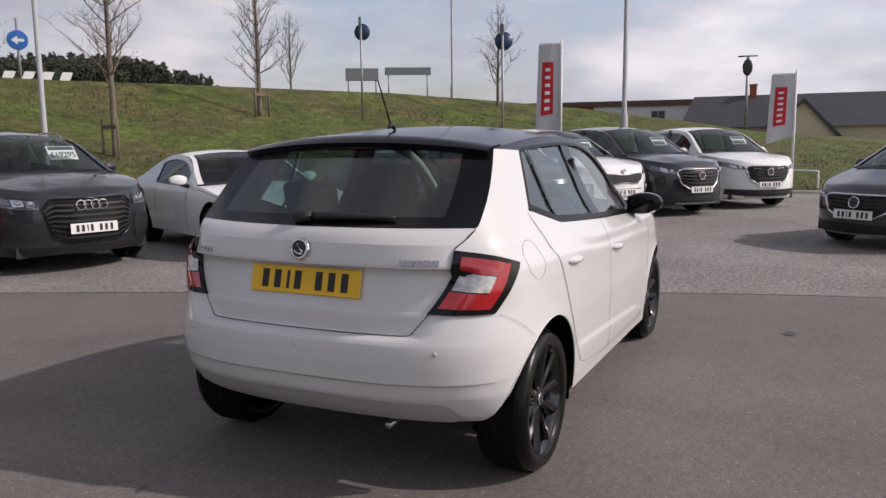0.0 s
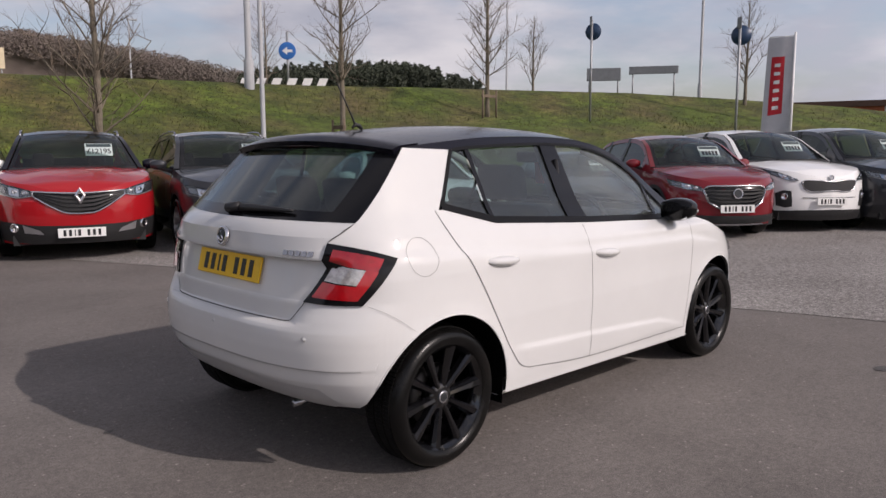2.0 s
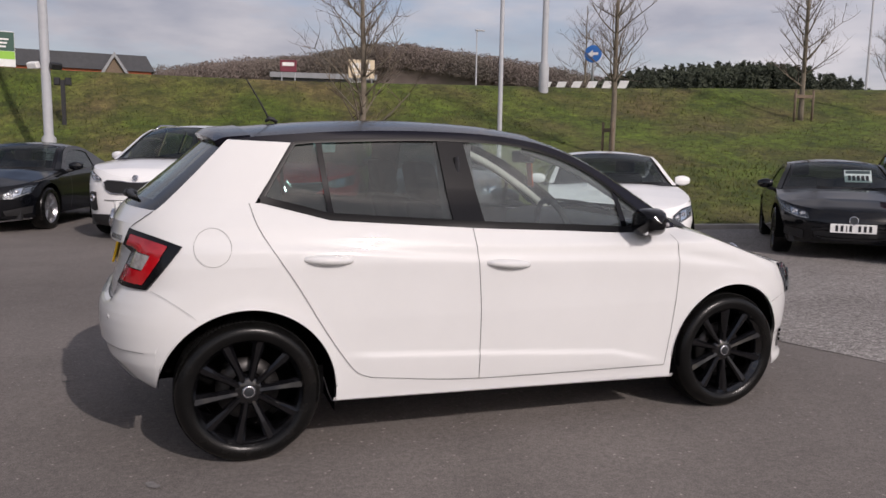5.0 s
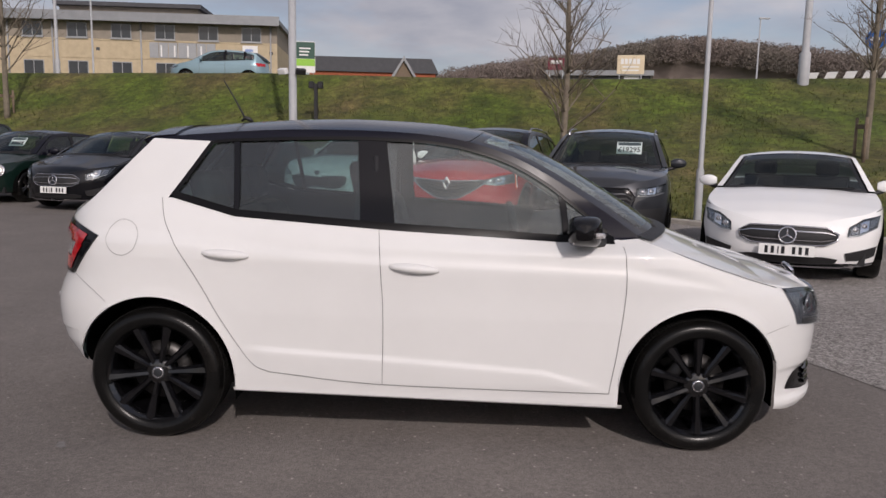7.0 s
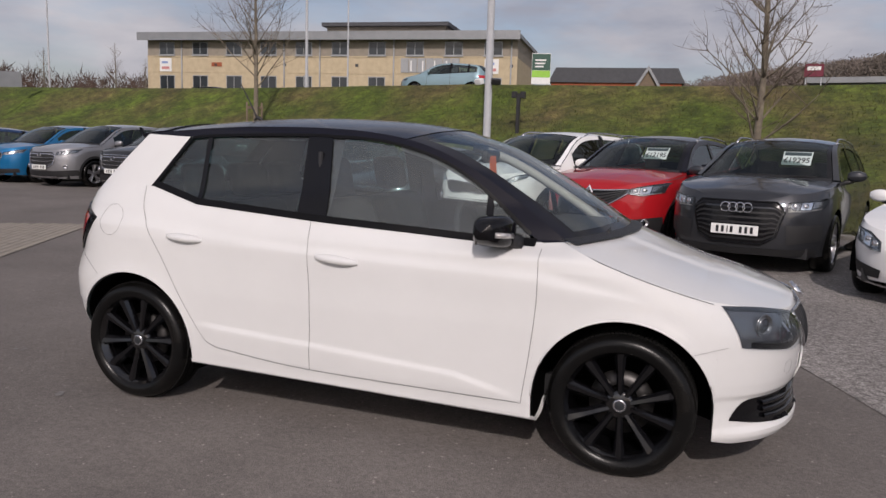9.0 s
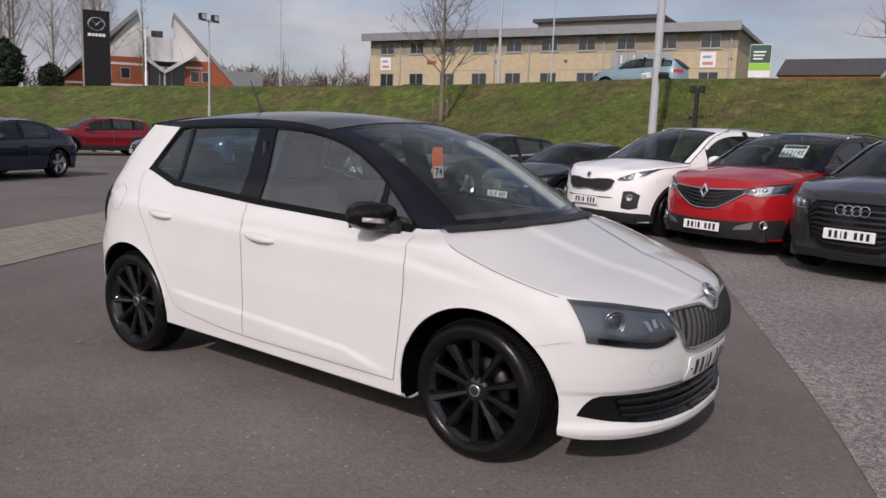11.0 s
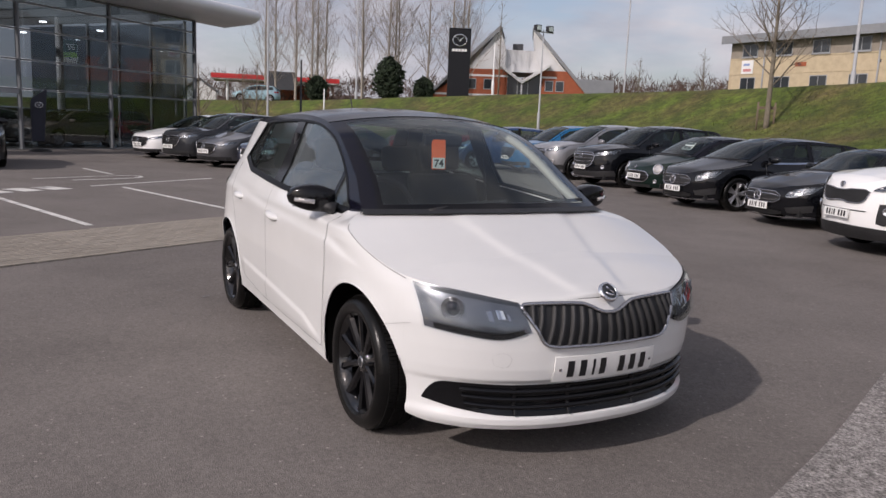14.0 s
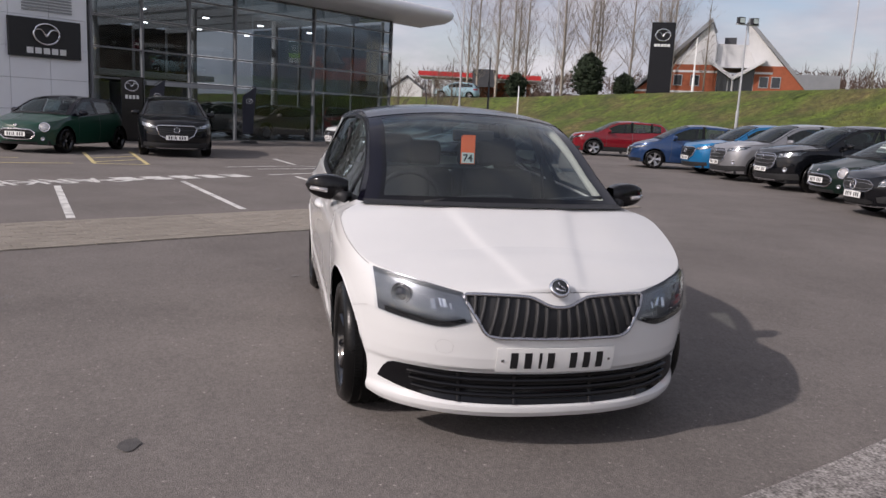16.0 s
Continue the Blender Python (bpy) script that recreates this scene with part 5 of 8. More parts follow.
# side glass, black pillars and window seals, white rear pillars
for name, lo, hi, glass in (("front_side_window", low_run(-.150, .60, 14), part_of_top(-.208, .585, 14), M_GLASS_SIDE),
                            ("corner_window", low_run(.635, .80, 6), part_of_top(.615, .79, 6), M_GLASS_SIDE),
                            ("rear_side_window", low_run(-.850, -.305, 10), part_of_top(-.880, -.338, 10), M_GLASS_PRIV),
                            ("quarter_window", low_run(-1.150, -.876, 8), part_of_top(-1.003, -.908, 8), M_GLASS_PRIV)):
    both(name, grid_data(ruled(S, lo, hi, 14, 7, -.010), flip=True), glass, hatch)
for name, lo, hi in (("middle_pillar", low_run(-.305, -.150, 5), part_of_top(-.338, -.208, 5)), ("window_divider", low_run(-.876, -.850, 3), part_of_top(-.908, -.880, 3)), ("window_divider", low_run(.60, .635, 3), part_of_top(.585, .615, 3))):
    both(name, grid_data(ruled(S, lo, hi, 6, 8, -.001, False), flip=True), M_GLOSSBLACK, hatch)
edge_all = [tuple(p) for p in smooth_line(ARC + ROOF[1:], 90)]
ex_, ez_ = [p[0] for p in edge_all][::-1], [p[1] for p in edge_all][::-1]
xs = np.linspace(-1.0, .83, 50)
rail_lo = part_of_top(-1.0, .83, 50)
rail_hi = [(x, float(np.interp(x, ex_, ez_))) for x in np.linspace(-1.0, .95, 50)]
both("roof_rail", grid_data(ruled(S, rail_lo, rail_hi, 50, 5, 0, False), flip=True), M_BLACK, hatch)
both("mirror_base", grid_data(ruled(S, [(.83, .945), (.95, .955)], [(.83, .958), (.95, .962)], 4, 3, 0, False), flip=True), M_BLACK, hatch)
seal = low_run(-1.156, -.867, 8)[:-1] + low_run(-.867, .83, 20)
both("window_seal", grid_data(strip(S, seal, .030, 90, .0045, False), flip=True), M_SEALBLACK, hatch)
both("window_seal", grid_data(strip(S, part_of_top(-1.0, .80, 30), .014, 50, .002), flip=True), M_SEALBLACK, hatch)
both("window_seal", grid_data(strip(S, [(-1.156, 1.112), (-1.003, 1.351)], .020, 12, .003), flip=True), M_SEALBLACK, hatch)
lo = smooth_line([(-1.22, 1.03), (-1.175, 1.105), (-1.09, 1.23), (-1.0, 1.352)], 20)
hi = smooth_line([(-1.70, .955), (-1.658, 1.008)] + flip_line(REAR), 20)
both("rear_pillar", grid_data(ruled(S, hi, lo, 20, 12, 0.0012), flip=True), M_WHITE, hatch)
tri = ruled(S, [(-1.28, 1.362), (-1.14, 1.357), (-1.0, 1.352)], [(-1.28, 1.363), (-1.14, 1.379), (-1.0, 1.391)], 8, 4, 0)
both("roof_rail_end", grid_data(tri, flip=True), M_BLACK, hatch)

# screens and roof
screen = HB.deck(ARC, 40, 61, [(0, .20, .02), (1, .09, .055)], off=-.002)
for a, b in ((0, 3), (57, 60)):
    mesh_object("windscreen_pillar", *grid_data(screen[:, a:b + 1], flip=True), M_BLACK, hatch, "gloss black windscreen pillar")
inner, rim = split_border(screen[:, 3:58], 2, 2, 1)
mesh_object("windscreen", *inner, M_GLASS_WS, hatch)
mesh_object("windscreen_border", *rim, M_GLOSSBLACK, hatch)
mesh_object("roof", *grid_data(HB.deck(ROOF, 40, 33, [(0, .09, .055), (.4, 0, .062), (1, -.05, .052)], off=.001), flip=True), M_BLACK, hatch, "gloss black roof")
inner, rim = split_border(HB.deck(REAR, 24, 41, [(0, -.045, .03), (1, -.15, 0)], off=0), 2, 3, 4)
mesh_object("rear_window", *inner, M_GLASS_PRIV, hatch)
# the sloping face between the rear window and the tailgate's upper fold
sill_line = HB.deck(REAR, 24, 41, [(0, -.045, .03), (1, -.15, 0)], off=-.001)[-1]
rows = []
for v, g in zip(np.linspace(-1, 1, 41), sill_line):
    fold = stern(-v * .632, 1.009)
    fold = fold if abs(fold[1] - g[1]) < .2 else stern(v * .632, 1.009)
    rows.append([tuple(np.array(fold) + (np.array(g) - np.array(fold)) * k + np.array((-.5, 0, .8)) * .006 * math.sin(math.pi * k)) for k in np.linspace(0, 1, 6)])
mesh_object("tailgate_top", *grid_data(rows), M_WHITE, hatch)
mesh_object("rear_window_border", *rim, M_GLOSSBLACK, hatch)
spo = HB.deck([(-1.18, 1.376), (-1.28, 1.366), (-1.315, 1.352)], 10, 33, [(0, -.04, .054), (.7, -.055, .052), (1, -.06, .042)], off=-.025, span=.985)
mesh_object("roof_spoiler", *thick(spo, .03, flip=True), M_BLACK, hatch, "gloss black roof spoiler")
mesh_object("high_brake_lamp", *box_data(-1.366, -1.345, -.13, .13, 1.366, 1.378), M_RED_DARK, hatch, smooth=False)
mesh_object("scuttle", *grid_data(HB.deck([(1.0, .945), (.93, .965)], 5, 25, [(0, .20, .02), (1, .19, .02)], off=.004), flip=True), M_PLASTIC, hatch)

# tail: lamps, tailgate shut lines, plate, badge, wiper, bumper sensors
LT = [(.655, .930), (.76, .962), (.885, .992)]
LB = [(.80, .750), (.87, .750), (.946, .753)]
both("tail_lamp", thick(ruled(HB.rear, LB, LT, 16, 8, .010), .05, flip=True), M_GLOSSBLACK, hatch)


def lamp_zone(u0, u1, v0, v1, off, n=8, m=5):
    a = smooth_line(LB, 30)
    b = smooth_line(LT, 30)
    P = []
    for u in np.linspace(u0, u1, n):
        k = u * 29
        i = min(int(k), 28)
        p, q = a[i] + (a[i + 1] - a[i]) * (k - i), b[i] + (b[i + 1] - b[i]) * (k - i)
        P.append([HB.rear(*(p + (q - p) * v), off) for v in np.linspace(v0, v1, m)])
    return grid_data(P)


for zone, mt, nm in (((.20, .95, .10, .36), M_RED_LENS, "red_lens"), ((.20, .42, .36, .67), M_RED_LENS, "red_lens"), ((.42, .94, .38, .66), M_CLEAR_LENS, "clear_lens"), ((.22, .92, .67, .92), M_RED_MID, "dark_red_lens")):
    both(nm, lamp_zone(*zone, .014), mt, hatch)
both("tailgate_seam", grid_data(strip(S, [(-1.582, 1.062), (-1.655, 1.009), (-1.668, .995)], .003, 16, .004, False)), M_SEAM, hatch)
both("tailgate_seam", grid_data(strip(stern, [(-.535, .752), (-.475, .677), (-.465, .671), (-.44, .669), (0, .667)], .0035, 60, .004, False)), M_SEAM, hatch)
plate(hatch, facing((-1.760, 0, .851), (-1, 0, .25)), M_PLATE_Y, label="yellow rear number plate with plain dark bars")
b = mesh_object("rear_badge", *lathe_y([(0, .012), (.03, .012), (.034, .004)], 28), M_LAMP_DARK, hatch)
b.matrix_basis = facing(stern(0, .980, .006), (-1, 0, .18)) @ Matrix.Rotation(radians(90), 4, "X")
b2 = mesh_object("badge_ring", *lathe_y([(.033, 0), (.033, .014), (.042, .010), (.044, 0)], 28), M_CHROME, hatch)
b2.matrix_basis = b.matrix_basis.copy()


def letter_bars(y0, y1, z, h, n, name):
    """Plain chrome bars in place of a name."""
    w = (y1 - y0) / n
    for i in range(n):
        ya = y0 + w * i + w * .12
        mesh_object(name, *thick(ruled(stern, [(ya, z), (ya + w * .76, z)], [(ya, z + h), (ya + w * .76, z + h)], 4, 2, .006, False), .005, flip=True), M_SATIN, hatch, smooth=False)


letter_bars(-.575, -.425, .936, .020, 5, "name_bar")
letter_bars(.48, .60, .942, .018, 5, "name_bar")
wip = [(-1.685, 0.0, 1.097), (-1.695, -.06, 1.105), (-1.685, -.2, 1.105), (-1.66, -.36, 1.103)]
mesh_object("rear_wiper", *join_data(tube(smooth_line(wip, 14), np.linspace(.02, .007, 14), 8), tube([(-1.715, .07, 1.095), (-1.695, 0, 1.105)], .022, 8)), M_PLASTIC, hatch)
for y in (-.581, 0, .581):
    sn = mesh_object("parking_sensor", *lathe_y([(0, .003), (.008, .003), (.0085, -.001), (.0098, -.001), (.010, .003), (.0115, 0)], 16), M_WHITE, hatch)
    p, q = Vector(stern(y, .613, 0)), Vector(stern(y, .613, .01))
    sn.matrix_basis = facing(p, q - p) @ Matrix.Rotation(radians(90), 4, "X")
# White bumper underside; its shade is put in as a grey colour.
mesh_object("rear_valance", *grid_data(ruled(stern, [(-.66, .322), (0, .302), (.66, .322)], [(-.60, .404), (0, .412), (.60, .404)], 26, 5, .003), flip=False), material("shaded_white_valance", (.42, .42, .42), .5, 0, .06, 6), hatch, "pale grey lower bumper panel")
# The fold's shadow is drawn as a thin grey strip along it.
both("bumper_crease", grid_data(strip(stern, [(-.762, .488), (-.5, .488), (0, .488)], .003, 30, .001)), material("painted_crease_shadow", (.30, .30, .30), .6, 0, .03), hatch)
mesh_object("exhaust_tip", *tube([(-1.48, -.30, .26), (-1.645, -.30, .252)], .016, 12), M_SATIN, hatch)
mesh_object("aerial", *join_data(tube(smooth_line([(-1.03, 0, 1.468), (-1.06, 0, 1.53), (-1.14, 0, 1.67)], 8), [.006, .005, .005, .004, .004, .004, .0035, .0035], 8), tube([(-.99, 0, 1.455), (-1.01, 0, 1.470), (-1.03, 0, 1.476), (-1.05, 0, 1.458)], [.008, .012, .011, .006], 8)), M_PLASTIC, hatch)

# front: headlamps, grille, badge, plate, lower intake
M_LENS_DARK = material("projector_glass", (.05, .055, .065), .04, .5, .05, 20)
HL_LO = [(-.722, .580), (-.60, .560), (-.475, .548), (-.365, .580)]
HL_HI = [(-.738, .747), (-.62, .734), (-.50, .712), (-.40, .692)]
both("headlamp", grid_data(ruled(nose, HL_LO, HL_HI, 22, 8, .004), flip=True), material("smoked_lamp_housing", (.125, .13, .145), .25, .6, .2, 12), hatch)


def lamp_front(u0, u1, v0, v1, off, n=10, m=5):
    a, b = smooth_line(HL_LO, 40), smooth_line(HL_HI, 40)
    P = []
    for u in np.linspace(u0, u1, n):
        i = min(int(u * 39), 38)
        p, q = a[i] + (a[i + 1] - a[i]) * (u * 39 - i), b[i] + (b[i + 1] - b[i]) * (u * 39 - i)
        P.append([nose(*(p + (q - p) * v), off) for v in np.linspace(v0, v1, m)])
    return grid_data(P, flip=True)


def lamp_facet(u0, u1, v0, v1, low, high):
    """A reflector facet in the lamp, tilted from low to high."""
    a_, b_ = smooth_line(HL_LO, 40), smooth_line(HL_HI, 40)
    P = []
    for u in np.linspace(u0, u1, 5):
        i = min(int(u * 39), 38)
        p, q = a_[i], b_[i]
        P.append([nose(*(p + (q - p) * (v0 + (v1 - v0) * f)), low + (high - low) * f) for f in np.linspace(0, 1, 3)])
    return grid_data(P, flip=True)


for u0, u1, v0, v1, low, high in ((.60, .645, .44, .66, .016, .007), (.70, .775, .50, .72, .007, .016), (.80, .83, .46, .62, .016, .008)):
    both("lamp_reflector", lamp_facet(u0, u1, v0, v1, low, high), M_CHROME, hatch)
both("lamp_brow", lamp_front(.02, .97, .90, .985, .010, 20, 3), M_LAMP_DARK, hatch)
both("lamp_bezel", lamp_front(.08, .93, .03, .16, .009, 20, 3), M_GLOSSBLACK, hatch)
for k in range(7):
    both("running_light", lamp_front(.16 + k * .085, .205 + k * .085, .175, .215, .010, 4, 2), M_LAMP_DARK, hatch)
for sd in (-1, 1):
    q = nose(-.635, .662, .012)
    d = Vector(nose(-.635, .662, .03)) - Vector(q)
    if sd > 0:
        q, d = (q[0], -q[1], q[2]), Vector((d.x, -d.y, d.z))
    ln = mesh_object("projector_lens", *lathe_y([(0, .010), (.016, .008), (.028, .0), (.032, -.006)], 24), M_LENS_DARK, hatch)
    bowl = mesh_object("projector_bowl", *lathe_y([(.030, -.008), (.038, -.004), (.044, .002), (.046, .003), (.048, .000)], 28), M_LAMP_GREY, hatch)
    bowl.matrix_basis = facing(q, d) @ Matrix.Rotation(radians(90), 4, "X")
    rg = mesh_object("projector_ring", *lathe_y([(.030, -.006), (.031, .004), (.034, .003), (.036, -.006)], 24), M_LAMP_GREY, hatch)
    rg.matrix_basis = facing(q, d) @ Matrix.Rotation(radians(90), 4, "X")
    ln.matrix_basis = facing(q, d) @ Matrix.Rotation(radians(90), 4, "X")
both("lamp_cover", grid_data(ruled(nose, HL_LO, HL_HI, 22, 8, .020), flip=True), M_LENS, hatch)

G_TOP = [(-.396, .680), (-.375, .688), (-.27, .690), (-.14, .685), (-.095, .672), (-.045, .650), (0, .645), (.045, .650), (.095, .672), (.14, .685), (.27, .690), (.375, .688), (.396, .680)]
G_BOT = [(-.388, .662), (-.345, .592), (-.295, .526), (-.15, .518), (0, .516), (.15, .518), (.295, .526), (.345, .592), (.388, .662)]
gt, gb = smooth_line(G_TOP, 61), smooth_line(G_BOT, 61)
gr = mesh_object("grille", *grid_data(ruled(nose, G_BOT, G_TOP, 40, 6, .004), flip=True), M_PLASTIC, hatch, "black slatted radiator grille")
for k in range(19):
    u = (k + .5) / 19
    i = int(u * 60)
    p, q = gb[i], gt[i]
    lo_, hi_ = p + (q - p) * .05, p + (q - p) * .95
    P = []
    for f in np.linspace(0, 1, 5):
        c = lo_ + (hi_ - lo_) * f
        P.append([nose(c[0] + w, c[1], o) for w, o in ((-.014, .005), (-.010, .016), (-.002, .022), (.004, .016), (.006, .005))])
    mesh_object("slat", *grid_data(P, flip=False), M_PLASTIC, gr)
loop = np.vstack([gb, gt[::-1], gb[:1]])
mesh_object("grille_frame", *tube([nose(p[0], p[1], .012) for p in loop], .0085, 8), M_SATIN, gr, "satin metal grille frame")
cap_pose = facing((1.928, 0, .722), (.75, 0, .66)) @ Matrix.Rotation(radians(90), 4, "X")
fb = mesh_object("front_badge", *lathe_y([(0, .010), (.033, .010), (.036, .004)], 28), M_LAMP_DARK, hatch)
fr_ = mesh_object("badge_ring", *lathe_y([(.035, 0), (.035, .013), (.042, .010), (.045, -.002)], 28), M_CHROME, hatch)
fb.matrix_basis = cap_pose
fr_.matrix_basis = cap_pose.copy()
for ob_, sgn, bp in ((hatch, 1, cap_pose), (hatch, -1, b.matrix_basis)):
    wing = [tube([(-.022, .012, .006), (-.004, .0135, .018), (.016, .012, .020)], .005, 6), tube([(-.006, .012, -.020), (.002, .0135, 0), (.018, .012, .012)], .005, 6)]
    e = mesh_object("badge_emblem", *join_data(*wing), M_CHROME, hatch)
    e.matrix_basis = bp.copy()
def bumper_patch(y0, y1, z0, z1, off, n):
    return ruled(nose, [(y0, z0), (y1, z0)], [(y0, z1), (y1, z1)], n, 3, off, False)


fp = mesh_object("number_plate", *thick(bumper_patch(-.26, .26, .364, .474, .010, 18), .006, flip=False), M_PLATE_W, hatch, "white front number plate with plain dark bars")
for i, cx in enumerate((-.187, -.128, -.076, -.03, .07, .13, .19)):
    w = .006 if i == 2 else .0155
    mesh_object("plate_bar", *grid_data(bumper_patch(cx - w, cx + w, .384, .455, .0112, 4), flip=True), M_INK, fp)
for cy in (-.235, .235):
    mesh_object("plate_screw", *grid_data(bumper_patch(cy - .006, cy + .006, .413, .425, .0118, 3), flip=True), M_SATIN, fp)
I_LO = [(-.71, .270), (-.60, .245), (-.45, .228), (-.2, .224), (0, .224), (.2, .224), (.45, .228), (.60, .245), (.71, .270)]
I_HI = [(-.71, .276), (-.68, .340), (-.63, .356), (-.40, .352), (-.2, .350), (0, .349), (.2, .350), (.40, .352), (.63, .356), (.68, .340), (.71, .276)]
ig = mesh_object("lower_intake", *grid_data(ruled(nose, I_LO, I_HI, 60, 6, .003), flip=True), M_GLOSSBLACK, hatch, "black lower bumper intake")
il, ih = smooth_line(I_LO, 81), smooth_line(I_HI, 81)
for v in (.27, .52, .77):
    pts = [il[i] + (ih[i] - il[i]) * v for i in range(8, 73)]
    rows = [[nose(p[0], p[1] + dz, o) for dz, o in ((-.010, .003), (-.007, .018), (.007, .018), (.010, .003))] for p in pts]
    mesh_object("intake_slat", *grid_data(rows, flip=True), M_GLOSSBLACK, ig)
for y in (-.40, -.17, .17, .40):
    i = int(np.argmin(abs(il[:, 0] - y)))
    rows = [[nose(y + dy, il[i][1] + (ih[i][1] - il[i][1]) * f, o) for dy, o in ((-.01, .003), (-.006, .013), (.006, .013), (.01, .003))] for f in np.linspace(.02, .98, 5)]
    mesh_object("intake_post", *grid_data(rows, flip=False), M_GLOSSBLACK, ig)
tow = [nose(-.47 + .035 * math.cos(w), .463 + .03 * math.sin(w), .002) for w in np.linspace(0, 2 * math.pi, 33)]
mesh_object("towing_eye_cover", *tube(tow, .0003, 5), M_SEAM, hatch)
both("bonnet_seam", grid_data(strip(S, [(.93, .962), (1.0, .935), (1.09, .905), (1.284, .838), (1.45, .785), (1.56, .752)], .0022, 40, .003)), M_SEAM, hatch)

# door mirrors
for sd in (-1, 1):
    rows = []
    for u in np.linspace(0, 1, 12):
        yy = .770 + .205 * u
        r = (math.sin(math.pi * min(.05 + .80 * u + .09, .97))) ** .42
        cx, cz = .695 - .035 * u, .992 + .012 * u
        rows.append([(cx + .075 * r * math.copysign(abs(math.cos(w)) ** .5, math.cos(w)), sd * yy, cz + .068 * r * math.copysign(abs(math.sin(w)) ** .55, math.sin(w))) for w in np.linspace(0, 2 * math.pi, 25)])
    mi = mesh_object("door_mirror", *grid_data(rows, flip=sd < 0), M_GLOSSBLACK, hatch, "gloss black door mirror")
    endcap = [[(r0 * (p[0] - .66) + .66, p[1] + sd * (1 - r0) * .018, r0 * (p[2] - 1.004) + 1.004) for r0 in (1, .7, .35, .0)] for p in rows[-1]]
    mesh_object("mirror_end", *grid_data(endcap, flip=sd < 0), M_GLOSSBLACK, mi)
    mesh_object("mirror_stalk", *tube([(.76, sd * .77, .945), (.74, sd * .80, .955), (.71, sd * .86, .965)], [.035, .03, .03], 10), M_PLASTIC, mi)
    mesh_object("mirror_glass", *thick([[(.618, sd * y, z) for z in (.945, 1.04)] for y in (.835, .95)], .004, flip=sd > 0), M_CHROME, mi, smooth=False)
    mesh_object("indicator_lens", *tube([(.760, sd * .88, .985), (.745, sd * .92, .988), (.71, sd * .965, .992)], .012, 8), M_CLEAR_LENS, mi)

# wheels and wheel housings
for x in (1.225, -1.225):
    for y in (-.733, .733):
        wheel(hatch, x, y, .302, .215, .227, 10, M_RIM, M_RIMFACE, turn=.35 if x > 0 else .1, detail=3, cap=M_LAMP_DARK)
    for sd in (-1, 1):
        rim_ = [(x + .361 * math.cos(a), .302 + .361 * math.sin(a)) for a in np.linspace(.0, math.pi, 26)]
        rim_ = [(x + .361, .19)] + rim_ + [(x - .361, .19 if x > 0 else .33)]
        P = [[(x, sd * .50, .302), (px, sd * .50, pz), (px, sd * .62, pz), (px, sd * (abs(S(px, max(pz, .24))[1]) - .016), pz)] for px, pz in rim_]
        mesh_object("arch_liner", *grid_data(P, flip=sd < 0), M_LINER, hatch, smooth=False)
        lipr = [S(x + .367 * math.cos(a), .302 + .367 * math.sin(a), .0) for a in np.linspace(.30 if x > 0 else .02, math.pi - (.02 if x > 0 else .30), 40)]
        mesh_object("arch_edge", *tube([(p[0], -sd * p[1], p[2]) for p in lipr], .004, 6), M_WHITE, hatch)
mesh_object("underbody", *box_data(-1.42, 1.45, -.58, .58, .19, .33), M_PLASTIC, hatch, smooth=False)
sx = np.linspace(-.87, .88, 20)
for sd in (-1, 1):
    rows = [[(x, sd * y, np.interp(x, [-.87, .88], [.245, .205]) + z) for y, z in ((.845, .012), (.835, -.008), (.80, -.02), (.70, -.01), (.6, .03))] for x in sx]
    mesh_object("sill", *grid_data(rows, flip=sd > 0), M_WHITE, hatch)

# cabin
mesh_object("cabin_floor", *box_data(-.85, .85, -.76, .76, .28, .36), M_INTERIOR, hatch, smooth=False)
mesh_object("boot_floor", *box_data(-1.60, -.85, -.48, .48, .36, .70), M_INTERIOR, hatch, smooth=False)
for sd in (-1, 1):
    mesh_object("door_trim", *grid_data([[(x, sd * (abs(S(x, z)[1]) - .05), z) for z in (.33, .6, .85, win_low(max(x, -1.1)) - .01)] for x in np.linspace(-.84, .85, 16)], flip=sd > 0), M_INTERIOR, hatch)
    mesh_object("rear_side_trim", *grid_data([[(x, sd * (abs(S(x, z)[1]) - .05), z) for z in np.linspace(.72, win_low(max(x, -1.1)) - .01, 4)] for x in np.linspace(-1.5, -.84, 8)], flip=sd > 0), M_INTERIOR, hatch)
    mesh_object("seat_belt", *tube([(-.25, sd * .66, 1.30), (-.24, sd * .69, 1.0), (-.2, sd * .70, .7)], .012, 6), M_INTERIOR, hatch)
    mesh_object("pillar_trim", *tube([(p[0] - .035, sd * (abs(S(p[0], p[1])[1]) - .045), p[1] - .03) for p in smooth_line(ARC, 16)], .026, 8), M_HEADLINER, hatch, "pale windscreen pillar trim")
    mesh_object("pillar_trim", *grid_data([[(x, sd * (HB.hw(z) - .045), z) for z in np.linspace(.95, 1.37, 6)] for x in (-.34, -.16)], flip=sd > 0), M_INTERIOR, hatch)
    mesh_object("pillar_trim", *grid_data(np.array([[tuple(np.array(S(x, z, -.05)) * (1, -sd, 1)) for x, z in zip(np.linspace(a, bb, 5), np.linspace(1.04, 1.35, 5))] for a, bb in ((-1.56, -1.27), (-1.2, -1.03))]), flip=sd < 0), M_INTERIOR, hatch)
head = HB.deck(ROOF, 20, 17, [(0, .06, .03), (.4, 0, .03), (1, -.1, .03)], off=-.022, span=.93)
mesh_object("headliner", *grid_data(head, flip=False), M_HEADLINER, hatch)
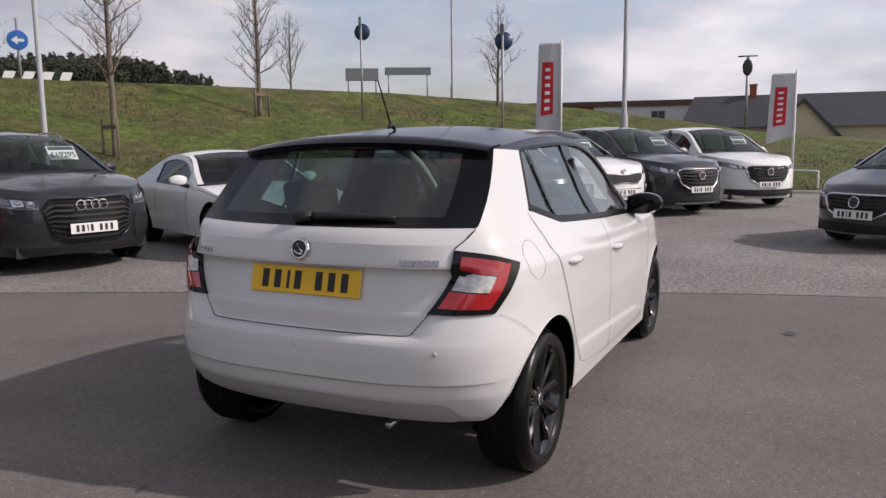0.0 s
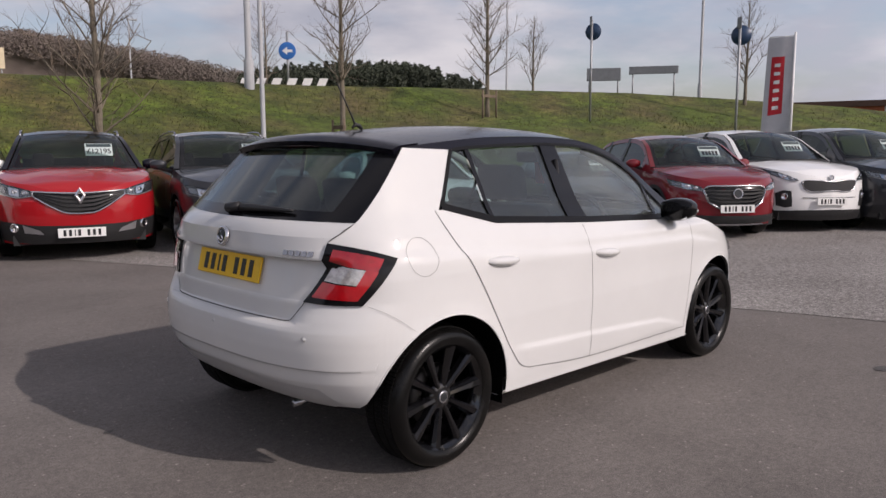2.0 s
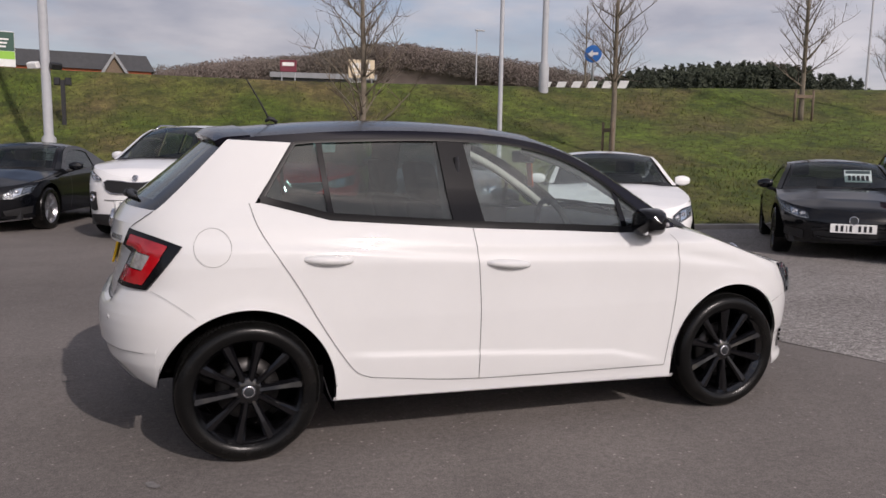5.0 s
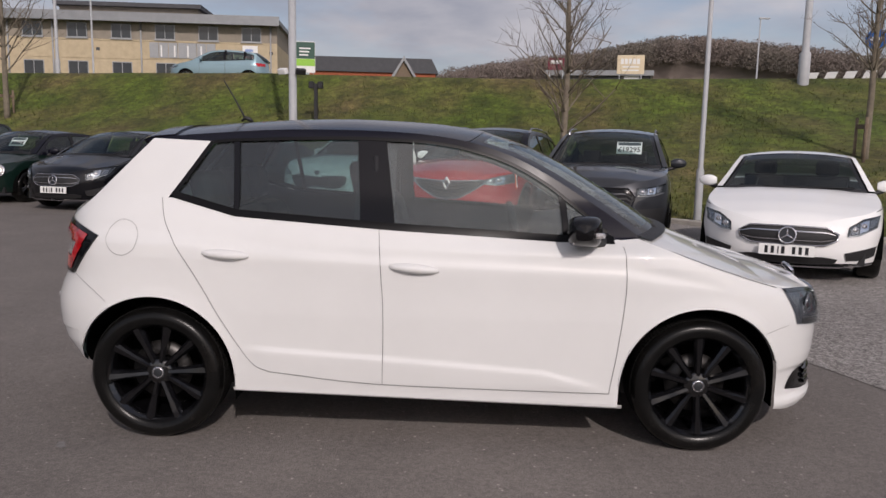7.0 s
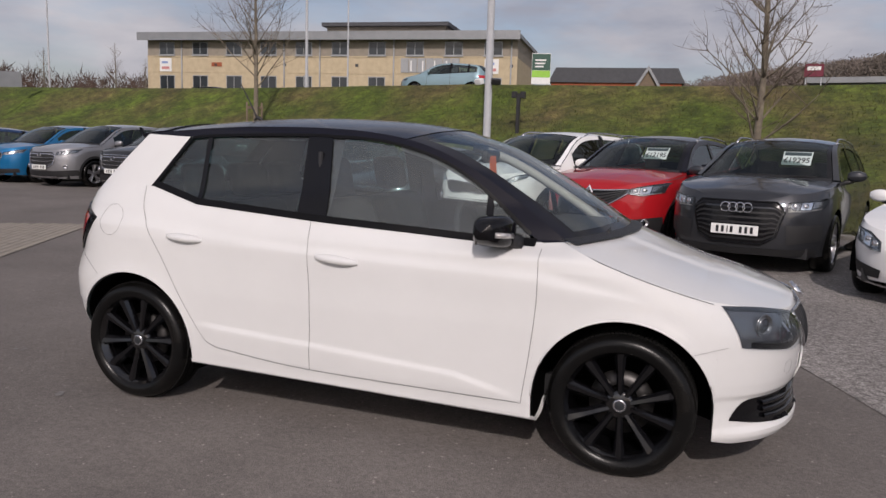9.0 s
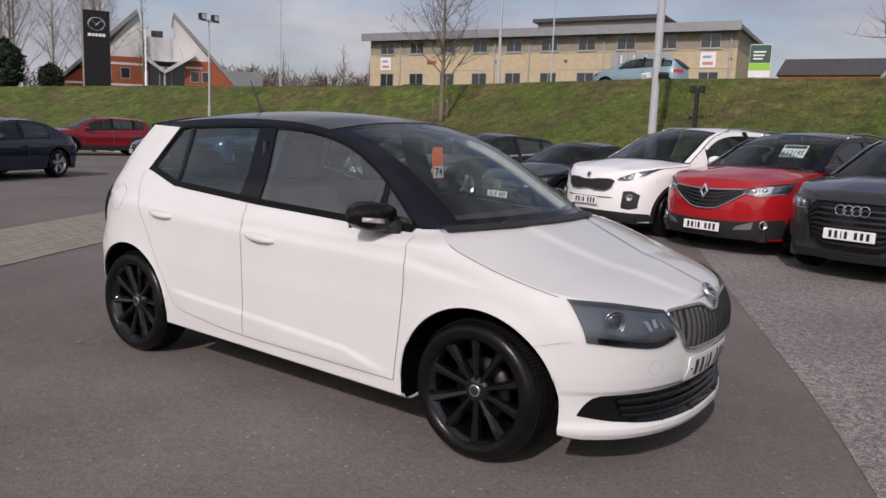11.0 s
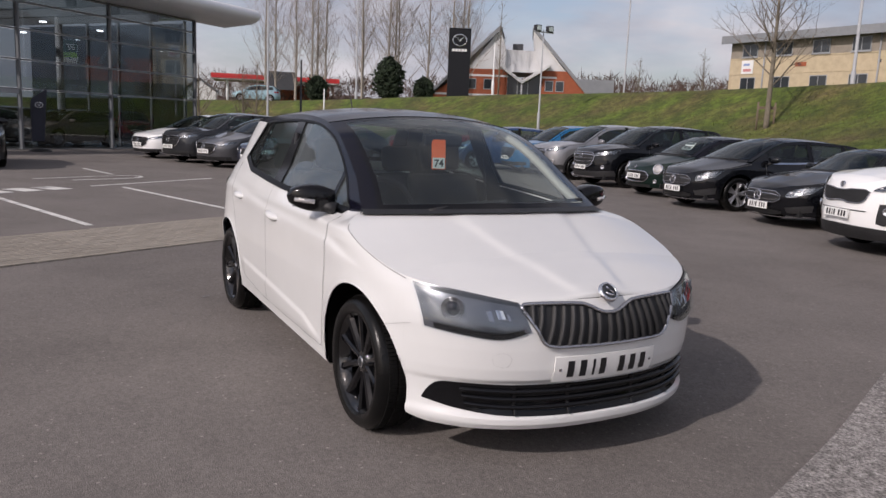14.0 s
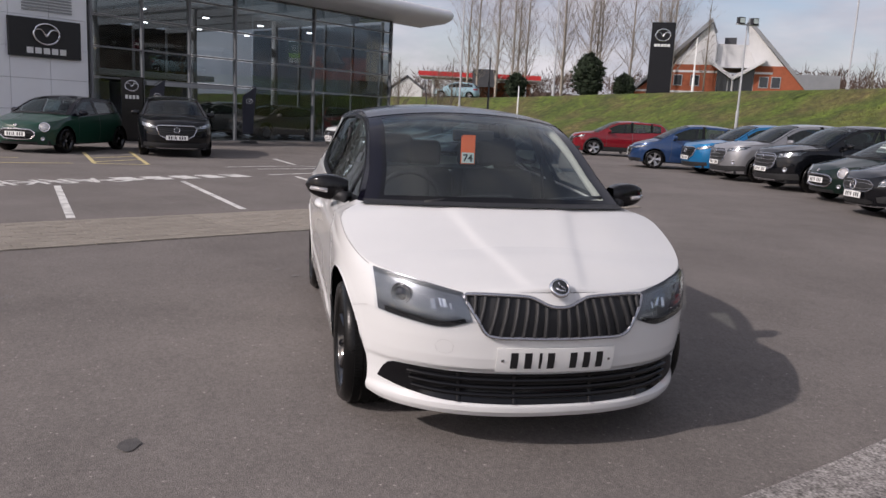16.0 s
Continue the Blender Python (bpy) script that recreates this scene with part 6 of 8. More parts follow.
mesh_object("dashboard", *grid_data([[(x, y, z) for x, z in ((1.12 - .22 * abs(y / .63) ** 2, .93), (.95, .955), (.72, .965), (.60, .94), (.57, .86), (.60, .5))] for y in np.linspace(-.63, .63, 17)], flip=False), M_INTERIOR, hatch)
for yy in (-.37, .37):
    mesh_object("front_seat", *seat_data(-.02, yy, .50, .60, .36), M_SEAT, hatch)
for yy in (-.42, 0, .42):
    mesh_object("rear_seat", *seat_data(-.78, yy, .43, .52, .38), M_SEAT, hatch)
ring = [(.42 - .10 * math.sin(w) * .4, -.37 + .185 * math.cos(w), .90 + .185 * math.sin(w) * .92) for w in np.linspace(0, 2 * math.pi, 36)]
mesh_object("steering_wheel", *join_data(tube(ring, .016, 8), tube([(.42, -.54, .90), (.45, -.37, .88), (.42, -.20, .90)], .02, 8), tube([(.62, -.37, .84), (.44, -.37, .89)], .05, 8)), M_INTERIOR, hatch)
mesh_object("parcel_shelf", *box_data(-1.58, -1.12, -.55, .55, .985, 1.0), M_INTERIOR, hatch, smooth=False)
part("rear_view_mirror", soft_box(.385, .42, -.125, .125, 1.262, 1.33, .012, 2), M_PLASTIC, hatch)
tagp = part("hanging_tag", soft_box(-.042, .042, -.085, .085, -.002, .002, .001, 1), M_ORANGE, hatch, "orange hanging tag with a white number card")
tagp.matrix_basis = facing((.43, -.035, 1.215), (1, -.12, .1))
mesh_object("number_card", *box_data(-.037, .037, -.080, -.018, .002, .004), M_CARD, tagp, smooth=False)
text_mesh("number", "74", .058, M_INK, tagp, pose(0, -.052, .0045), .0006, .0012)
for x0, y0, x1_, y1_ in ((1.06, -.42, 1.02, .06), (1.03, .12, .95, .60)):
    mesh_object("wiper", *tube(smooth_line([(x0 + .03, y0, .972), ((x0 + x1_) / 2 + .03, (y0 + y1_) / 2, 1.0), (x1_, y1_, 1.005)], 10), .010, 6), M_PLASTIC, hatch)
# parked cars: arc of bays under the bank, and the row by the showroom
P_WHITE = paint("bright_white_paint", (0.80, 0.80, 0.79))
P_RED = paint("flame_red_paint", (0.34, 0.010, 0.014))
P_SOULRED = paint("deep_red_paint", (0.17, 0.008, 0.014))
P_GREY = paint("dark_grey_metallic", (0.035, 0.037, 0.042), 0.4)
P_MIDGREY = paint("mid_grey_metallic", (0.09, 0.092, 0.10), 0.5)
P_BLACKCAR = paint("black_car_paint", (0.0035, 0.004, 0.0055))
P_NAVY = paint("navy_paint", (0.010, 0.014, 0.035))
P_DARKGREEN = paint("black_green_paint", (0.004, 0.013, 0.010))
P_PALEBLUE = paint("pale_blue_metallic", (0.20, 0.30, 0.34), 0.3)
P_GREEN = paint("racing_green_paint", (0.010, 0.045, 0.028))
P_SILVER = paint("silver_paint", (0.28, 0.28, 0.29), 0.6)
P_BLUE = paint("bright_blue_paint", (0.01, 0.14, 0.32), 0.3)
P_DEEPBLUE = paint("deep_blue_paint", (0.02, 0.05, 0.13), 0.3)

parked_car("parked_suv", "suv", (-1.98, 7.1), -113, 4.48, 1.855, 1.635, 2.67, .91, P_WHITE, "white compact sports utility car with black grille and lower trim", cladding=True, grille="tiger", rim=M_SILVER, R=.345, plate_z=.50, rails=True, lamp_h=(.56, .66))
parked_car("parked_crossover", "crossover", (-.05, 6.42), -108, 4.45, 1.836, 1.60, 2.646, .94, P_RED, "bright red crossover car with black roof", roof=M_BLACK, cladding=True, grille="vee", rails=True, rim=M_RIM, R=.345, plate_z=.35, card=("£12195", -.42))
parked_car("parked_suv", "crossover", (1.78, 5.36), -106, 4.39, 1.83, 1.59, 2.60, .91, P_GREY, "dark grey sports utility car with a price card", grille="rings", rim=M_SILVER, R=.345, plate_z=.50, card=("£19295", -.42), rails=True)
parked_car("parked_roadster", "roadster", (3.45, 3.6), -114, 4.13, 1.81, 1.30, 2.43, .86, P_WHITE, "white two-seat coupe with star-badged grille", grille="star", rim=M_RIM, R=.325, plate_z=.34)
parked_car("parked_roadster", "roadster", (6.45, 3.2), -128, 3.92, 1.735, 1.23, 2.31, .75, P_BLACKCAR, "black two-seat roadster with a sale card", grille="low", rim=M_RIM, R=.31, plate_z=.42, card=("", -.35))
parked_car("parked_crossover", "crossover", (7.3, 1.7), -127, 4.28, 1.765, 1.535, 2.57, .88, P_SOULRED, "deep red crossover car with bright grille", grille="wing", grille_mat=M_SATIN, rim=M_RIM, R=.335, plate_z=.46, cladding=True, card=("", -.35))
parked_car("parked_suv", "suv", (9.2, 1.05), -124, 4.48, 1.855, 1.635, 2.67, .91, P_WHITE, "white sports utility car with black lower trim", cladding=True, grille="tiger", rim=M_SILVER, R=.345, plate_z=.50, card=("", -.35))
parked_car("parked_suv", "suv", (10.4, -.08), -128, 4.55, 1.84, 1.675, 2.70, .95, P_GREY, "dark grey sports utility car with chrome grille frame", grille="wing", rim=M_SILVER, R=.35, plate_z=.5, cladding=True, card=("", -.35))
parked_car("parked_suv", "suv", (12.4, -1.15), -140, 4.55, 1.84, 1.675, 2.70, .95, P_WHITE, "white sports utility car with chrome grille frame", grille="wing", rim=M_SILVER, R=.35, plate_z=.5, cladding=True, card=("", -.35))
parked_car("parked_roadster", "roadster", (-4.35, 8.45), -106, 4.13, 1.81, 1.30, 2.43, .86, P_BLACKCAR, "black two-seat coupe with bright grille", grille="star", rim=M_SILVER, R=.325, plate_z=.34)
parked_car("parked_hatchback", "hatch", (-6.97, 9.12), -101, 4.42, 1.80, 1.44, 2.73, .87, P_BLACKCAR, "black executive hatchback with chrome window trim", grille="star", rim=M_SILVER, R=.33, plate_z=.38, trim=M_CHROME)
parked_car("parked_hatchback", "hatch", (-9.3, 10.2), -99, 3.98, 1.73, 1.42, 2.57, .75, P_DARKGREEN, "very dark green small five-door hatchback with black roof", roof=M_BLACK, grille="round", rim=M_RIM, R=.31, plate_z=.46, card=("", -.35))
parked_car("parked_suv", "suv", (-12.0, 10.75), -96, 4.48, 1.85, 1.65, 2.67, .91, P_BLACKCAR, "black sports utility car with hexagonal grille", grille="hex", rim=M_RIM, R=.35, plate_z=.5)
parked_car("parked_suv", "suv", (-14.7, 11.15), -97, 4.6, 1.82, 1.65, 2.63, .93, P_SILVER, "silver sports utility car with black cladding", grille="hex", rim=M_SILVER, R=.345, plate_z=.5, cladding=True)
parked_car("parked_suv", "suv", (-16.9, 11.5), -97, 4.39, 1.83, 1.59, 2.60, .91, P_BLUE, "bright blue sports utility car", grille="wing", rim=M_SILVER, R=.345, plate_z=.5)
parked_car("parked_hatchback", "hatch", (-19.6, 10.9), -112, 4.0, 1.70, 1.5, 2.57, .80, P_DEEPBLUE, "deep blue small hatchback beside the grass", grille="wing", rim=M_SILVER, R=.31, plate_z=.46)
parked_car("parked_crossover", "suv", (-27.6, 12.0), -105, 4.4, 1.795, 1.54, 2.655, .93, P_SOULRED, "deep red crossover car by the grass", grille="wing", rim=M_SILVER, R=.34, plate_z=.5, cladding=True)
parked_car("parked_saloon", "saloon", (-14.63, 2.58), -66, 4.64, 1.825, 1.38, 2.81, .80, P_NAVY, "navy blue four-door coupe parked on asphalt", group="cars by the showroom", grille="kidney", rim=M_SILVER, R=.335, plate_z=.45)
parked_car("parked_hatchback", "hatch", (-17.7, 2.1), -68, 4.46, 1.795, 1.435, 2.725, .92, P_MIDGREY, "mid grey hatchback with black grille", group="cars by the showroom", grille="wing", rim=M_SILVER, R=.33, plate_z=.45)
parked_car("parked_crossover", "suv", (-19.9, 1.5), -68, 4.4, 1.795, 1.54, 2.655, .93, P_GREY, "dark grey crossover car with black cladding", group="cars by the showroom", grille="wing", rim=M_SILVER, R=.34, plate_z=.48, cladding=True)
parked_car("parked_saloon", "saloon", (-22.2, .9), -68, 4.87, 1.84, 1.45, 2.83, .95, P_WHITE, "white saloon car outside the showroom", group="cars by the showroom", grille="wing", grille_mat=M_CHROME, rim=M_SILVER, R=.335, plate_z=.45)
parked_car("parked_crossover", "suv", (-15.7, -3.4), 9, 4.4, 1.795, 1.54, 2.655, .93, P_BLACKCAR, "black crossover car with chrome grille frame outside the showroom", group="cars by the showroom", grille="wing", rim=M_SILVER, R=.345, plate_z=.5, cladding=True)
parked_car("parked_hatchback", "hatch", (-15.5, -7.06), -19, 3.85, 1.73, 1.42, 2.50, .76, P_GREEN, "green three-door small hatchback with black roof", group="cars by the showroom", roof=M_BLACK, grille="round", rim=M_RIM, R=.31, plate_z=.46)
parked_car("parked_hatchback", "hatch", (6.55, -2.35), 142, 4.06, 1.695, 1.495, 2.57, .82, P_GREY, "dark grey small hatchback on pale asphalt", grille="wing", rim=M_SILVER, R=.31, plate_z=.45)

# markings on the asphalt
def quad_line(name, a, b, width, mat, label, z=0.006, category="road marking"):
    a, b = Vector((*a, 0)), Vector((*b, 0))
    n = (b - a).normalized().cross(Vector((0, 0, 1))) * width / 2
    bm = bmesh.new()
    bm.faces.new([bm.verts.new((p.x, p.y, z)) for p in (a + n, a - n, b - n, b + n)])
    bm.normal_update()
    if bm.faces[:][0].normal.z < 0:
        bmesh.ops.reverse_faces(bm, faces=bm.faces[:])
    ob = part(name, bm, mat, None, label)
    return tagged(ob, label, category, kind="structure")


for a, b in (((-9.6, -2.66), (-5.9, -1.5)), ((-8.3, -4.42), (-4.77, -3.42)), ((-11.3, -.6), (-7.2, .6)), ((-6.6, -6.1), (-3.5, -5.2)), ((-16.6, -1.0), (-14.6, -.5)), ((-11.5, -1.15), (-13.6, 1.5)), ((-10.2, -2.9), (-6.9, -7.2))):
    quad_line("bay_line", a, b, .10, M_LINE, "worn white parking bay line")
for a, b in (((-13.0, -4.8), (-16.6, -5.8)), ((-13.16, -3.74), (-17.4, -4.8)), ((-13.0, -4.8), (-13.16, -3.74)), ((-13.5, -4.9), (-14.6, -4.1)), ((-14.6, -5.2), (-15.7, -4.4)), ((-12.9, -5.2), (-11.6, -9.0)), ((-14.0, -6.6), (-12.6, -9.5))):
    quad_line("hatch_line", a, b, .09, M_LINE_Y, "worn yellow hatching line")
loop_pts = smooth_line([(-13.2, -2.1), (-13.9, -1.0), (-14.25, -.3), (-14.1, .05), (-13.6, -.1), (-13.1, -1.0), (-12.9, -1.4)], 14)
for p, q in zip(loop_pts, loop_pts[1:]):
    quad_line("painted_arrow", tuple(p), tuple(q), .09, M_LINE, "worn white painted arrow loop")
reading = math.atan2(-.804, .594)
lot = thing("painted_lettering", pose(-8.75, -4.95, .005, 0, 0, math.degrees(reading)), "worn white lettering painted on the asphalt", "road marking", kind="structure")
ob = text_mesh("lettering", "PARKING", 1.05, M_LINE, lot, pose(0, 0, 0), .0008, .004, width=3.1)
for i in range(5):
    mesh_object("name_bar", *box_data(-4.1 + i * .56, -3.72 + i * .56, -.3, .3, 0, .0015), M_LINE, lot, smooth=False)
M_STAIN = material("oil_stain", (0.075, 0.07, 0.067), 0.75, 0, 0.3, 20, 0.2, 150)
for cx, cy, r in ((1.68, -1.74, .07), (-.2, -3.4, .03), (-2.1, .6, .025)):
    pts = [(cx + r * (1 + .35 * noise.noise(Vector((cx + math.cos(a) * 1.3, cy + math.sin(a) * 1.3, 0)))) * math.cos(a), cy + .6 * r * (1 + .4 * noise.noise(Vector((cy + math.cos(a) * 1.7, math.sin(a) * 1.7, 3)))) * math.sin(a)) for a in np.linspace(0, 2 * math.pi, 26, endpoint=False)]
    sheet("oil_stain", pts, .005, M_STAIN, "dark irregular oil stain on the asphalt", "stain")
M_SCUFF = material("pale_scuff", (0.17, 0.163, 0.158), 0.9, 0, 0.3, 30, 0.2, 150)
for cx, cy, r, k in ((-.9, -2.95, .09, .05), (2.6, -2.2, .10, .06), (1.3, -2.6, .12, .04), (-2.5, -.4, .05, .2), (-1.6, -.95, .05, .3), (-1.9, -1.1, .04, .3)):
    for j in range(5):
        c = (cx + random.uniform(-r, r) * .6, cy + random.uniform(-r, r) * .4)
        pts = [(c[0] + r * .35 * (1 + .5 * noise.noise(Vector((c[0] * 3 + math.cos(a), c[1] * 3 + math.sin(a), j)))) * math.cos(a), c[1] + r * k * (1 + .5 * noise.noise(Vector((math.cos(a) * 2, c[1] + math.sin(a) * 2, j)))) * math.sin(a)) for a in np.linspace(0, 2 * math.pi, 14, endpoint=False)]
        sheet("scuff_mark", pts, .0045 + j * .0002, M_SCUFF, "pale scuff mark on the asphalt", "stain")

# slim posts, lamp columns, signs
def column(name, x, y, z0, z1, r0, r1, mat, label, category="post", group=""):
    ob = thing(name, pose(x, y, z0), label, category, group)
    h = z1 - z0
    zs = [0, .02, 1.0, 1.05, h]
    rs = [r0 * 1.5, r0 * 1.5, r0 * 1.5, r0, r1] if h > 3 else [r0, r0, r0, r0, r1]
    mesh_object("shaft", *tube([(0, 0, q) for q in zs], rs, 12), mat, ob)
    return ob


def land_z(x, y):
    th, r = math.degrees(math.atan2(y, x)), math.hypot(x, y)
    if th < -60:
        th += 360
    rb, rc, zc = (np.interp(th, BANK[:, 0], BANK[:, k]) for k in (1, 2, 3))
    f = (r - rb) / (rc - rb)
    if f <= 0:
        return 0.0
    return bank(th, f)[2] if f <= 1 else float(zc + min((r - rc) * .004, 1.2))


M_POLE = material("pale_grey_pole", (.34, .35, .36), .6, 0, .08, 5)
M_WPOLE = material("white_pole", (.7, .7, .69), .45, 0, .06, 5)
for x, y, h, r, m_, lb in ((4.3, 9.3, 9.0, .045, M_POLE, "slim grey lighting pole on the grass bank"), (-28.5, 20.8, 5.0, .05, M_POLE, "grey floodlight pole by the car park"), (-40, 25, 3.4, .055, M_WPOLE, "white flag pole on the bank"),
                           (-49.7, 16.7, 2.6, .06, M_WPOLE, "white post beyond the cars"), (-17.2, 29.1, 14, .07, M_POLE, "tall grey lamp column on the crest"), (-27.0, 53.0, 18, .07, M_POLE, "tall grey lamp column by the offices"),
                           (-45, 40.5, 16, .07, M_POLE, "tall grey lamp column on the plateau"), (32.2, 14.8, 16, .07, M_POLE, "tall grey lamp column on the road"), (38.6, 32.4, 8.0, .08, M_POLE, "grey street lamp column on the road"),
                           (27.0, 4.9, 14, .10, M_POLE, "tall grey street lamp column on the bank"), (10.5, 19.9, 14, .11, M_POLE, "thick tapering grey lamp column on the crest"), (-31.1, 9.1, 4.2, .06, M_DARKSTEEL, "dark lamp post beyond the cars"),
                           (-38.0, 9.4, 14, .06, M_POLE, "tall grey lamp column by the showroom"), (24.0, 60.0, 8, .08, M_POLE, "street lamp column on the far road"), (-62, 24, 16, .09, M_POLE, "tall grey lamp column by the poplars")):
    z0 = land_z(x, y)
    c = column("lamp_column" if h > 4.5 else "post", x, y, z0 - .1, z0 + h, r, r * .6, m_, lb, "lamp post" if h > 4.5 else "post")
    if lb.startswith("grey floodlight"):
        for sd in (-1, 1):
            mesh_object("floodlight", *box_data(-.12, .12, sd * .36 - .15, sd * .36 + .15, h + .02, h + .32), M_DARKSTEEL, c, smooth=False)
            mesh_object("lamp_glass", *box_data(.125, .14, sd * .36 - .12, sd * .36 + .12, h + .06, h + .28), M_CARD, c, smooth=False)
        mesh_object("cross_arm", *tube([(0, -.6, h), (0, .6, h)], .03, 8), m_, c)
    if lb.startswith("grey street lamp") or lb.startswith("street"):
        mesh_object("lantern", *box_data(-.1, .7, -.12, .12, h - .05, h + .06), M_POLE, c, smooth=False)
big = column("camera_column", -4.05, 15.1, land_z(-4.05, 15.1) - .1, 11.0, .10, .085, M_POLE, "thick grey column carrying two white cameras", "lamp post")
for sd in (-1, 1):
    cm = part("security_camera", soft_box(-.12, .12, -.07, .07, -.07, .07, .02, 2), M_WPOLE if sd < 0 else M_DARKSTEEL, big, "white security camera on a bracket")
    cm.matrix_basis = pose(sd * .22, -.1, 2.55, 20, 0, sd * 30)
mesh_object("bracket", *tube([(-.25, -.03, 2.5), (.25, -.03, 2.5)], .02, 6), M_POLE, big)
for x, y, h in ((-4.12, 18.55, 1.15), (-29.5, 15.4, .95)):
    z0 = land_z(x, y)
    ps = thing("bollard_post", pose(x, y, z0 - .1), "short black post with a twin head", "post", "black posts")
    mesh_object("shaft", *box_data(-.05, .05, -.05, .05, 0, h + .1), M_DARKSTEEL, ps, smooth=False)
    for sd in (-1, 1):
        part("head", soft_box(sd * .13 - .075, sd * .13 + .075, -.07, .07, h - .04, h + .16, .015, 1), M_DARKSTEEL, ps)

M_SIGNBLUE = material("blue_sign_face", (.02, .13, .42), .4, 0, .06, 6)
M_SIGNDARK = material("dark_blue_sign", (.02, .05, .11), .4, 0, .1, 6)
M_SIGNBACK = material("grey_sign_back", (.22, .23, .24), .5, .4, .1, 6)
M_CREAM = material("cream_board", (.62, .52, .36), .7, 0, .08, 3)


def round_sign(x, y, zs, r, face, heading, label, arrow=True):
    z0 = land_z(x, y)
    t = thing("road_sign", pose(x, y, z0 - .1, 0, 0, heading), label, "road sign")
    mesh_object("post", *tube([(0, 0, 0), (0, 0, zs - z0 + r + .5)], .05, 10), M_STEEL, t)
    d = mesh_object("disc", *lathe_y([(0, -.03), (r * .93, -.03), (r, -.025), (r, -.01), (0, -.01)], 32), face, t)
    d.location = (0, -.04, zs - z0 + .1)
    if arrow:
        a = mesh_object("arrow", *join_data(box_data(-.1, r * .6, -.036, -.033, -.05, .05), ([(-.3 * r - .1, -.034, 0), (0, -.034, .45 * r), (.0, -.034, -.45 * r), (-.3 * r - .1, -.032, 0), (0, -.032, .45 * r), (0, -.032, -.45 * r)], [(0, 1, 2), (5, 4, 3)])), M_WPOLE, d, "white arrow", False)
    return t


round_sign(14.4, 23.4, 5.1, .34, M_SIGNBLUE, -40, "round blue arrow sign on a grey post")
for x, y, zt, hd_ in ((19.8, 12.7, 5.3, 55), (19.4, 7.2, 4.6, 62)):
    z0 = land_z(x, y)
    t = thing("road_sign", pose(x, y, z0 - .1, 0, 0, hd_), "blue road sign seen edge-on on a tall post", "road sign", "edge-on signs")
    mesh_object("post", *tube([(0, 0, 0), (0, 0, zt - z0 + .5)], .04, 10), M_STEEL, t)
    d = mesh_object("disc", *lathe_y([(0, -.03), (.27, -.03), (.29, -.02), (.29, -.005), (0, -.005)], 28), M_SIGNDARK, t)
    d.matrix_basis = pose(0, -.05, zt - z0 + .1, 0, 0, 48)
    part("panel", soft_box(-.10, .10, .02, .05, zt - z0 + .28, zt - z0 + .62, .02, 1), M_SIGNBACK, t)
for a, b, za, zb_, lb, mt in (((29.5, 19.5), (30.4, 18.1), 4.64, 5.17, "grey back of a direction sign", M_SIGNBACK), ((32.3, 18.8), (33.5, 16.65), 5.1, 5.4, "long low sign board on two posts", M_SIGNBACK)):
    z0 = land_z(*a)
    L_ = math.dist(a, b)
    t = thing("sign_board", pose((a[0] + b[0]) / 2, (a[1] + b[1]) / 2, z0 - .1, 0, 0, math.degrees(math.atan2(b[1] - a[1], b[0] - a[0]))), lb, "road sign")
    part("panel", soft_box(-L_ / 2, L_ / 2, -.03, .03, za - z0, zb_ - z0 + .1, .02, 1), mt, t)
    for sx_ in (-.42, .42):
        mesh_object("post", *tube([(sx_ * L_, .05, 0), (sx_ * L_, .05, zb_ - z0)], .04, 8), M_STEEL, t)
for i in range(6):
    f = i / 5
    x, y = 11.85 + (14.25 - 11.85) * f, 22.53 + (21.02 - 22.53) * f
    z0 = land_z(x, y)
    t = thing("chevron_board", pose(x, y, z0 - .05, 0, 0, -32), "slanted white and black chevron board on the crest", "road sign", "chevron boards")
    v = [(-.22, 0, 0), (.10, 0, 0), (.28, 0, .42), (-.04, 0, .42)]
    mesh_object("board", [(*p[:1], -.02, p[2]) for p in v] + [(*p[:1], .02, p[2]) for p in v], [(0, 1, 2, 3), (7, 6, 5, 4), (0, 4, 5, 1), (1, 5, 6, 2), (2, 6, 7, 3), (3, 7, 4, 0)], M_WPOLE, t, smooth=False)
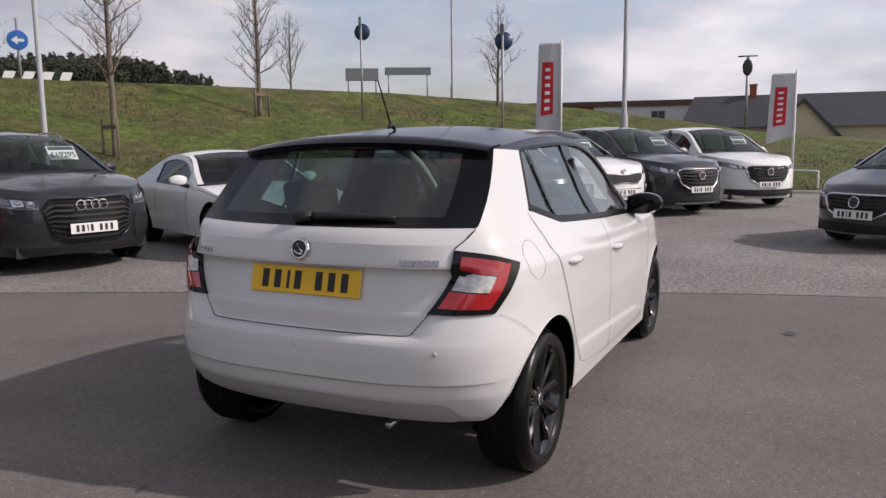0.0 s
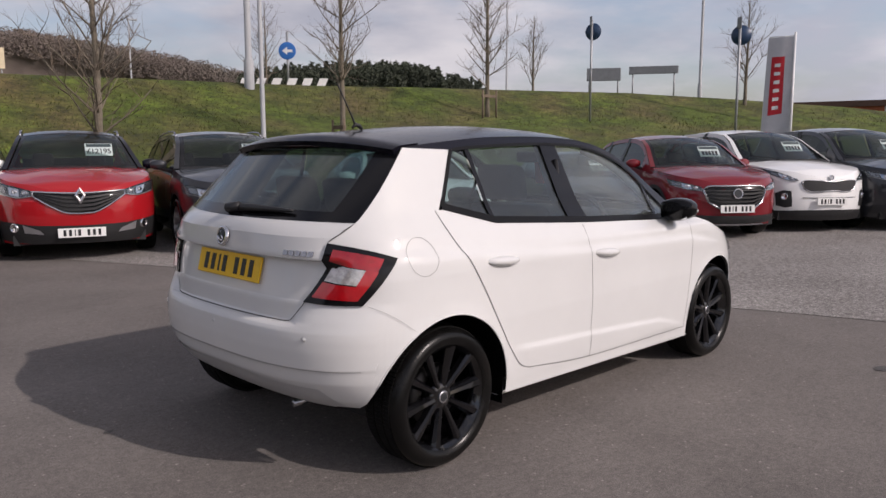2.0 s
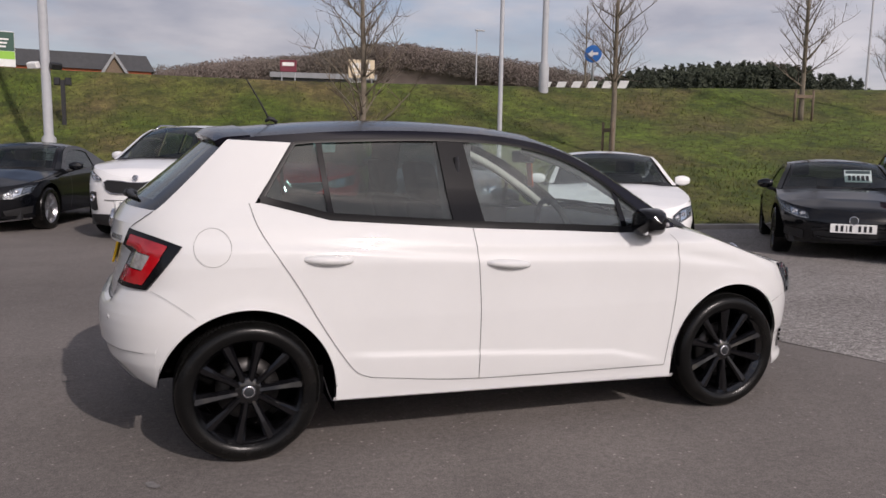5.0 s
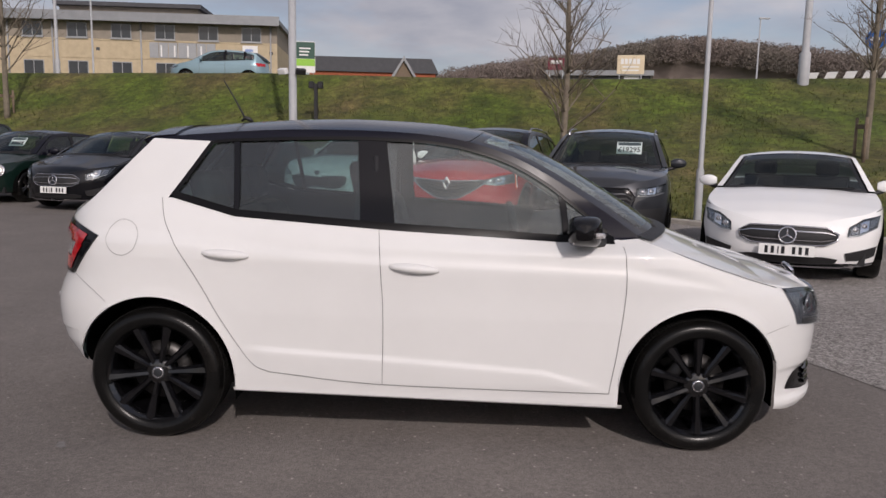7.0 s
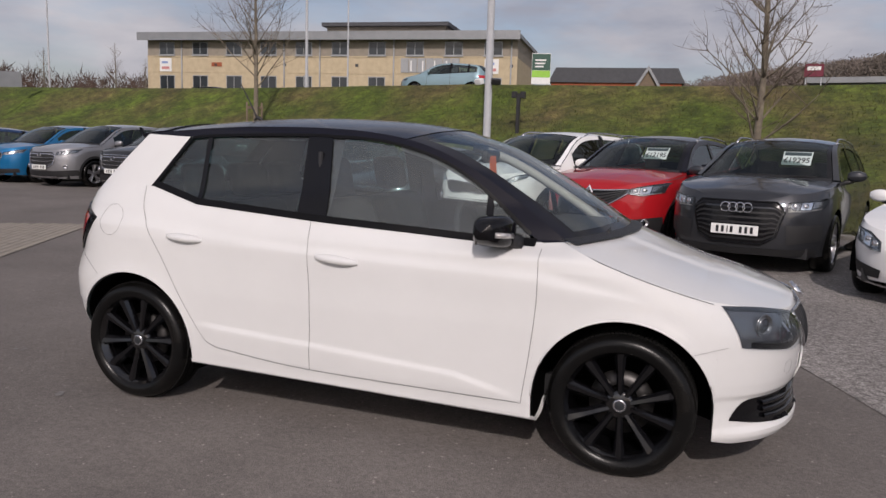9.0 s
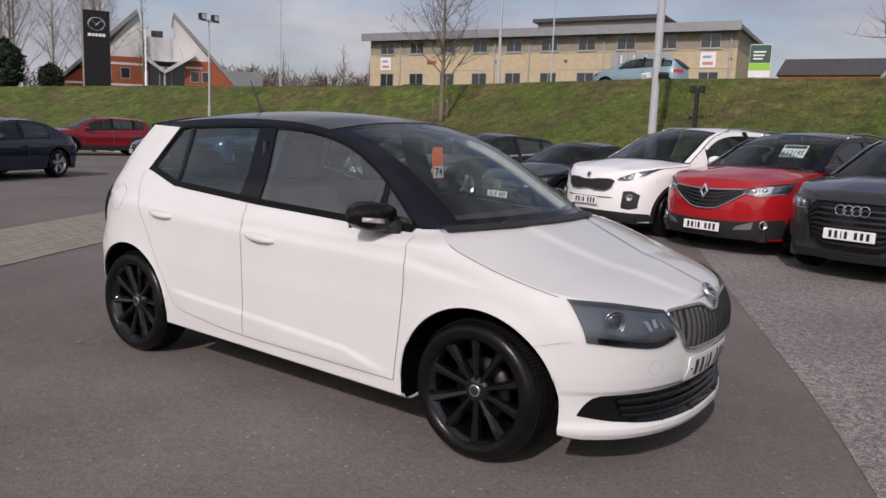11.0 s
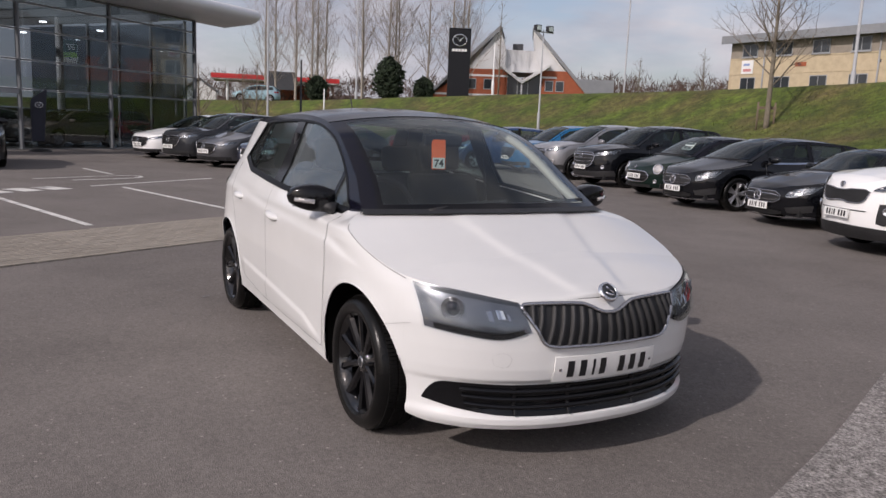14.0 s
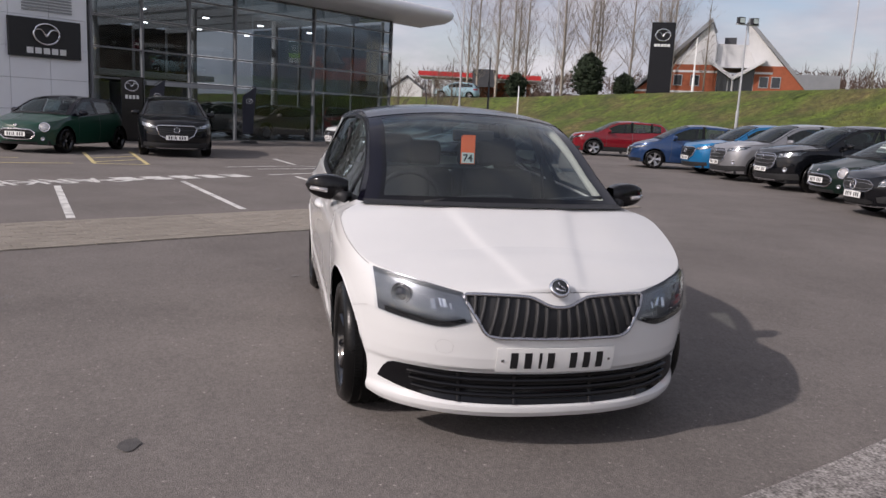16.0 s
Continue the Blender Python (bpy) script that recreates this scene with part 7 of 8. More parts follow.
for x, y, lb, face, w_, h_, zt in ((14.66, 64.0, "cream hoarding with pale lettering bars", M_CREAM, 2.3, 1.6, 9.0), (8.3, 64.5, "dark plum sign board by the road", material("plum_sign", (.14, .012, .03), .5, 0, .1, 3), 1.4, 1.0, 8.7), (-12.7, 59.9, "green and white pylon sign on the crest", M_WPOLE, 1.55, 2.5, 9.2)):
    z0 = land_z(x, y)
    t = thing("sign_board", pose(x, y, z0 - .1, 0, 0, 12 if x < 0 else -8), lb, "sign")
    part("panel", soft_box(-w_ / 2, w_ / 2, -.06, .06, zt - h_ - z0, zt - z0, .02, 1), face, t)
    for sx_ in (-.4, .4):
        mesh_object("post", *tube([(sx_ * w_, .07, 0), (sx_ * w_, .07, zt - z0)], .05, 8), M_STEEL, t)
    if x < 0:
        mesh_object("green_panel", *box_data(-w_ / 2 + .03, w_ / 2 - .03, -.075, -.06, zt - 1.95 - z0, zt - 1.4 - z0), material("lime_panel", (.25, .5, .05), .5, 0, .05, 3), t, smooth=False)
        mesh_object("dark_panel", *box_data(-w_ / 2 + .03, w_ / 2 - .03, -.075, -.06, zt - 1.38 - z0, zt - .05 - z0), material("dark_green_panel", (.02, .07, .05), .5, 0, .05, 3), t, smooth=False)
        for k in range(3):
            mesh_object("lettering_bar", *box_data(-.5, .2 + .1 * k, -.085, -.074, zt - 1.14 + k * .26 - z0, zt - 1.02 + k * .26 - z0), M_WPOLE, t, smooth=False)
    elif x > 10:
        for k in range(5):
            mesh_object("lettering_bar", *box_data(-.85 + k * .34, -.6 + k * .34, -.08, -.06, zt - .75 - z0, zt - .3 - z0), M_WPOLE, t, smooth=False)
        for k in range(2):
            mesh_object("lettering_bar", *box_data(-.7, .7, -.08, -.06, zt - 1.05 - k * .3 - z0, zt - .93 - k * .3 - z0), M_WPOLE, t, smooth=False)
    else:
        mesh_object("lettering_bar", *box_data(-.5, .5, -.08, -.06, zt - .5 - z0, zt - .2 - z0), M_WPOLE, t, smooth=False)

# dealer flags and low hoop rails
M_FLAG = material("silver_grey_flag", (.52, .52, .54), .8, 0, .1, 3, .1, 60)
M_FLAGRED = material("red_flag_block", (.5, .02, .03), .8, 0, .08, 4)


def banner(x, y, z0, zb_, zt, w, heading, label):
    t = thing("banner_flag", pose(x, y, z0, 0, 0, heading), label, "flag", "dealer flags")
    mesh_object("pole", *tube([(0, 0, 0), (0, 0, zt - z0 + .1)], [.04, .025], 10), M_WPOLE, t)
    mesh_object("top_arm", *tube([(0, 0, zt - z0 + .02), (-w, .03, zt - z0 + .02)], .012, 6), M_WPOLE, t)
    wave = lambda u, v, d=0.0: (-.03 - u * w - .12 * w * (1 - v) * u, .05 * math.sin(5 * u + 3 * v) * (1 - .4 * v) + d, zb_ - z0 + (zt - zb_) * v - .18 * u * (1 - v) * (1 - v))
    P = [[wave(u, v) for v in np.linspace(0, 1, 16)] for u in np.linspace(0, 1, 9)]
    mesh_object("cloth", *thick(P, .006), M_FLAG, t)
    for d in (-.012, .012):
        P = [[wave(u, v, d) for v in np.linspace(.22, .80, 12)] for u in np.linspace(.30, .80, 6)]
        mesh_object("red_block", *thick(P, .003), M_FLAGRED, t)
        for k in range(6):
            P = [[wave(u, v, d * 1.9) for v in np.linspace(.27 + k * .085, .305 + k * .085, 3)] for u in np.linspace(.44, .66, 5)]
            mesh_object("lettering_bar", *thick(P, .002), M_WPOLE, t, smooth=False)
    return t


banner(15.2, 4.0, .3, 1.65, 3.85, .55, -75, "grey dealer flag with a red block on a white pole")
banner(17.9, -1.45, 0, 1.45, 3.05, .56, -86, "grey dealer flag with a red block on a white pole")
for x, y in ((19.0, -1.6), (20.0, -3.6)):
    t = thing("hoop_rail", pose(x, y, land_z(x, y) - .05, 0, 0, 78), "low pale tubular hoop rail", "rail", "hoop rails")
    mesh_object("hoop", *tube(smooth_line([(-.5, 0, 0), (-.5, 0, .42), (-.42, 0, .5), (.42, 0, .5), (.5, 0, .42), (.5, 0, 0)], 30), .03, 8), M_WPOLE, t)


# bare trees: trunk, limbs and twigs
M_BARK = material("grey_brown_bark", (.165, .14, .105), .95, 0, .3, 7, .5, 40)
M_TWIG = material("brown_twigs", (.15, .118, .088), .95, 0, .25, 5)
M_PALEBARK = material("pale_poplar_bark", (.30, .265, .225), .95, 0, .2, 3)
M_PALETWIG = material("pale_poplar_twigs", (.27, .225, .19), .95, 0, .2, 3)
M_STAKE = material("weathered_stake", (.16, .12, .085), .9, 0, .2, 9, .3, 50)


def bare_tree(x, y, height, seed, spread=.42, r=.085, label="bare young tree staked on the grass bank", group="", stakes=True, first=.22, levels=3, boughs=24, up=.75, bark=None, twig=None):
    bark, twig = bark or M_BARK, twig or M_TWIG
    rng = random.Random(seed)
    z0 = land_z(x, y)
    t = thing("tree", pose(x, y, z0 - .15, 0, 0, rng.uniform(0, 360)), label, "tree", group)
    trunk = [(0, 0, 0)]
    for k in range(1, 11):
        p = trunk[-1]
        trunk.append((p[0] + rng.uniform(-.02, .02) * height / 8, p[1] + rng.uniform(-.02, .02) * height / 8, height * k / 10))
    tr = smooth_line(trunk, 20)
    mesh_object("trunk", *tube(tr, np.linspace(r, r * .12, 20), 9), bark, t)
    limbs, twigs = [], []

    def grow(p, d, length, rad, level):
        pts = [np.array(p)]
        v = np.array(d, float)
        n = 5
        for k in range(n):
            v = v + np.array([rng.uniform(-.16, .16), rng.uniform(-.16, .16), rng.uniform(-.02, .17)])
            v /= np.linalg.norm(v)
            pts.append(pts[-1] + v * length / n)
        (limbs if level == 0 else twigs).append(tube(pts, np.linspace(rad, rad * .3, n + 1), 5 if level == 0 else 3))
        if level < levels - 1:
            for k in range(rng.randint(5, 8) if level == 0 else rng.randint(3, 5)):
                i = rng.randint(1, n)
                side = np.array([rng.gauss(0, 1), rng.gauss(0, 1), rng.gauss(.25, .5)])
                side /= np.linalg.norm(side)
                w = v * .55 + side * .75
                grow(pts[i], w / np.linalg.norm(w), length * rng.uniform(.34, .62), max(rad * .42, .003), level + 1)

    for k in range(boughs):
        f = first + (.96 - first) * (k + rng.random() * .7) / boughs
        i = int(f * 19)
        a = k * 2.4 + rng.uniform(-.4, .4)
        lift = rng.uniform(up - .3, up + .35)
        d = np.array([math.cos(a), math.sin(a), lift])
        grow(tr[i], d / np.linalg.norm(d), height * spread * (1.08 - f) * rng.uniform(.6, 1.0) + .15 * height * .3, r * .25 * (1.15 - f) + .005, 0)
    mesh_object("branchwork", *join_data(*limbs), bark, t)
    tagged(mesh_object("fine_growth", *join_data(*twigs), twig, t), kind="stuff")
    if stakes:
        for sx_ in (-.3, .3):
            mesh_object("stake", *tube([(sx_, .12, 0), (sx_, .12, 1.05)], .035, 6), M_STAKE, t)
        mesh_object("cross_rail", *box_data(-.34, .34, .09, .13, .8, .9), M_STAKE, t, smooth=False)
    return t


bare_tree(2.2, 11.5, 7.4, 3, .20, .085, first=.22, boughs=46, up=.85)
bare_tree(9.0, 13.0, 7.6, 8, .21, .08, first=.24, boughs=46, up=.85)
bare_tree(16.8, 14.9, 7.2, 12, .21, .085, first=.2, boughs=44, up=.85)
bare_tree(-14.8, 21.1, 7.4, 21, .42, .10, "bare tree with a pale trunk staked on the bank", first=.25, boughs=34, up=.95)
bare_tree(29.0, 22.5, 4.6, 41, .42, .08, "small bare tree beside the road", stakes=False, up=1.0)
bare_tree(27.5, 10.5, 4.4, 43, .42, .08, "small bare tree behind the flag", stakes=False, up=1.0)
bare_tree(19.5, 33.0, 5.5, 47, .45, .09, "bare tree near the road sign", stakes=False, up=.9)
for i, (x, y, h) in enumerate(((-43.9, 10.3, 5.2), (-42.0, 9.0, 4.4), (-47, 7.4, 5.0))):
    bare_tree(x, y, h, 60 + i, .45, .09, "bare tree on the grass beyond the showroom", "trees by the showroom", stakes=False, up=1.0)
for i in range(15):
    f = i / 14
    x, y = -80 + 11.5 * f + random.uniform(-2, 2), 20.5 + 19.5 * f + random.uniform(-1.5, 1.5)
    bare_tree(x, y, random.uniform(15, 21), 80 + i, .30, .15, "tall bare poplar beyond the crest", "poplars", stakes=False, first=.12, boughs=30, up=1.5, bark=M_PALEBARK, twig=M_PALETWIG)
bare_tree(-55.9, 35.3, 9.5, 99, .10, .09, "slim bare birch before the brick building", stakes=False, first=.2, boughs=22, up=1.2)

# leaf clumps for evergreens, bushes and far woods
M_FIR = material("dark_evergreen", (.018, .03, .014), .95, 0, .4, 1.5)
M_BUSH = material("brown_bare_scrub", (.085, .055, .042), .95, 0, .35, .6)
# Brown wood lightened and greyed: distance haze is mixed into the colour.
M_WOOD = material("hazed_winter_wood", (.175, .142, .124), .95, 0, .22, .06, second=(.140, .122, .102), second_scale=.03)
M_FIRWOOD = material("far_conifer_wood", (.05, .06, .04), .95, 0, .4, .08)


def clump(cx, cy, z0, rx, rz, n, size, rng, cone=False, up=False):
    """Many small slivers that fill a rounded or tapering crown."""
    verts, faces = [], []
    for _ in range(n):
        u, a = rng.random(), rng.uniform(0, 2 * math.pi)
        zf = rng.random()
        rr = rx * ((1 - zf) ** .8 if cone else math.sqrt(max(1 - (2 * zf - 1) ** 2, .04))) * math.sqrt(u) * rng.uniform(.75, 1.1)
        p = np.array([cx + rr * math.cos(a), cy + rr * math.sin(a), z0 + rz * zf])
        d = np.array([rng.gauss(0, 1), rng.gauss(0, 1), rng.gauss(1.6 if up else .3, .7)])
        d /= np.linalg.norm(d)
        s_ = np.cross(d, [rng.gauss(0, 1), rng.gauss(0, 1), .1])
        s_ /= np.linalg.norm(s_) + 1e-9
        k = len(verts)
        L_ = size * rng.uniform(.5, 1.3)
        w_ = L_ * (.05 if up else .3)
        verts += [p - s_ * w_, p + s_ * w_, p + d * L_]
        faces.append((k, k + 1, k + 2))
    return verts, faces


rng0 = random.Random(5)
for x, y, h, w in ((-68.8, 30.2, 4.2, 1.6), (-74.5, 24.5, 2.4, 1.1), (-66.5, 33.0, 2.2, 1.0)):
    z0 = land_z(x, y)
    t = thing("evergreen_tree", pose(0, 0, 0), "dark evergreen tree beneath the poplars", "tree", "evergreens")
    mesh_object("trunk", *tube([(x, y, z0 - .2), (x, y, z0 + h * .7)], [.16, .04], 7), M_BARK, t)
    tagged(mesh_object("crown", *clump(x, y, z0 + .3, w, h, 2600, .42, rng0), M_FIR, t, smooth=False), kind="stuff")


def wood(name, line, tall, n, mat, label, up=True, cone=False, size=4.0, width=6.0, per=26):
    p = smooth_line(line, 200)
    rng = random.Random(len(name) * 7 + n)
    items = []
    for _ in range(n):
        q = p[rng.randint(0, 199)]
        d = rng.uniform(-3, 26)
        k = 1 + d / math.hypot(q[0], q[1])
        h = tall * rng.uniform(.65, 1.15)
        items.append(clump(q[0] * k + rng.uniform(-3, 3), q[1] * k + rng.uniform(-3, 3), q[2] - h * .15 + d * .16, width * rng.uniform(.6, 1.2), h, per, size, rng, cone, up))
    P = [[(q[0] * k, q[1] * k, z) for k, z in ((1.0, 2.5), (1.01, q[2] * .75 + .25 * (q[2] + tall * .2)), (1.06, q[2] + tall * .35 + 1.6 * noise.noise(Vector((q[0] * .09, q[1] * .09, 1)))), (1.13, q[2] + tall * .55 + 2.2 * noise.noise(Vector((q[0] * .13, q[1] * .13, 4)))), (1.3, q[2]))] for q in p]
    return tagged(mesh_object(name, *join_data(grid_data(P, flip=True), *items), mat, None, smooth=False), label, "woodland", kind="stuff")


hill_line = [(-60, 262, 6), (-35, 260, 10), (-11, 256, 15), (15, 255, 20), (45, 251, 24), (66, 247, 28), (88, 241, 26), (111, 230, 22), (135, 217, 16), (160, 199, 11)]
wood("bare_woodland", hill_line, 7, 2600, M_WOOD, "brown leafless woodland on the far hill", up=False, size=.6, width=4.5, per=140)
wood("conifer_woodland", [(100, 168, 13), (113, 160, 15), (130, 146, 16), (141, 136, 12.5), (146, 130, 9)], 6, 420, M_FIRWOOD, "dark conifer wood on the far side", up=False, cone=True, size=.9, width=2.4, per=150)
wood("scrub_belt", [(-96, 62, 3.6), (-90, 72, 3.8), (-84, 80, 4.0), (-76, 87, 4.0), (-66, 92, 3.6)], 4.2, 170, M_BUSH, "brown leafless scrub behind the bank", size=1.6, width=2.0, per=60)
wood("scrub_belt", [(-118, 14, 3.2), (-104, 28, 3.2), (-92, 42, 3.4), (-80, 56, 3.4)], 2.4, 150, M_BUSH, "brown leafless scrub near the fuel station", size=1.2, width=2.0, per=50)
wood("scrub_belt", [(-8, 120, 6.0), (15, 118, 6.4), (40, 112, 6.2), (62, 100, 5.6)], 1.6, 110, M_BUSH, "low brown scrub along the road", size=1.0, width=1.8, per=40)
for i, (x, y, h) in enumerate(((-84.0, 77.0, 9.0), (-79, 84.5, 10.5), (-75.5, 86.5, 8.5), (-72.0, 89.5, 9.5))):
    bare_tree(x, y, h, 200 + i, .34, .16, "bare tree in the scrub", "scrub trees", stakes=False, first=.12, boughs=20, up=1.2)

# grass blades on the bank
def turf(n):
    rng = np.random.default_rng(4)
    th = rng.uniform(-15, 158, n)
    f = rng.uniform(0.0, 1.0, n) ** 1.15
    V = np.zeros((n, 3, 3))
    for i in range(n):
        p = np.array(bank(th[i], f[i]))
        a = rng.uniform(0, 2 * math.pi)
        dens = noise.noise(Vector((p[0] * .25, p[1] * .25, 7)))
        h = rng.uniform(.03, .075) * (1 + .8 * dens)
        w = rng.uniform(.008, .018)
        V[i, 0] = p + (w * math.cos(a), w * math.sin(a), -.02)
        V[i, 1] = p - (w * math.cos(a), w * math.sin(a), .02)
        V[i, 2] = p + (rng.normal(0, .05), rng.normal(0, .05), h)
    return V.reshape(-1, 3), [(3 * i, 3 * i + 1, 3 * i + 2) for i in range(n)]


M_BLADE = bpy.data.materials.new("grass_blade")
M_BLADE.use_nodes = True
_n, _l = M_BLADE.node_tree.nodes, M_BLADE.node_tree.links
_g = _n.new("ShaderNodeNewGeometry")
_r = _n.new("ShaderNodeValToRGB")
_r.color_ramp.elements[0].color, _r.color_ramp.elements[1].color = (.046, .072, .008, 1), (.118, .108, .028, 1)
_l.new(_g.outputs["Random Per Island"], _r.inputs["Fac"])
_l.new(_r.outputs["Color"], _n["Principled BSDF"].inputs["Base Color"])
_n["Principled BSDF"].inputs["Roughness"].default_value = .8
tagged(mesh_object("grass", *turf(90000), M_BLADE, smooth=False), "short rough grass blades on the bank", "grass", kind="stuff")


# buildings
M_SAND = material("sand_brick", (.45, .37, .25), .9, 0, .12, 1.5, .2, 30)
M_SANDGREY = material("grey_brown_brick", (.25, .22, .18), .9, 0, .12, 1.5, .2, 30)
M_REDBRICK = material("red_brick", (.30, .085, .04), .9, 0, .15, 2.0, .2, 30)
M_WHITECLAD = material("white_cladding", (.62, .62, .62), .55, .1, .06, .8)
M_GREYROOF = material("grey_metal_roof", (.24, .25, .26), .5, .4, .1, 1)
M_SLATE = material("dark_slate", (.055, .057, .064), .7, 0, .15, 2, .2, 15)
M_FRAME = material("grey_window_frame", (.30, .31, .32), .5, .2, .08, 5)
M_DARKPANE = material("dark_window_pane", (.03, .035, .04), .08, 0, .2, .4)
M_GLASS_SHOW = glass_material("showroom_glass", (.46, .50, .53), mirror=.06)
M_GLASS_BACK = glass_material("tinted_roof_glass", (.05, .056, .06), mirror=.04)
M_SHOWFRAME = material("grey_showroom_frame", (.16, .165, .175), .5, .3, .08, 5)
M_SHOWDARK = material("showroom_dark_wall", (.16, .165, .17), .8, 0, .15, .6)
M_SHOWFLOOR = material("showroom_floor", (.16, .16, .16), .25, 0, .08, 1)
M_LIGHTPANEL = emitter("showroom_spot", (1.0, .97, .9), 14.0)
M_CLAD = material("pale_grey_cladding", (.80, .81, .83), .45, .2, .05, .7)


def frame_pose(a, b, z=0.0):
    """A pose with its x axis from a to b and its y axis away from the viewer's side."""
    return pose(a[0], a[1], z, 0, 0, math.degrees(math.atan2(b[1] - a[1], b[0] - a[0])))


def block(name, parent, x0, x1, y0, y1, z0, z1, mat, label=""):
    return mesh_object(name, *box_data(x0, x1, y0, y1, z0, z1), mat, parent, label, smooth=False)


def window(parent, x, w, z0, z1, y, mat=None, panes=2, name="window"):
    f = block(name, parent, x - w / 2, x + w / 2, y - .06, y + .05, z0, z1, M_FRAME)
    pw = (w - .08 * (panes + 1)) / panes
    for k in range(panes):
        xa = x - w / 2 + .08 + k * (pw + .08)
        block("pane", f, xa, xa + pw, y - .075, y - .055, z0 + .08, z1 - .08, mat or M_DARKPANE)
    return f


# two-storey sand-coloured offices on the plateau
A, B = (-61.8, 70.8), (-18.7, 75.4)
office = thing("office_building", frame_pose(A, B, 3.35), "long two-storey sand brick office block with grey roof", "building")
W_ = math.dist(A, B)
block("lower_wall", office, 0, W_, 0, 14, 0, 7.25, M_SAND)
block("upper_wall", office, 0, W_, .05, 14, 7.25, 9.2, M_SANDGREY)
block("string_course", office, -.02, W_ + .02, -.04, 0, 7.18, 7.34, M_SAND)
block("string_course", office, -.02, W_ + .02, -.04, 0, 5.45, 5.58, M_SAND)
block("roof", office, -.6, W_ + .3, -1.0, 15, 9.2, 9.6, M_GREYROOF)
block("fascia", office, -.65, W_ + .35, -1.1, -1.0, 8.95, 9.85, M_GREYROOF)
block("clerestory", office, W_ * .495, W_ * .81, 2, 8, 9.6, 10.75, M_SANDGREY)
block("clerestory_roof", office, W_ * .485, W_ * .82, 1.4, 8.4, 10.75, 11.15, M_SLATE)
bay = W_ / 10.2
for i in range(10):
    x = bay * (i + .6)
    for z0, z1 in ((7.42, 8.88), (3.4, 5.15)):
        wn_ = window(office, x, 1.95, z0, z1, 0.02)
        block("window_sill", wn_, x - 1.05, x + 1.05, -.16, 0, z0 - .12, z0, M_FRAME)
    if i in (0, 3, 4, 6, 9):
        mesh_object("downpipe", *tube([(x + bay * .45, -.08, 0), (x + bay * .45, -.08, 9.1)], .09, 6), M_FRAME, office)
    if i % 2:
        block("wall_vent", office, x + bay * .42, x + bay * .50, -.05, 0, 6.2, 6.5, M_SLATE)
for k in range(7):
    block("ribbed_panel", office, W_ * .71 + k * .93, W_ * .71 + .86 + k * .93, -.12, 0, 5.62, 7.12, M_FRAME)
for x in (W_ * .055, W_ * .938):
    bn = block("banner", office, x - .75, x + .75, -.10, -.03, 5.55, 7.05, M_WPOLE, "white banner with coloured bars")
    block("banner_bar", bn, x - .5, x + .5, -.12, -.10, 5.8, 6.1, material("faded_red_bar", (.5, .2, .2), .6, 0, .1, 4))
    block("banner_bar", bn, x - .5, x + .3, -.12, -.10, 6.45, 6.7, material("faded_blue_bar", (.2, .28, .5), .6, 0, .1, 4))
for k in range(4):
    block("lettering_bar", office, W_ * .735 + k * 1.3, W_ * .735 + .14 + k * 1.3, -.15, -.12, 5.75, 6.85, M_WPOLE)
block("vent", office, W_ * .19, W_ * .22, -.05, 0, 6.15, 6.6, M_REDBRICK)

# brick building with two white peaked ends
A, B = (-77.0, 38.7), (-66.3, 54.4)
pb = thing("brick_building", frame_pose(A, B, 2.8), "red brick building with white peaked gables and banded walls", "building")
W_ = math.dist(A, B)


def prism(name, outline, y0, y1, mat, parent, label=""):
    n = len(outline)
    v = [(x, y0, z) for x, z in outline] + [(x, y1, z) for x, z in outline]
    f = [tuple(range(n)), tuple(range(2 * n - 1, n - 1, -1))] + [(i, i + n, (i + 1) % n + n, (i + 1) % n) for i in range(n)]
    return mesh_object(name, v, f, mat, parent, label, smooth=False)


prism("brick_wall", [(0, 0), (9.2, 0), (9.2, 5.4), (4.5, 5.4), (0, 1.9)], 0, 9, M_REDBRICK, pb)
prism("brick_wall", [(13.0, 0), (W_, 0), (W_, 2.2), (15.9, 5.4), (13.0, 5.4)], 0, 9, M_REDBRICK, pb)
prism("white_gable", [(4.6, 5.4), (9.0, 5.4), (9.0, 7.4), (8.2, 9.9)], .02, 9, M_WHITECLAD, pb)
prism("white_gable", [(13.0, 5.4), (15.8, 5.4), (11.9, 9.9), (12.2, 7.2)], .02, 9, M_WHITECLAD, pb)
prism("white_wall", [(8.6, 5.2), (13.2, 5.2), (12.2, 7.6), (9.0, 7.7)], .6, 9, M_WHITECLAD, pb)
prism("roof_slope", [(-.7, 1.6), (-.4, 1.5), (8.4, 9.9), (8.2, 10.3)], -.5, 9.5, M_GREYROOF, pb)
prism("roof_slope", [(W_ + .6, 1.9), (W_ + .3, 1.7), (11.8, 9.9), (11.9, 10.3)], -.5, 9.5, M_GREYROOF, pb)
prism("canopy", [(8.2, 6.1), (10.9, 4.2), (13.9, 6.1), (13.9, 5.7), (10.9, 3.8), (8.2, 5.7)], -1.2, 1.0, M_WHITECLAD, pb)
prism("glazed_entrance", [(9.2, 0), (13.0, 0), (13.0, 5.2), (11.0, 4.0), (9.2, 5.2)], .3, 1.0, M_DARKPANE, pb)
for x in (9.2, 10.4, 11.6, 13.0):
    block("glazing_bar", pb, x - .06, x + .06, .2, .3, 0, 4.2, M_FRAME)
mesh_object("canopy_post", *tube([(10.9, -.8, 0), (10.9, -.8, 3.9)], .09, 8), M_WHITECLAD, pb)
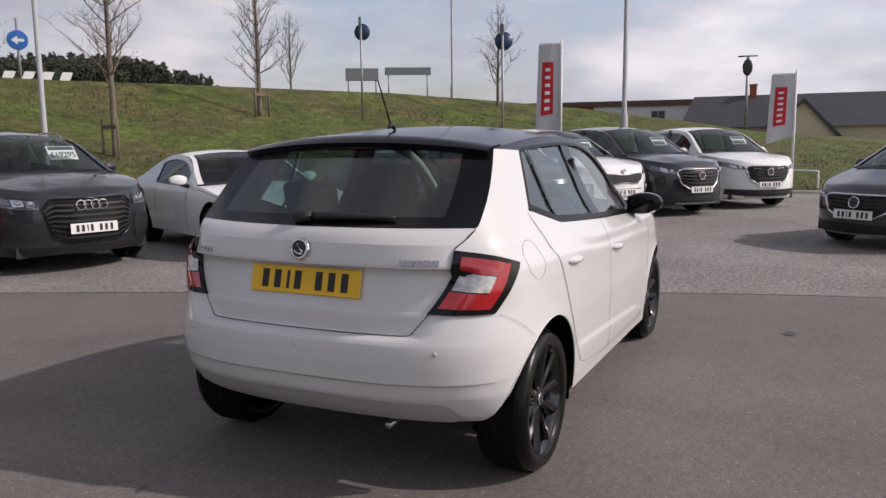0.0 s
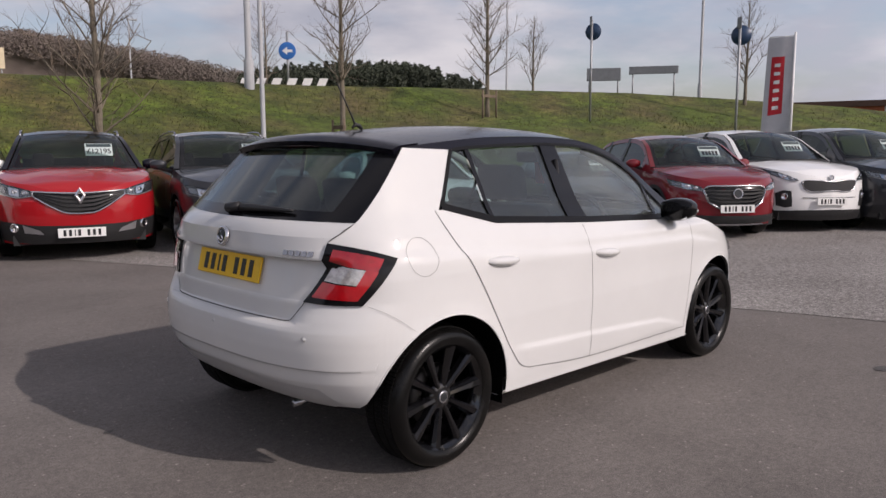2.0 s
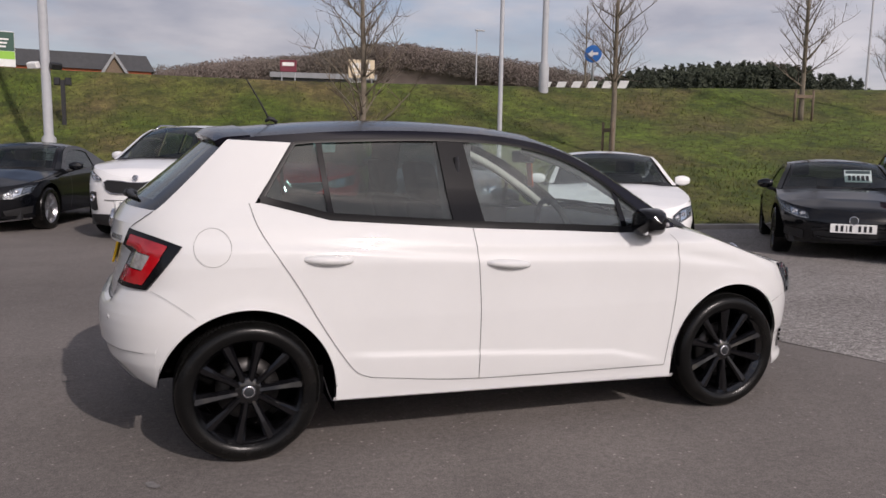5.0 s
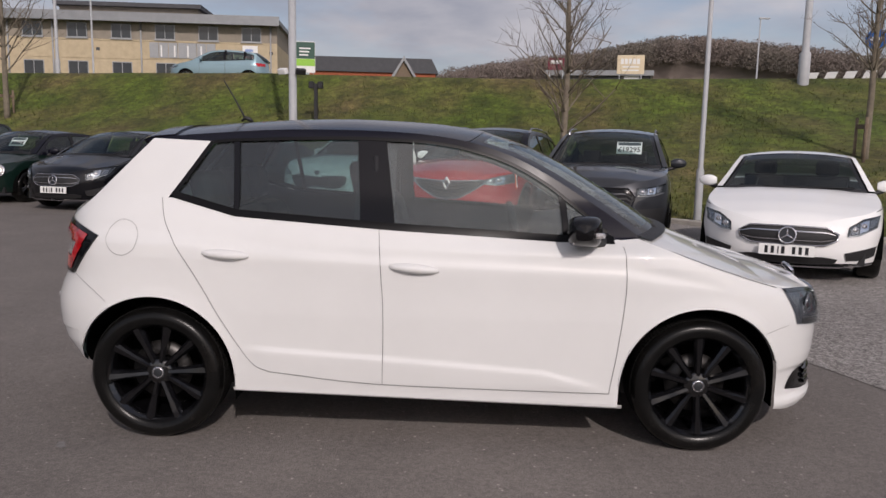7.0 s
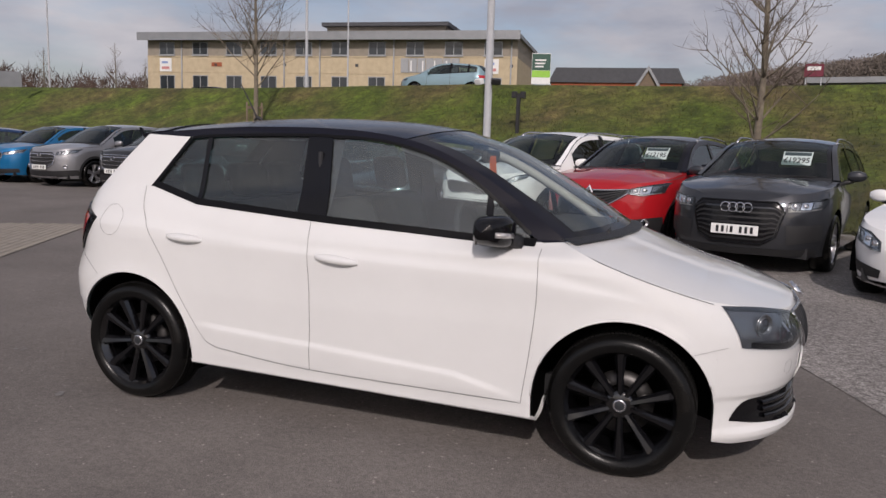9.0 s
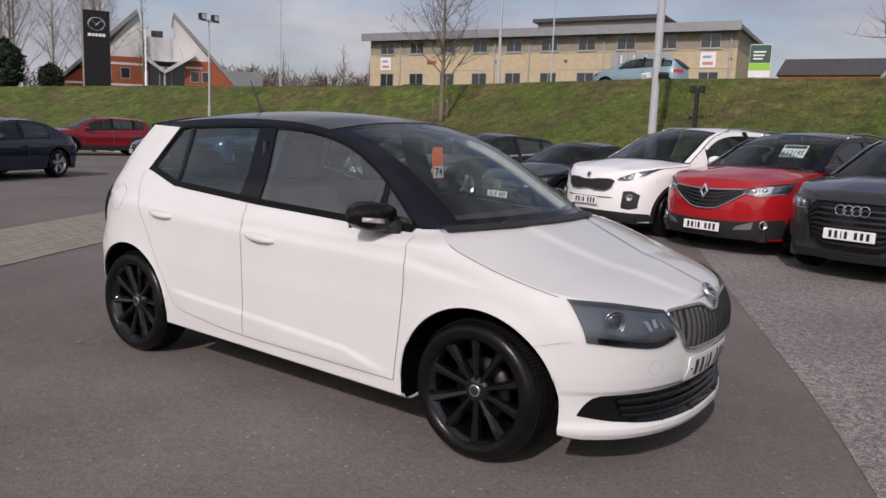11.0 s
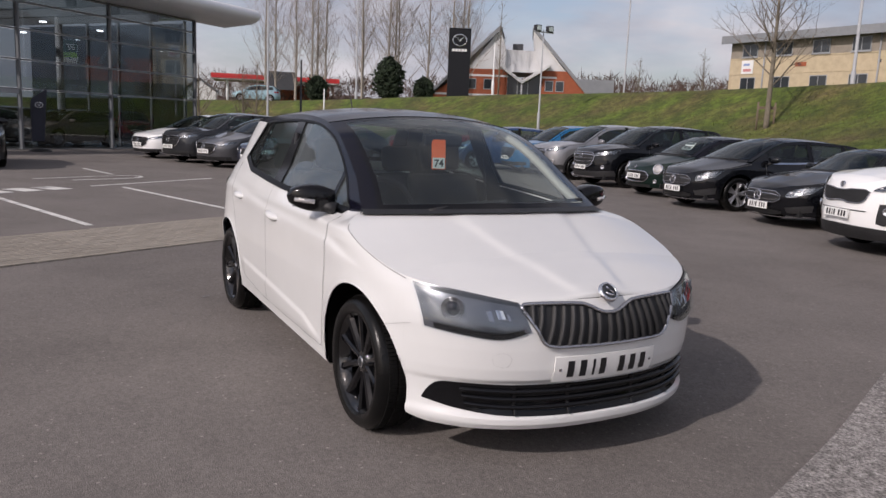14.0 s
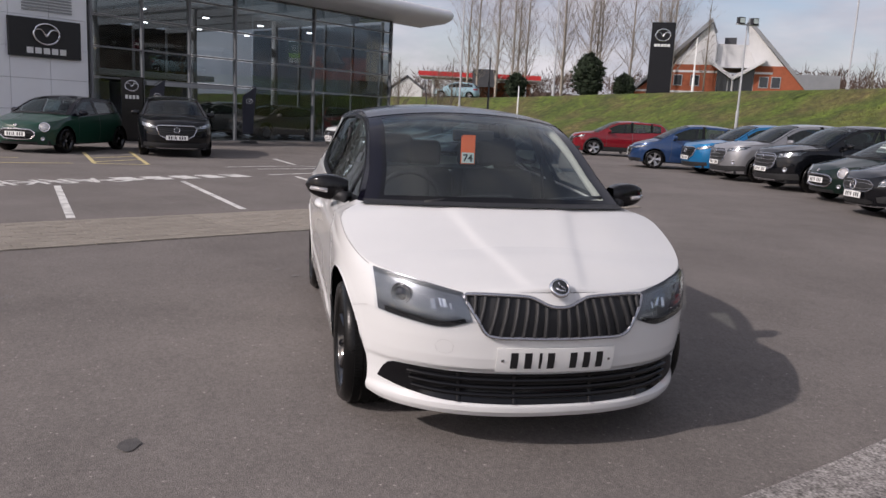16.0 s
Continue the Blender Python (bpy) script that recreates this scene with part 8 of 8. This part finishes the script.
for z in (2.35, 4.55):
    block("pale_band", pb, .6 if z < 3 else 3.3, 9.2, -.05, 0, z, z + .22, M_WHITECLAD)
    block("pale_band", pb, 13.0, W_ if z < 3 else W_ - 4.2, -.05, 0, z, z + .22, M_WHITECLAD)
for x, z in ((5.2, 3.1), (7.0, 3.1), (14.0, 3.1), (15.2, 3.1), (7.0, .8), (5.2, .8)):
    window(pb, x, .95, z, z + 1.2, -.01, panes=1)
block("roof_plant", pb, 9.6, 10.8, 2, 3.5, 7.6, 8.5, M_SLATE)
block("annexe", pb, W_ - 2.5, W_ + 2.6, 3, 9, 0, 4.8, M_GREYROOF)

# dealer pylon on the crest
py = thing("dealer_pylon", pose(-53.3, 29.7, 3.1, 0, 0, 61), "tall black dealer pylon with a silver winged emblem", "sign")
part("slab", soft_box(-.92, .92, -.28, .28, 0, 6.45, .05, 2), M_GLOSSBLACK, py)


def emblem(parent, m, r, mat, depth=.03):
    """A ring with a winged V inside, in the local xz plane facing -y."""
    ring = [(r * 1.25 * math.cos(a), -.03, r * math.sin(a)) for a in np.linspace(0, 2 * math.pi, 41)]
    o = mesh_object("emblem_ring", *tube(ring, r * .11, 8), mat, parent)
    o.matrix_basis = m
    w = mesh_object("emblem_wing", *join_data(tube(smooth_line([(-r * 1.2, -.03, r * .35), (-r * .5, -.03, r * .42), (0, -.03, -r * .25)], 12), np.linspace(r * .05, r * .15, 12), 6),
                                              tube(smooth_line([(r * 1.2, -.03, r * .35), (r * .5, -.03, r * .42), (0, -.03, -r * .25)], 12), np.linspace(r * .05, r * .15, 12), 6)), mat, parent)
    w.matrix_basis = m.copy()


emblem(py, pose(0, -.28, 5.45), .46, M_CHROME)
for k in range(5):
    block("lettering_bar", py, -.6 + k * .25, -.40 + k * .25, -.31, -.28, 4.55, 4.75, M_WPOLE)

# fuel station in the distance
fs = thing("fuel_station", frame_pose((-103.3, 19.5), (-98.8, 35.9), 2.9), "distant fuel station canopy with red fascia", "building")
block("canopy", fs, 0, 17, 0, 8, 3.7, 4.4, M_WPOLE)
block("red_fascia", fs, -.05, 17.05, -.1, 0, 3.85, 4.45, material("red_fascia", (.5, .03, .03), .5, 0, .08, 2))
for x in (2, 8, 15):
    mesh_object("canopy_post", *tube([(x, 1, 0), (x, 1, 3.7)], .18, 8), M_WPOLE, fs)
block("kiosk", fs, 6, 16, 5, 9, 0, 3.5, M_REDBRICK)
block("hoarding", fs, 7.5, 11, -1, -.8, 2.6, 5.0, M_SLATE)
hut = thing("timber_hut", frame_pose((-98.5, 15.0), (-97.5, 19.0), 2.6), "small pale gabled hut in the distance", "building")
prism("gable", [(0, 0), (4, 0), (4, 2.0), (2, 3.4), (0, 2.0)], 0, 3, M_WPOLE, hut)
prism("roof", [(-.3, 1.9), (2, 3.55), (4.3, 1.9), (4.3, 2.15), (2, 3.8), (-.3, 2.15)], -.2, 3.2, M_SLATE, hut)

# low white hall and slate-roofed house to the east
hall = thing("low_hall", frame_pose((75.0, 27.5), (77.0, 8.3), 1.2), "low white hall with a brown fascia", "building")
block("wall", hall, 0, 19.2, 0, 10, 0, 3.7, M_WHITECLAD)
block("fascia", hall, -.2, 19.4, -.3, 10, 3.7, 4.25, material("brown_fascia", (.10, .05, .035), .6, 0, .1, 2))
block("dark_end_wall", hall, 0, 9, -.06, 0, 2.0, 3.7, M_REDBRICK)
window(hall, 15.5, 1.4, 2.2, 3.2, -.02)
house = thing("slate_roofed_house", frame_pose((70.0, 9.0), (70.5, -16.0), .6), "long low house with dark slate roof and cream gable", "house")
W_ = 25.0
block("wall", house, 0, W_, 0, 8, 0, 2.0, M_CREAM)
prism_roof = [(0, -.5, 1.9), (W_, -.5, 1.9), (W_, 4, 4.9), (.8, 4, 4.9), (0, 8.5, 1.9), (W_, 8.5, 1.9)]
mesh_object("roof", prism_roof, [(0, 1, 2, 3), (3, 2, 5, 4), (0, 3, 4), (1, 5, 2), (0, 4, 5, 1)], M_SLATE, house, smooth=False)
prism("gable", [(7.6, 1.2), (13.2, .8), (10.3, 3.9)], -2.5, 0, M_CREAM, house, "cream gable")
prism("gable_roof", [(7.2, 1.1), (10.3, 4.2), (13.6, .7), (13.3, .5), (10.3, 3.9), (7.5, .9)], -2.8, 2, M_SLATE, house)
block("chimney", house, 5.75, 6.35, 3.6, 4.3, 3.5, 5.75, M_REDBRICK)
block("chimney_cap", house, 5.68, 6.42, 3.5, 4.4, 5.75, 5.9, M_SANDGREY)
tot = thing("totem_sign", pose(40.6, 1.3, land_z(40.6, 1.3) - .1), "dark oval sign on a post with a lamp arm", "sign")
h_ = 5.2 - land_z(40.6, 1.3)
mesh_object("post", *tube([(0, 0, 0), (0, 0, h_ + .7)], .07, 8), M_STEEL, tot)
mesh_object("lamp_arm", *tube([(0, -.5, h_ + .7), (0, .5, h_ + .7)], .05, 6), M_STEEL, tot)
dk = mesh_object("oval_face", *lathe_y([(0, -.06), (.3, -.06), (.34, 0), (0, .02)], 24), M_SLATE, tot)
dk.matrix_basis = pose(-.08, 0, h_ + .1, 0, 0, -90) @ Matrix.Diagonal((.75, 1, 1.3, 1))

# cars on the upper road
parked_car("people_carrier", "hatch", (-69.5, 14.6), -115, 4.5, 1.81, 1.62, 2.74, .9, paint("pale_blue_metallic", (.30, .45, .50), .4), "pale blue people carrier on the upper road", group="", z=land_z(-69, 15.5) - .05, fog=False)
parked_car("estate_car", "suv", (-32.0, 46.5), 20, 4.6, 1.83, 1.6, 2.7, .9, P_BLACKCAR, "black estate car on the upper road", group="", z=land_z(-33, 46) - .05, fog=False)

# showroom: glass front, pale cladding wall, curved roof edge
C0 = Vector((-23.0, -6.85, 0))
U = Vector((-.60, .80, 0)).normalized()
show = thing("showroom", Matrix.Translation(C0) @ Matrix.Rotation(math.atan2(U.y, U.x), 4, "Z"), "car showroom with a tall dark glass front and pale cladding", "building")
# local x runs along the front away from the viewer, local -y points to the forecourt
OUT = -1 if (Matrix.Rotation(-math.atan2(U.y, U.x), 3, "Z") @ Vector((.80, .60, 0))).y < 0 else 1
LEN, HT = 14.0, 5.5
posts = [0.0, 1.78, 3.6, 5.55, 9.42, LEN]
y_of = lambda q: OUT * q
def sblock(name, x0, x1, q0, q1, z0, z1, mat, label="", parent=None):
    return block(name, parent or show, x0, x1, min(y_of(q0), y_of(q1)), max(y_of(q0), y_of(q1)), z0, z1, mat, label)


levels = [0.0, 2.08, 3.08, 4.1, 5.0, HT]
for a, b in zip(posts, posts[1:]):
    if b - a < .3:
        continue
    for z0, z1 in zip(levels, levels[1:]):
        sblock("glass_pane", a + .05, b - .05, -.02, 0.0, z0 + .04, z1 - .04, M_GLASS_SHOW).visible_shadow = False
for x in posts:
    sblock("mullion", x - .035, x + .035, -.08, .09, 0, HT, M_SHOWFRAME)
for z in levels:
    sblock("transom", 0, LEN, -.06, .07, max(z - .025, 0), z + .025, M_SHOWFRAME)
sblock("door_head", posts[1] + .1, posts[3] - .1, .02, .12, 1.92, 2.06, M_FRAME)
# end wall of glass and roof
for k in range(5):
    sblock("end_pane", LEN - .02, LEN, -.6 - k * 2.0, -2.5 - k * 2.0, .1, HT - .1, M_GLASS_SHOW).visible_shadow = False
    sblock("end_mullion", LEN - .06, LEN + .06, -.5 - k * 2.0, -.6 - k * 2.0, 0, HT, M_FRAME)
sblock("floor_slab", 0, LEN, -16, -.1, -.02, .03, M_SHOWFLOOR)
sblock("back_wall", 0, LEN, -16.3, -16, 0, 2.3, M_SHOWDARK)
for k in range(7):
    xa = k * LEN / 7
    sblock("back_pane", xa + .06, xa + LEN / 7 - .06, -16.05, -16.02, 2.3, HT - .1, M_GLASS_BACK).visible_shadow = False
    sblock("back_mullion", xa - .06, xa + .06, -16.1, -15.95, 2.3, HT, M_FRAME)
    # Unseen shadowless glass roof, added so sunlight reaches the forecourt.
    sblock("added_glass_roof", xa + .06, xa + LEN / 7 - .06, -15.9, -.3, HT + .02, HT + .05, M_GLASS_BACK).visible_shadow = False
    sblock("roof_beam", xa - .07, xa + .07, -16, -.1, HT - .3, HT, M_FRAME)
roof_rows = []
for x in np.linspace(-.3, LEN + 2.4, 30):
    roof_rows.append([(x, y_of(q), HT + z) for q, z in ((-.6, .06), (-.5, .75), (.9, .85), (1.5, .75), (1.75, .5), (1.6, .3), (1.2, .14), (-.4, .02))])
mesh_object("roof_edge", *grid_data(roof_rows, flip=OUT < 0), M_CLAD, show)
mesh_object("roof_end", roof_rows[-1], [tuple(range(8))], M_CLAD, show, smooth=False)
for x in np.linspace(1.2, LEN - 1.5, 5):
    for q in (-4, -9):
        sblock("ceiling_spot", x - .11, x + .11, q - .08, q + .08, HT - .57, HT - .53, M_LIGHTPANEL)
for x in np.linspace(3, LEN - 2, 3):
    mesh_object("column", *tube([(x, y_of(-6), 0), (x, y_of(-6), HT)], .16, 12), M_WHITECLAD, show)
sblock("balcony_slab", 5, LEN - .5, -16, -13.5, 2.6, 2.9, M_CLAD)
sblock("reception_wall", 1, 5, -11.2, -11, 0, 2.6, M_WHITECLAD)
# cladding wall
for k in range(4):
    for j in range(7):
        sblock("cladding_panel", -4.9 + k * 1.2 + .006, -3.7 + k * 1.2 - .006, -.14, .0, j * .95 + .006, (j + 1) * .95 - .006, M_CLAD)
sblock("cladding_backing", -4.9, 0, -.5, -.15, 0, 6.65, M_SHOWDARK)
for k in range(6):
    sblock("louvre", -2.1, -.6, .0, .05, 3.95 + k * .09, 4.0 + k * .09, M_FRAME)
sg = sblock("sign_board", -2.55, -.38, .02, .14, 2.55, 3.72, M_DARKSTEEL, "black sign board with a silver emblem")
emblem(show, pose(-1.46, y_of(.16), 3.26, 0, 0, 0) @ Matrix.Rotation(math.pi if OUT > 0 else 0, 4, "Z"), .31, M_CHROME)
for k in range(5):
    sblock("lettering_bar", -2.05 + k * .25, -1.86 + k * .25, .14, .16, 2.66, 2.84, M_WPOLE)
ms = Matrix.Translation(C0) @ Matrix.Rotation(math.atan2(U.y, U.x), 4, "Z")


def on_front(x, q, z=0.0):
    return ms @ Vector((x, y_of(q), z))


for x, q, hd_, mt, kd, nm, lb in ((6.6, -1.5, 118, paint("warm_beige_paint", (.30, .24, .21), .3), "hatch", "display_car", "beige hatchback standing inside the showroom"), (4.7, -2.9, 118, P_BLACKCAR, "suv", "display_car", "black crossover standing inside the showroom")):
    p = on_front(x, q)
    parked_car(nm, kd, (p.x, p.y), -46, 4.4, 1.8, 1.45, 2.7, .9, mt, lb, group="display cars", grille="wing", R=.33, z=.03, fog=False)
tm = on_front(1.1, .6)
ts = thing("entrance_totem", pose(tm.x, tm.y, 0, 0, 0, 83), "black free-standing dealer totem with a silver emblem", "sign")
part("slab", soft_box(-.36, .36, -.06, .06, 0, 2.15, .02, 1), M_GLOSSBLACK, ts)
emblem(ts, pose(0, -.06, 1.85), .17, M_CHROME)
for k in range(4):
    block("lettering_bar", ts, -.22 + k * .12, -.14 + k * .12, -.075, -.06, 1.42, 1.54, M_WPOLE)
M_NAVYFLAG = material("navy_flag", (.012, .014, .026), .7, 0, .1, 4)
for x, q in ((1.5, 1.5), (5.3, 1.3)):
    p = on_front(x, q)
    t = thing("feather_flag", pose(p.x, p.y, 0, 0, 0, 86), "navy feather flag with a silver emblem on a black base", "flag", "feather flags")
    mesh_object("pole", *tube(smooth_line([(-.26, 0, 0), (-.26, 0, 1.2), (-.2, 0, 1.8), (.22, 0, 2.15)], 16), .012, 6), M_DARKSTEEL, t)
    P = [[(-.25 + (.50 * f) * min(1, .75 + .25 * v), .03 * math.sin(4 * v + 2 * f), .35 + v * (1.38 + .38 * f)) for v in np.linspace(0, 1, 12)] for f in np.linspace(0, 1, 6)]
    mesh_object("cloth", *thick(P, .006), M_NAVYFLAG, t)
    emblem(t, pose(.0, -.03, 1.55), .09, M_CHROME)
    mesh_object("base", *lathe_y([(0, .10), (.25, .09), (.38, .0)], 20), M_DARKSTEEL, t).matrix_basis = Matrix.Rotation(radians(90), 4, "X")


# low slate roofs that show over the bank before the far wood
inn = thing("roadside_inn", frame_pose((-21.0, 104.0), (-3.0, 106.0), 4.0), "low roadside inn with a dark slate roof and gable", "building")
block("wall", inn, 0, 17.5, 0, 8, 0, 6.6, M_REDBRICK)
prism("roof", [(-.4, 6.5), (17.9, 6.5), (16.9, 8.5), (.6, 8.5)], -.3, 8.3, M_SLATE, inn)
prism("gable", [(11.3, 5.4), (14.7, 5.4), (13.0, 8.2)], -1.2, 2, M_STAKE, inn, "dark timber gable")
prism("gable_roof", [(10.9, 5.3), (13.0, 8.7), (15.1, 5.3), (14.7, 5.3), (13.0, 8.1), (11.3, 5.3)], -1.6, 3, M_GREYROOF, inn)
unit = thing("low_retail_unit", frame_pose((12.0, 105.2), (25.8, 103.0), 4.0), "low retail unit with a grey metal roof", "building")
block("wall", unit, 0, 13.9, 0, 9, 0, 6.5, M_SLATE)
block("roof", unit, -.4, 14.3, -.5, 9.4, 6.5, 7.2, M_GREYROOF)
block("white_panel", unit, 10.4, 12.4, -.1, 0, 5.9, 6.5, M_WHITECLAD)

# a people carrier on the road above the bank
parked_car("blue_people_carrier", "hatch", (-12.8, 30.5), 184, 4.35, 1.78, 1.58, 2.70, .85, P_PALEBLUE, "pale blue people carrier on the road above the bank", group="", grille="wing", rim=M_SILVER, R=.32, plate_z=.46, z=land_z(-10.7, 30.5))

# block paving band across the car park, laid course by course
band = thing("paving_band", pose(0, 0, 0), "band of worn buff block pavers across the asphalt", "paving", kind="structure")
BO, BU, BN = np.array((-2.65, -3.5)), np.array((-.47, .883)), np.array((-.883, -.47))
bm = bmesh.new()
bm.faces.new([bm.verts.new((*(BO + BU * a + BN * b), .003)) for a, b in ((-6, 0), (9.8, 0), (9.8, 1.65), (-6, 1.65))])
bmesh.ops.reverse_faces(bm, faces=bm.faces[:])
part("joint_sand", bm, material("joint_sand", (.10, .09, .08), .95, 0, .2, 20), band)
pv = bpy.data.meshes.new("paver")
o_ = [(-.098, -.047), (.098, -.047), (.098, .047), (-.098, .047)]
pv.from_pydata([(x, y, 0) for x, y in o_] + [(x * .96, y * .92, .009) for x, y in o_], [], [(4, 5, 6, 7), (0, 1, 5, 4), (1, 2, 6, 5), (2, 3, 7, 6), (3, 0, 4, 7)])
M_PAVE = bpy.data.materials.new("buff_pavers")
M_PAVE.use_nodes = True
_n, _l = M_PAVE.node_tree.nodes, M_PAVE.node_tree.links
_o, _t = _n.new("ShaderNodeObjectInfo"), _n.new("ShaderNodeTexNoise")
_t.inputs["Scale"].default_value = 30
_r = _n.new("ShaderNodeValToRGB")
_r.color_ramp.elements[0].color, _r.color_ramp.elements[1].color = (.17, .15, .125, 1), (.27, .24, .20, 1)
_a = _n.new("ShaderNodeMath")
_a.operation = "MULTIPLY_ADD"
_a.inputs[1].default_value, _a.inputs[2].default_value = .5, .0
_b = _n.new("ShaderNodeMath")
_b.operation = "MULTIPLY_ADD"
_b.inputs[1].default_value = .5
_g = _n.new("ShaderNodeNewGeometry")
_c = _n.new("ShaderNodeMath")
_c.operation = "ADD"
_l.new(_o.outputs["Random"], _c.inputs[0])
_l.new(_g.outputs["Random Per Island"], _c.inputs[1])
_l.new(_c.outputs[0], _a.inputs[0])
_l.new(_t.outputs["Fac"], _b.inputs[0])
_l.new(_a.outputs[0], _b.inputs[2])
_l.new(_b.outputs[0], _r.inputs["Fac"])
_l.new(_r.outputs["Color"], _n["Principled BSDF"].inputs["Base Color"])
_n["Principled BSDF"].inputs["Roughness"].default_value = .9
pv.materials.append(M_PAVE)
ang = math.atan2(BU[1], BU[0])
rest, made = [], 0
for i in range(79):
    for j in range(16):
        a, b_ = -5.9 + i * .2 + (.1 if j % 2 else 0), .055 + j * .1025
        p = BO + BU * a + BN * b_
        z = .003 + random.uniform(-.001, .0015)
        if -1.2 < a < 2.6 and made < 300:
            ob = bpy.data.objects.new("paver", pv)
            scene.collection.objects.link(ob)
            ob.parent = band
            ob.matrix_basis = pose(p[0], p[1], z, 0, 0, math.degrees(ang) + random.uniform(-.8, .8))
            made += 1
        else:
            c, s_ = math.cos(ang), math.sin(ang)
            v = [(p[0] + x * c - y * s_, p[1] + x * s_ + y * c, z) for x, y in o_] + [(p[0] + x * .96 * c - y * .92 * s_, p[1] + x * .96 * s_ + y * .92 * c, z + .009) for x, y in o_]
            rest.append((v, [(4, 5, 6, 7), (0, 1, 5, 4), (1, 2, 6, 5), (2, 3, 7, 6), (3, 0, 4, 7)]))
tagged(mesh_object("pavers", *join_data(*rest), M_PAVE, band, smooth=False), kind="stuff")
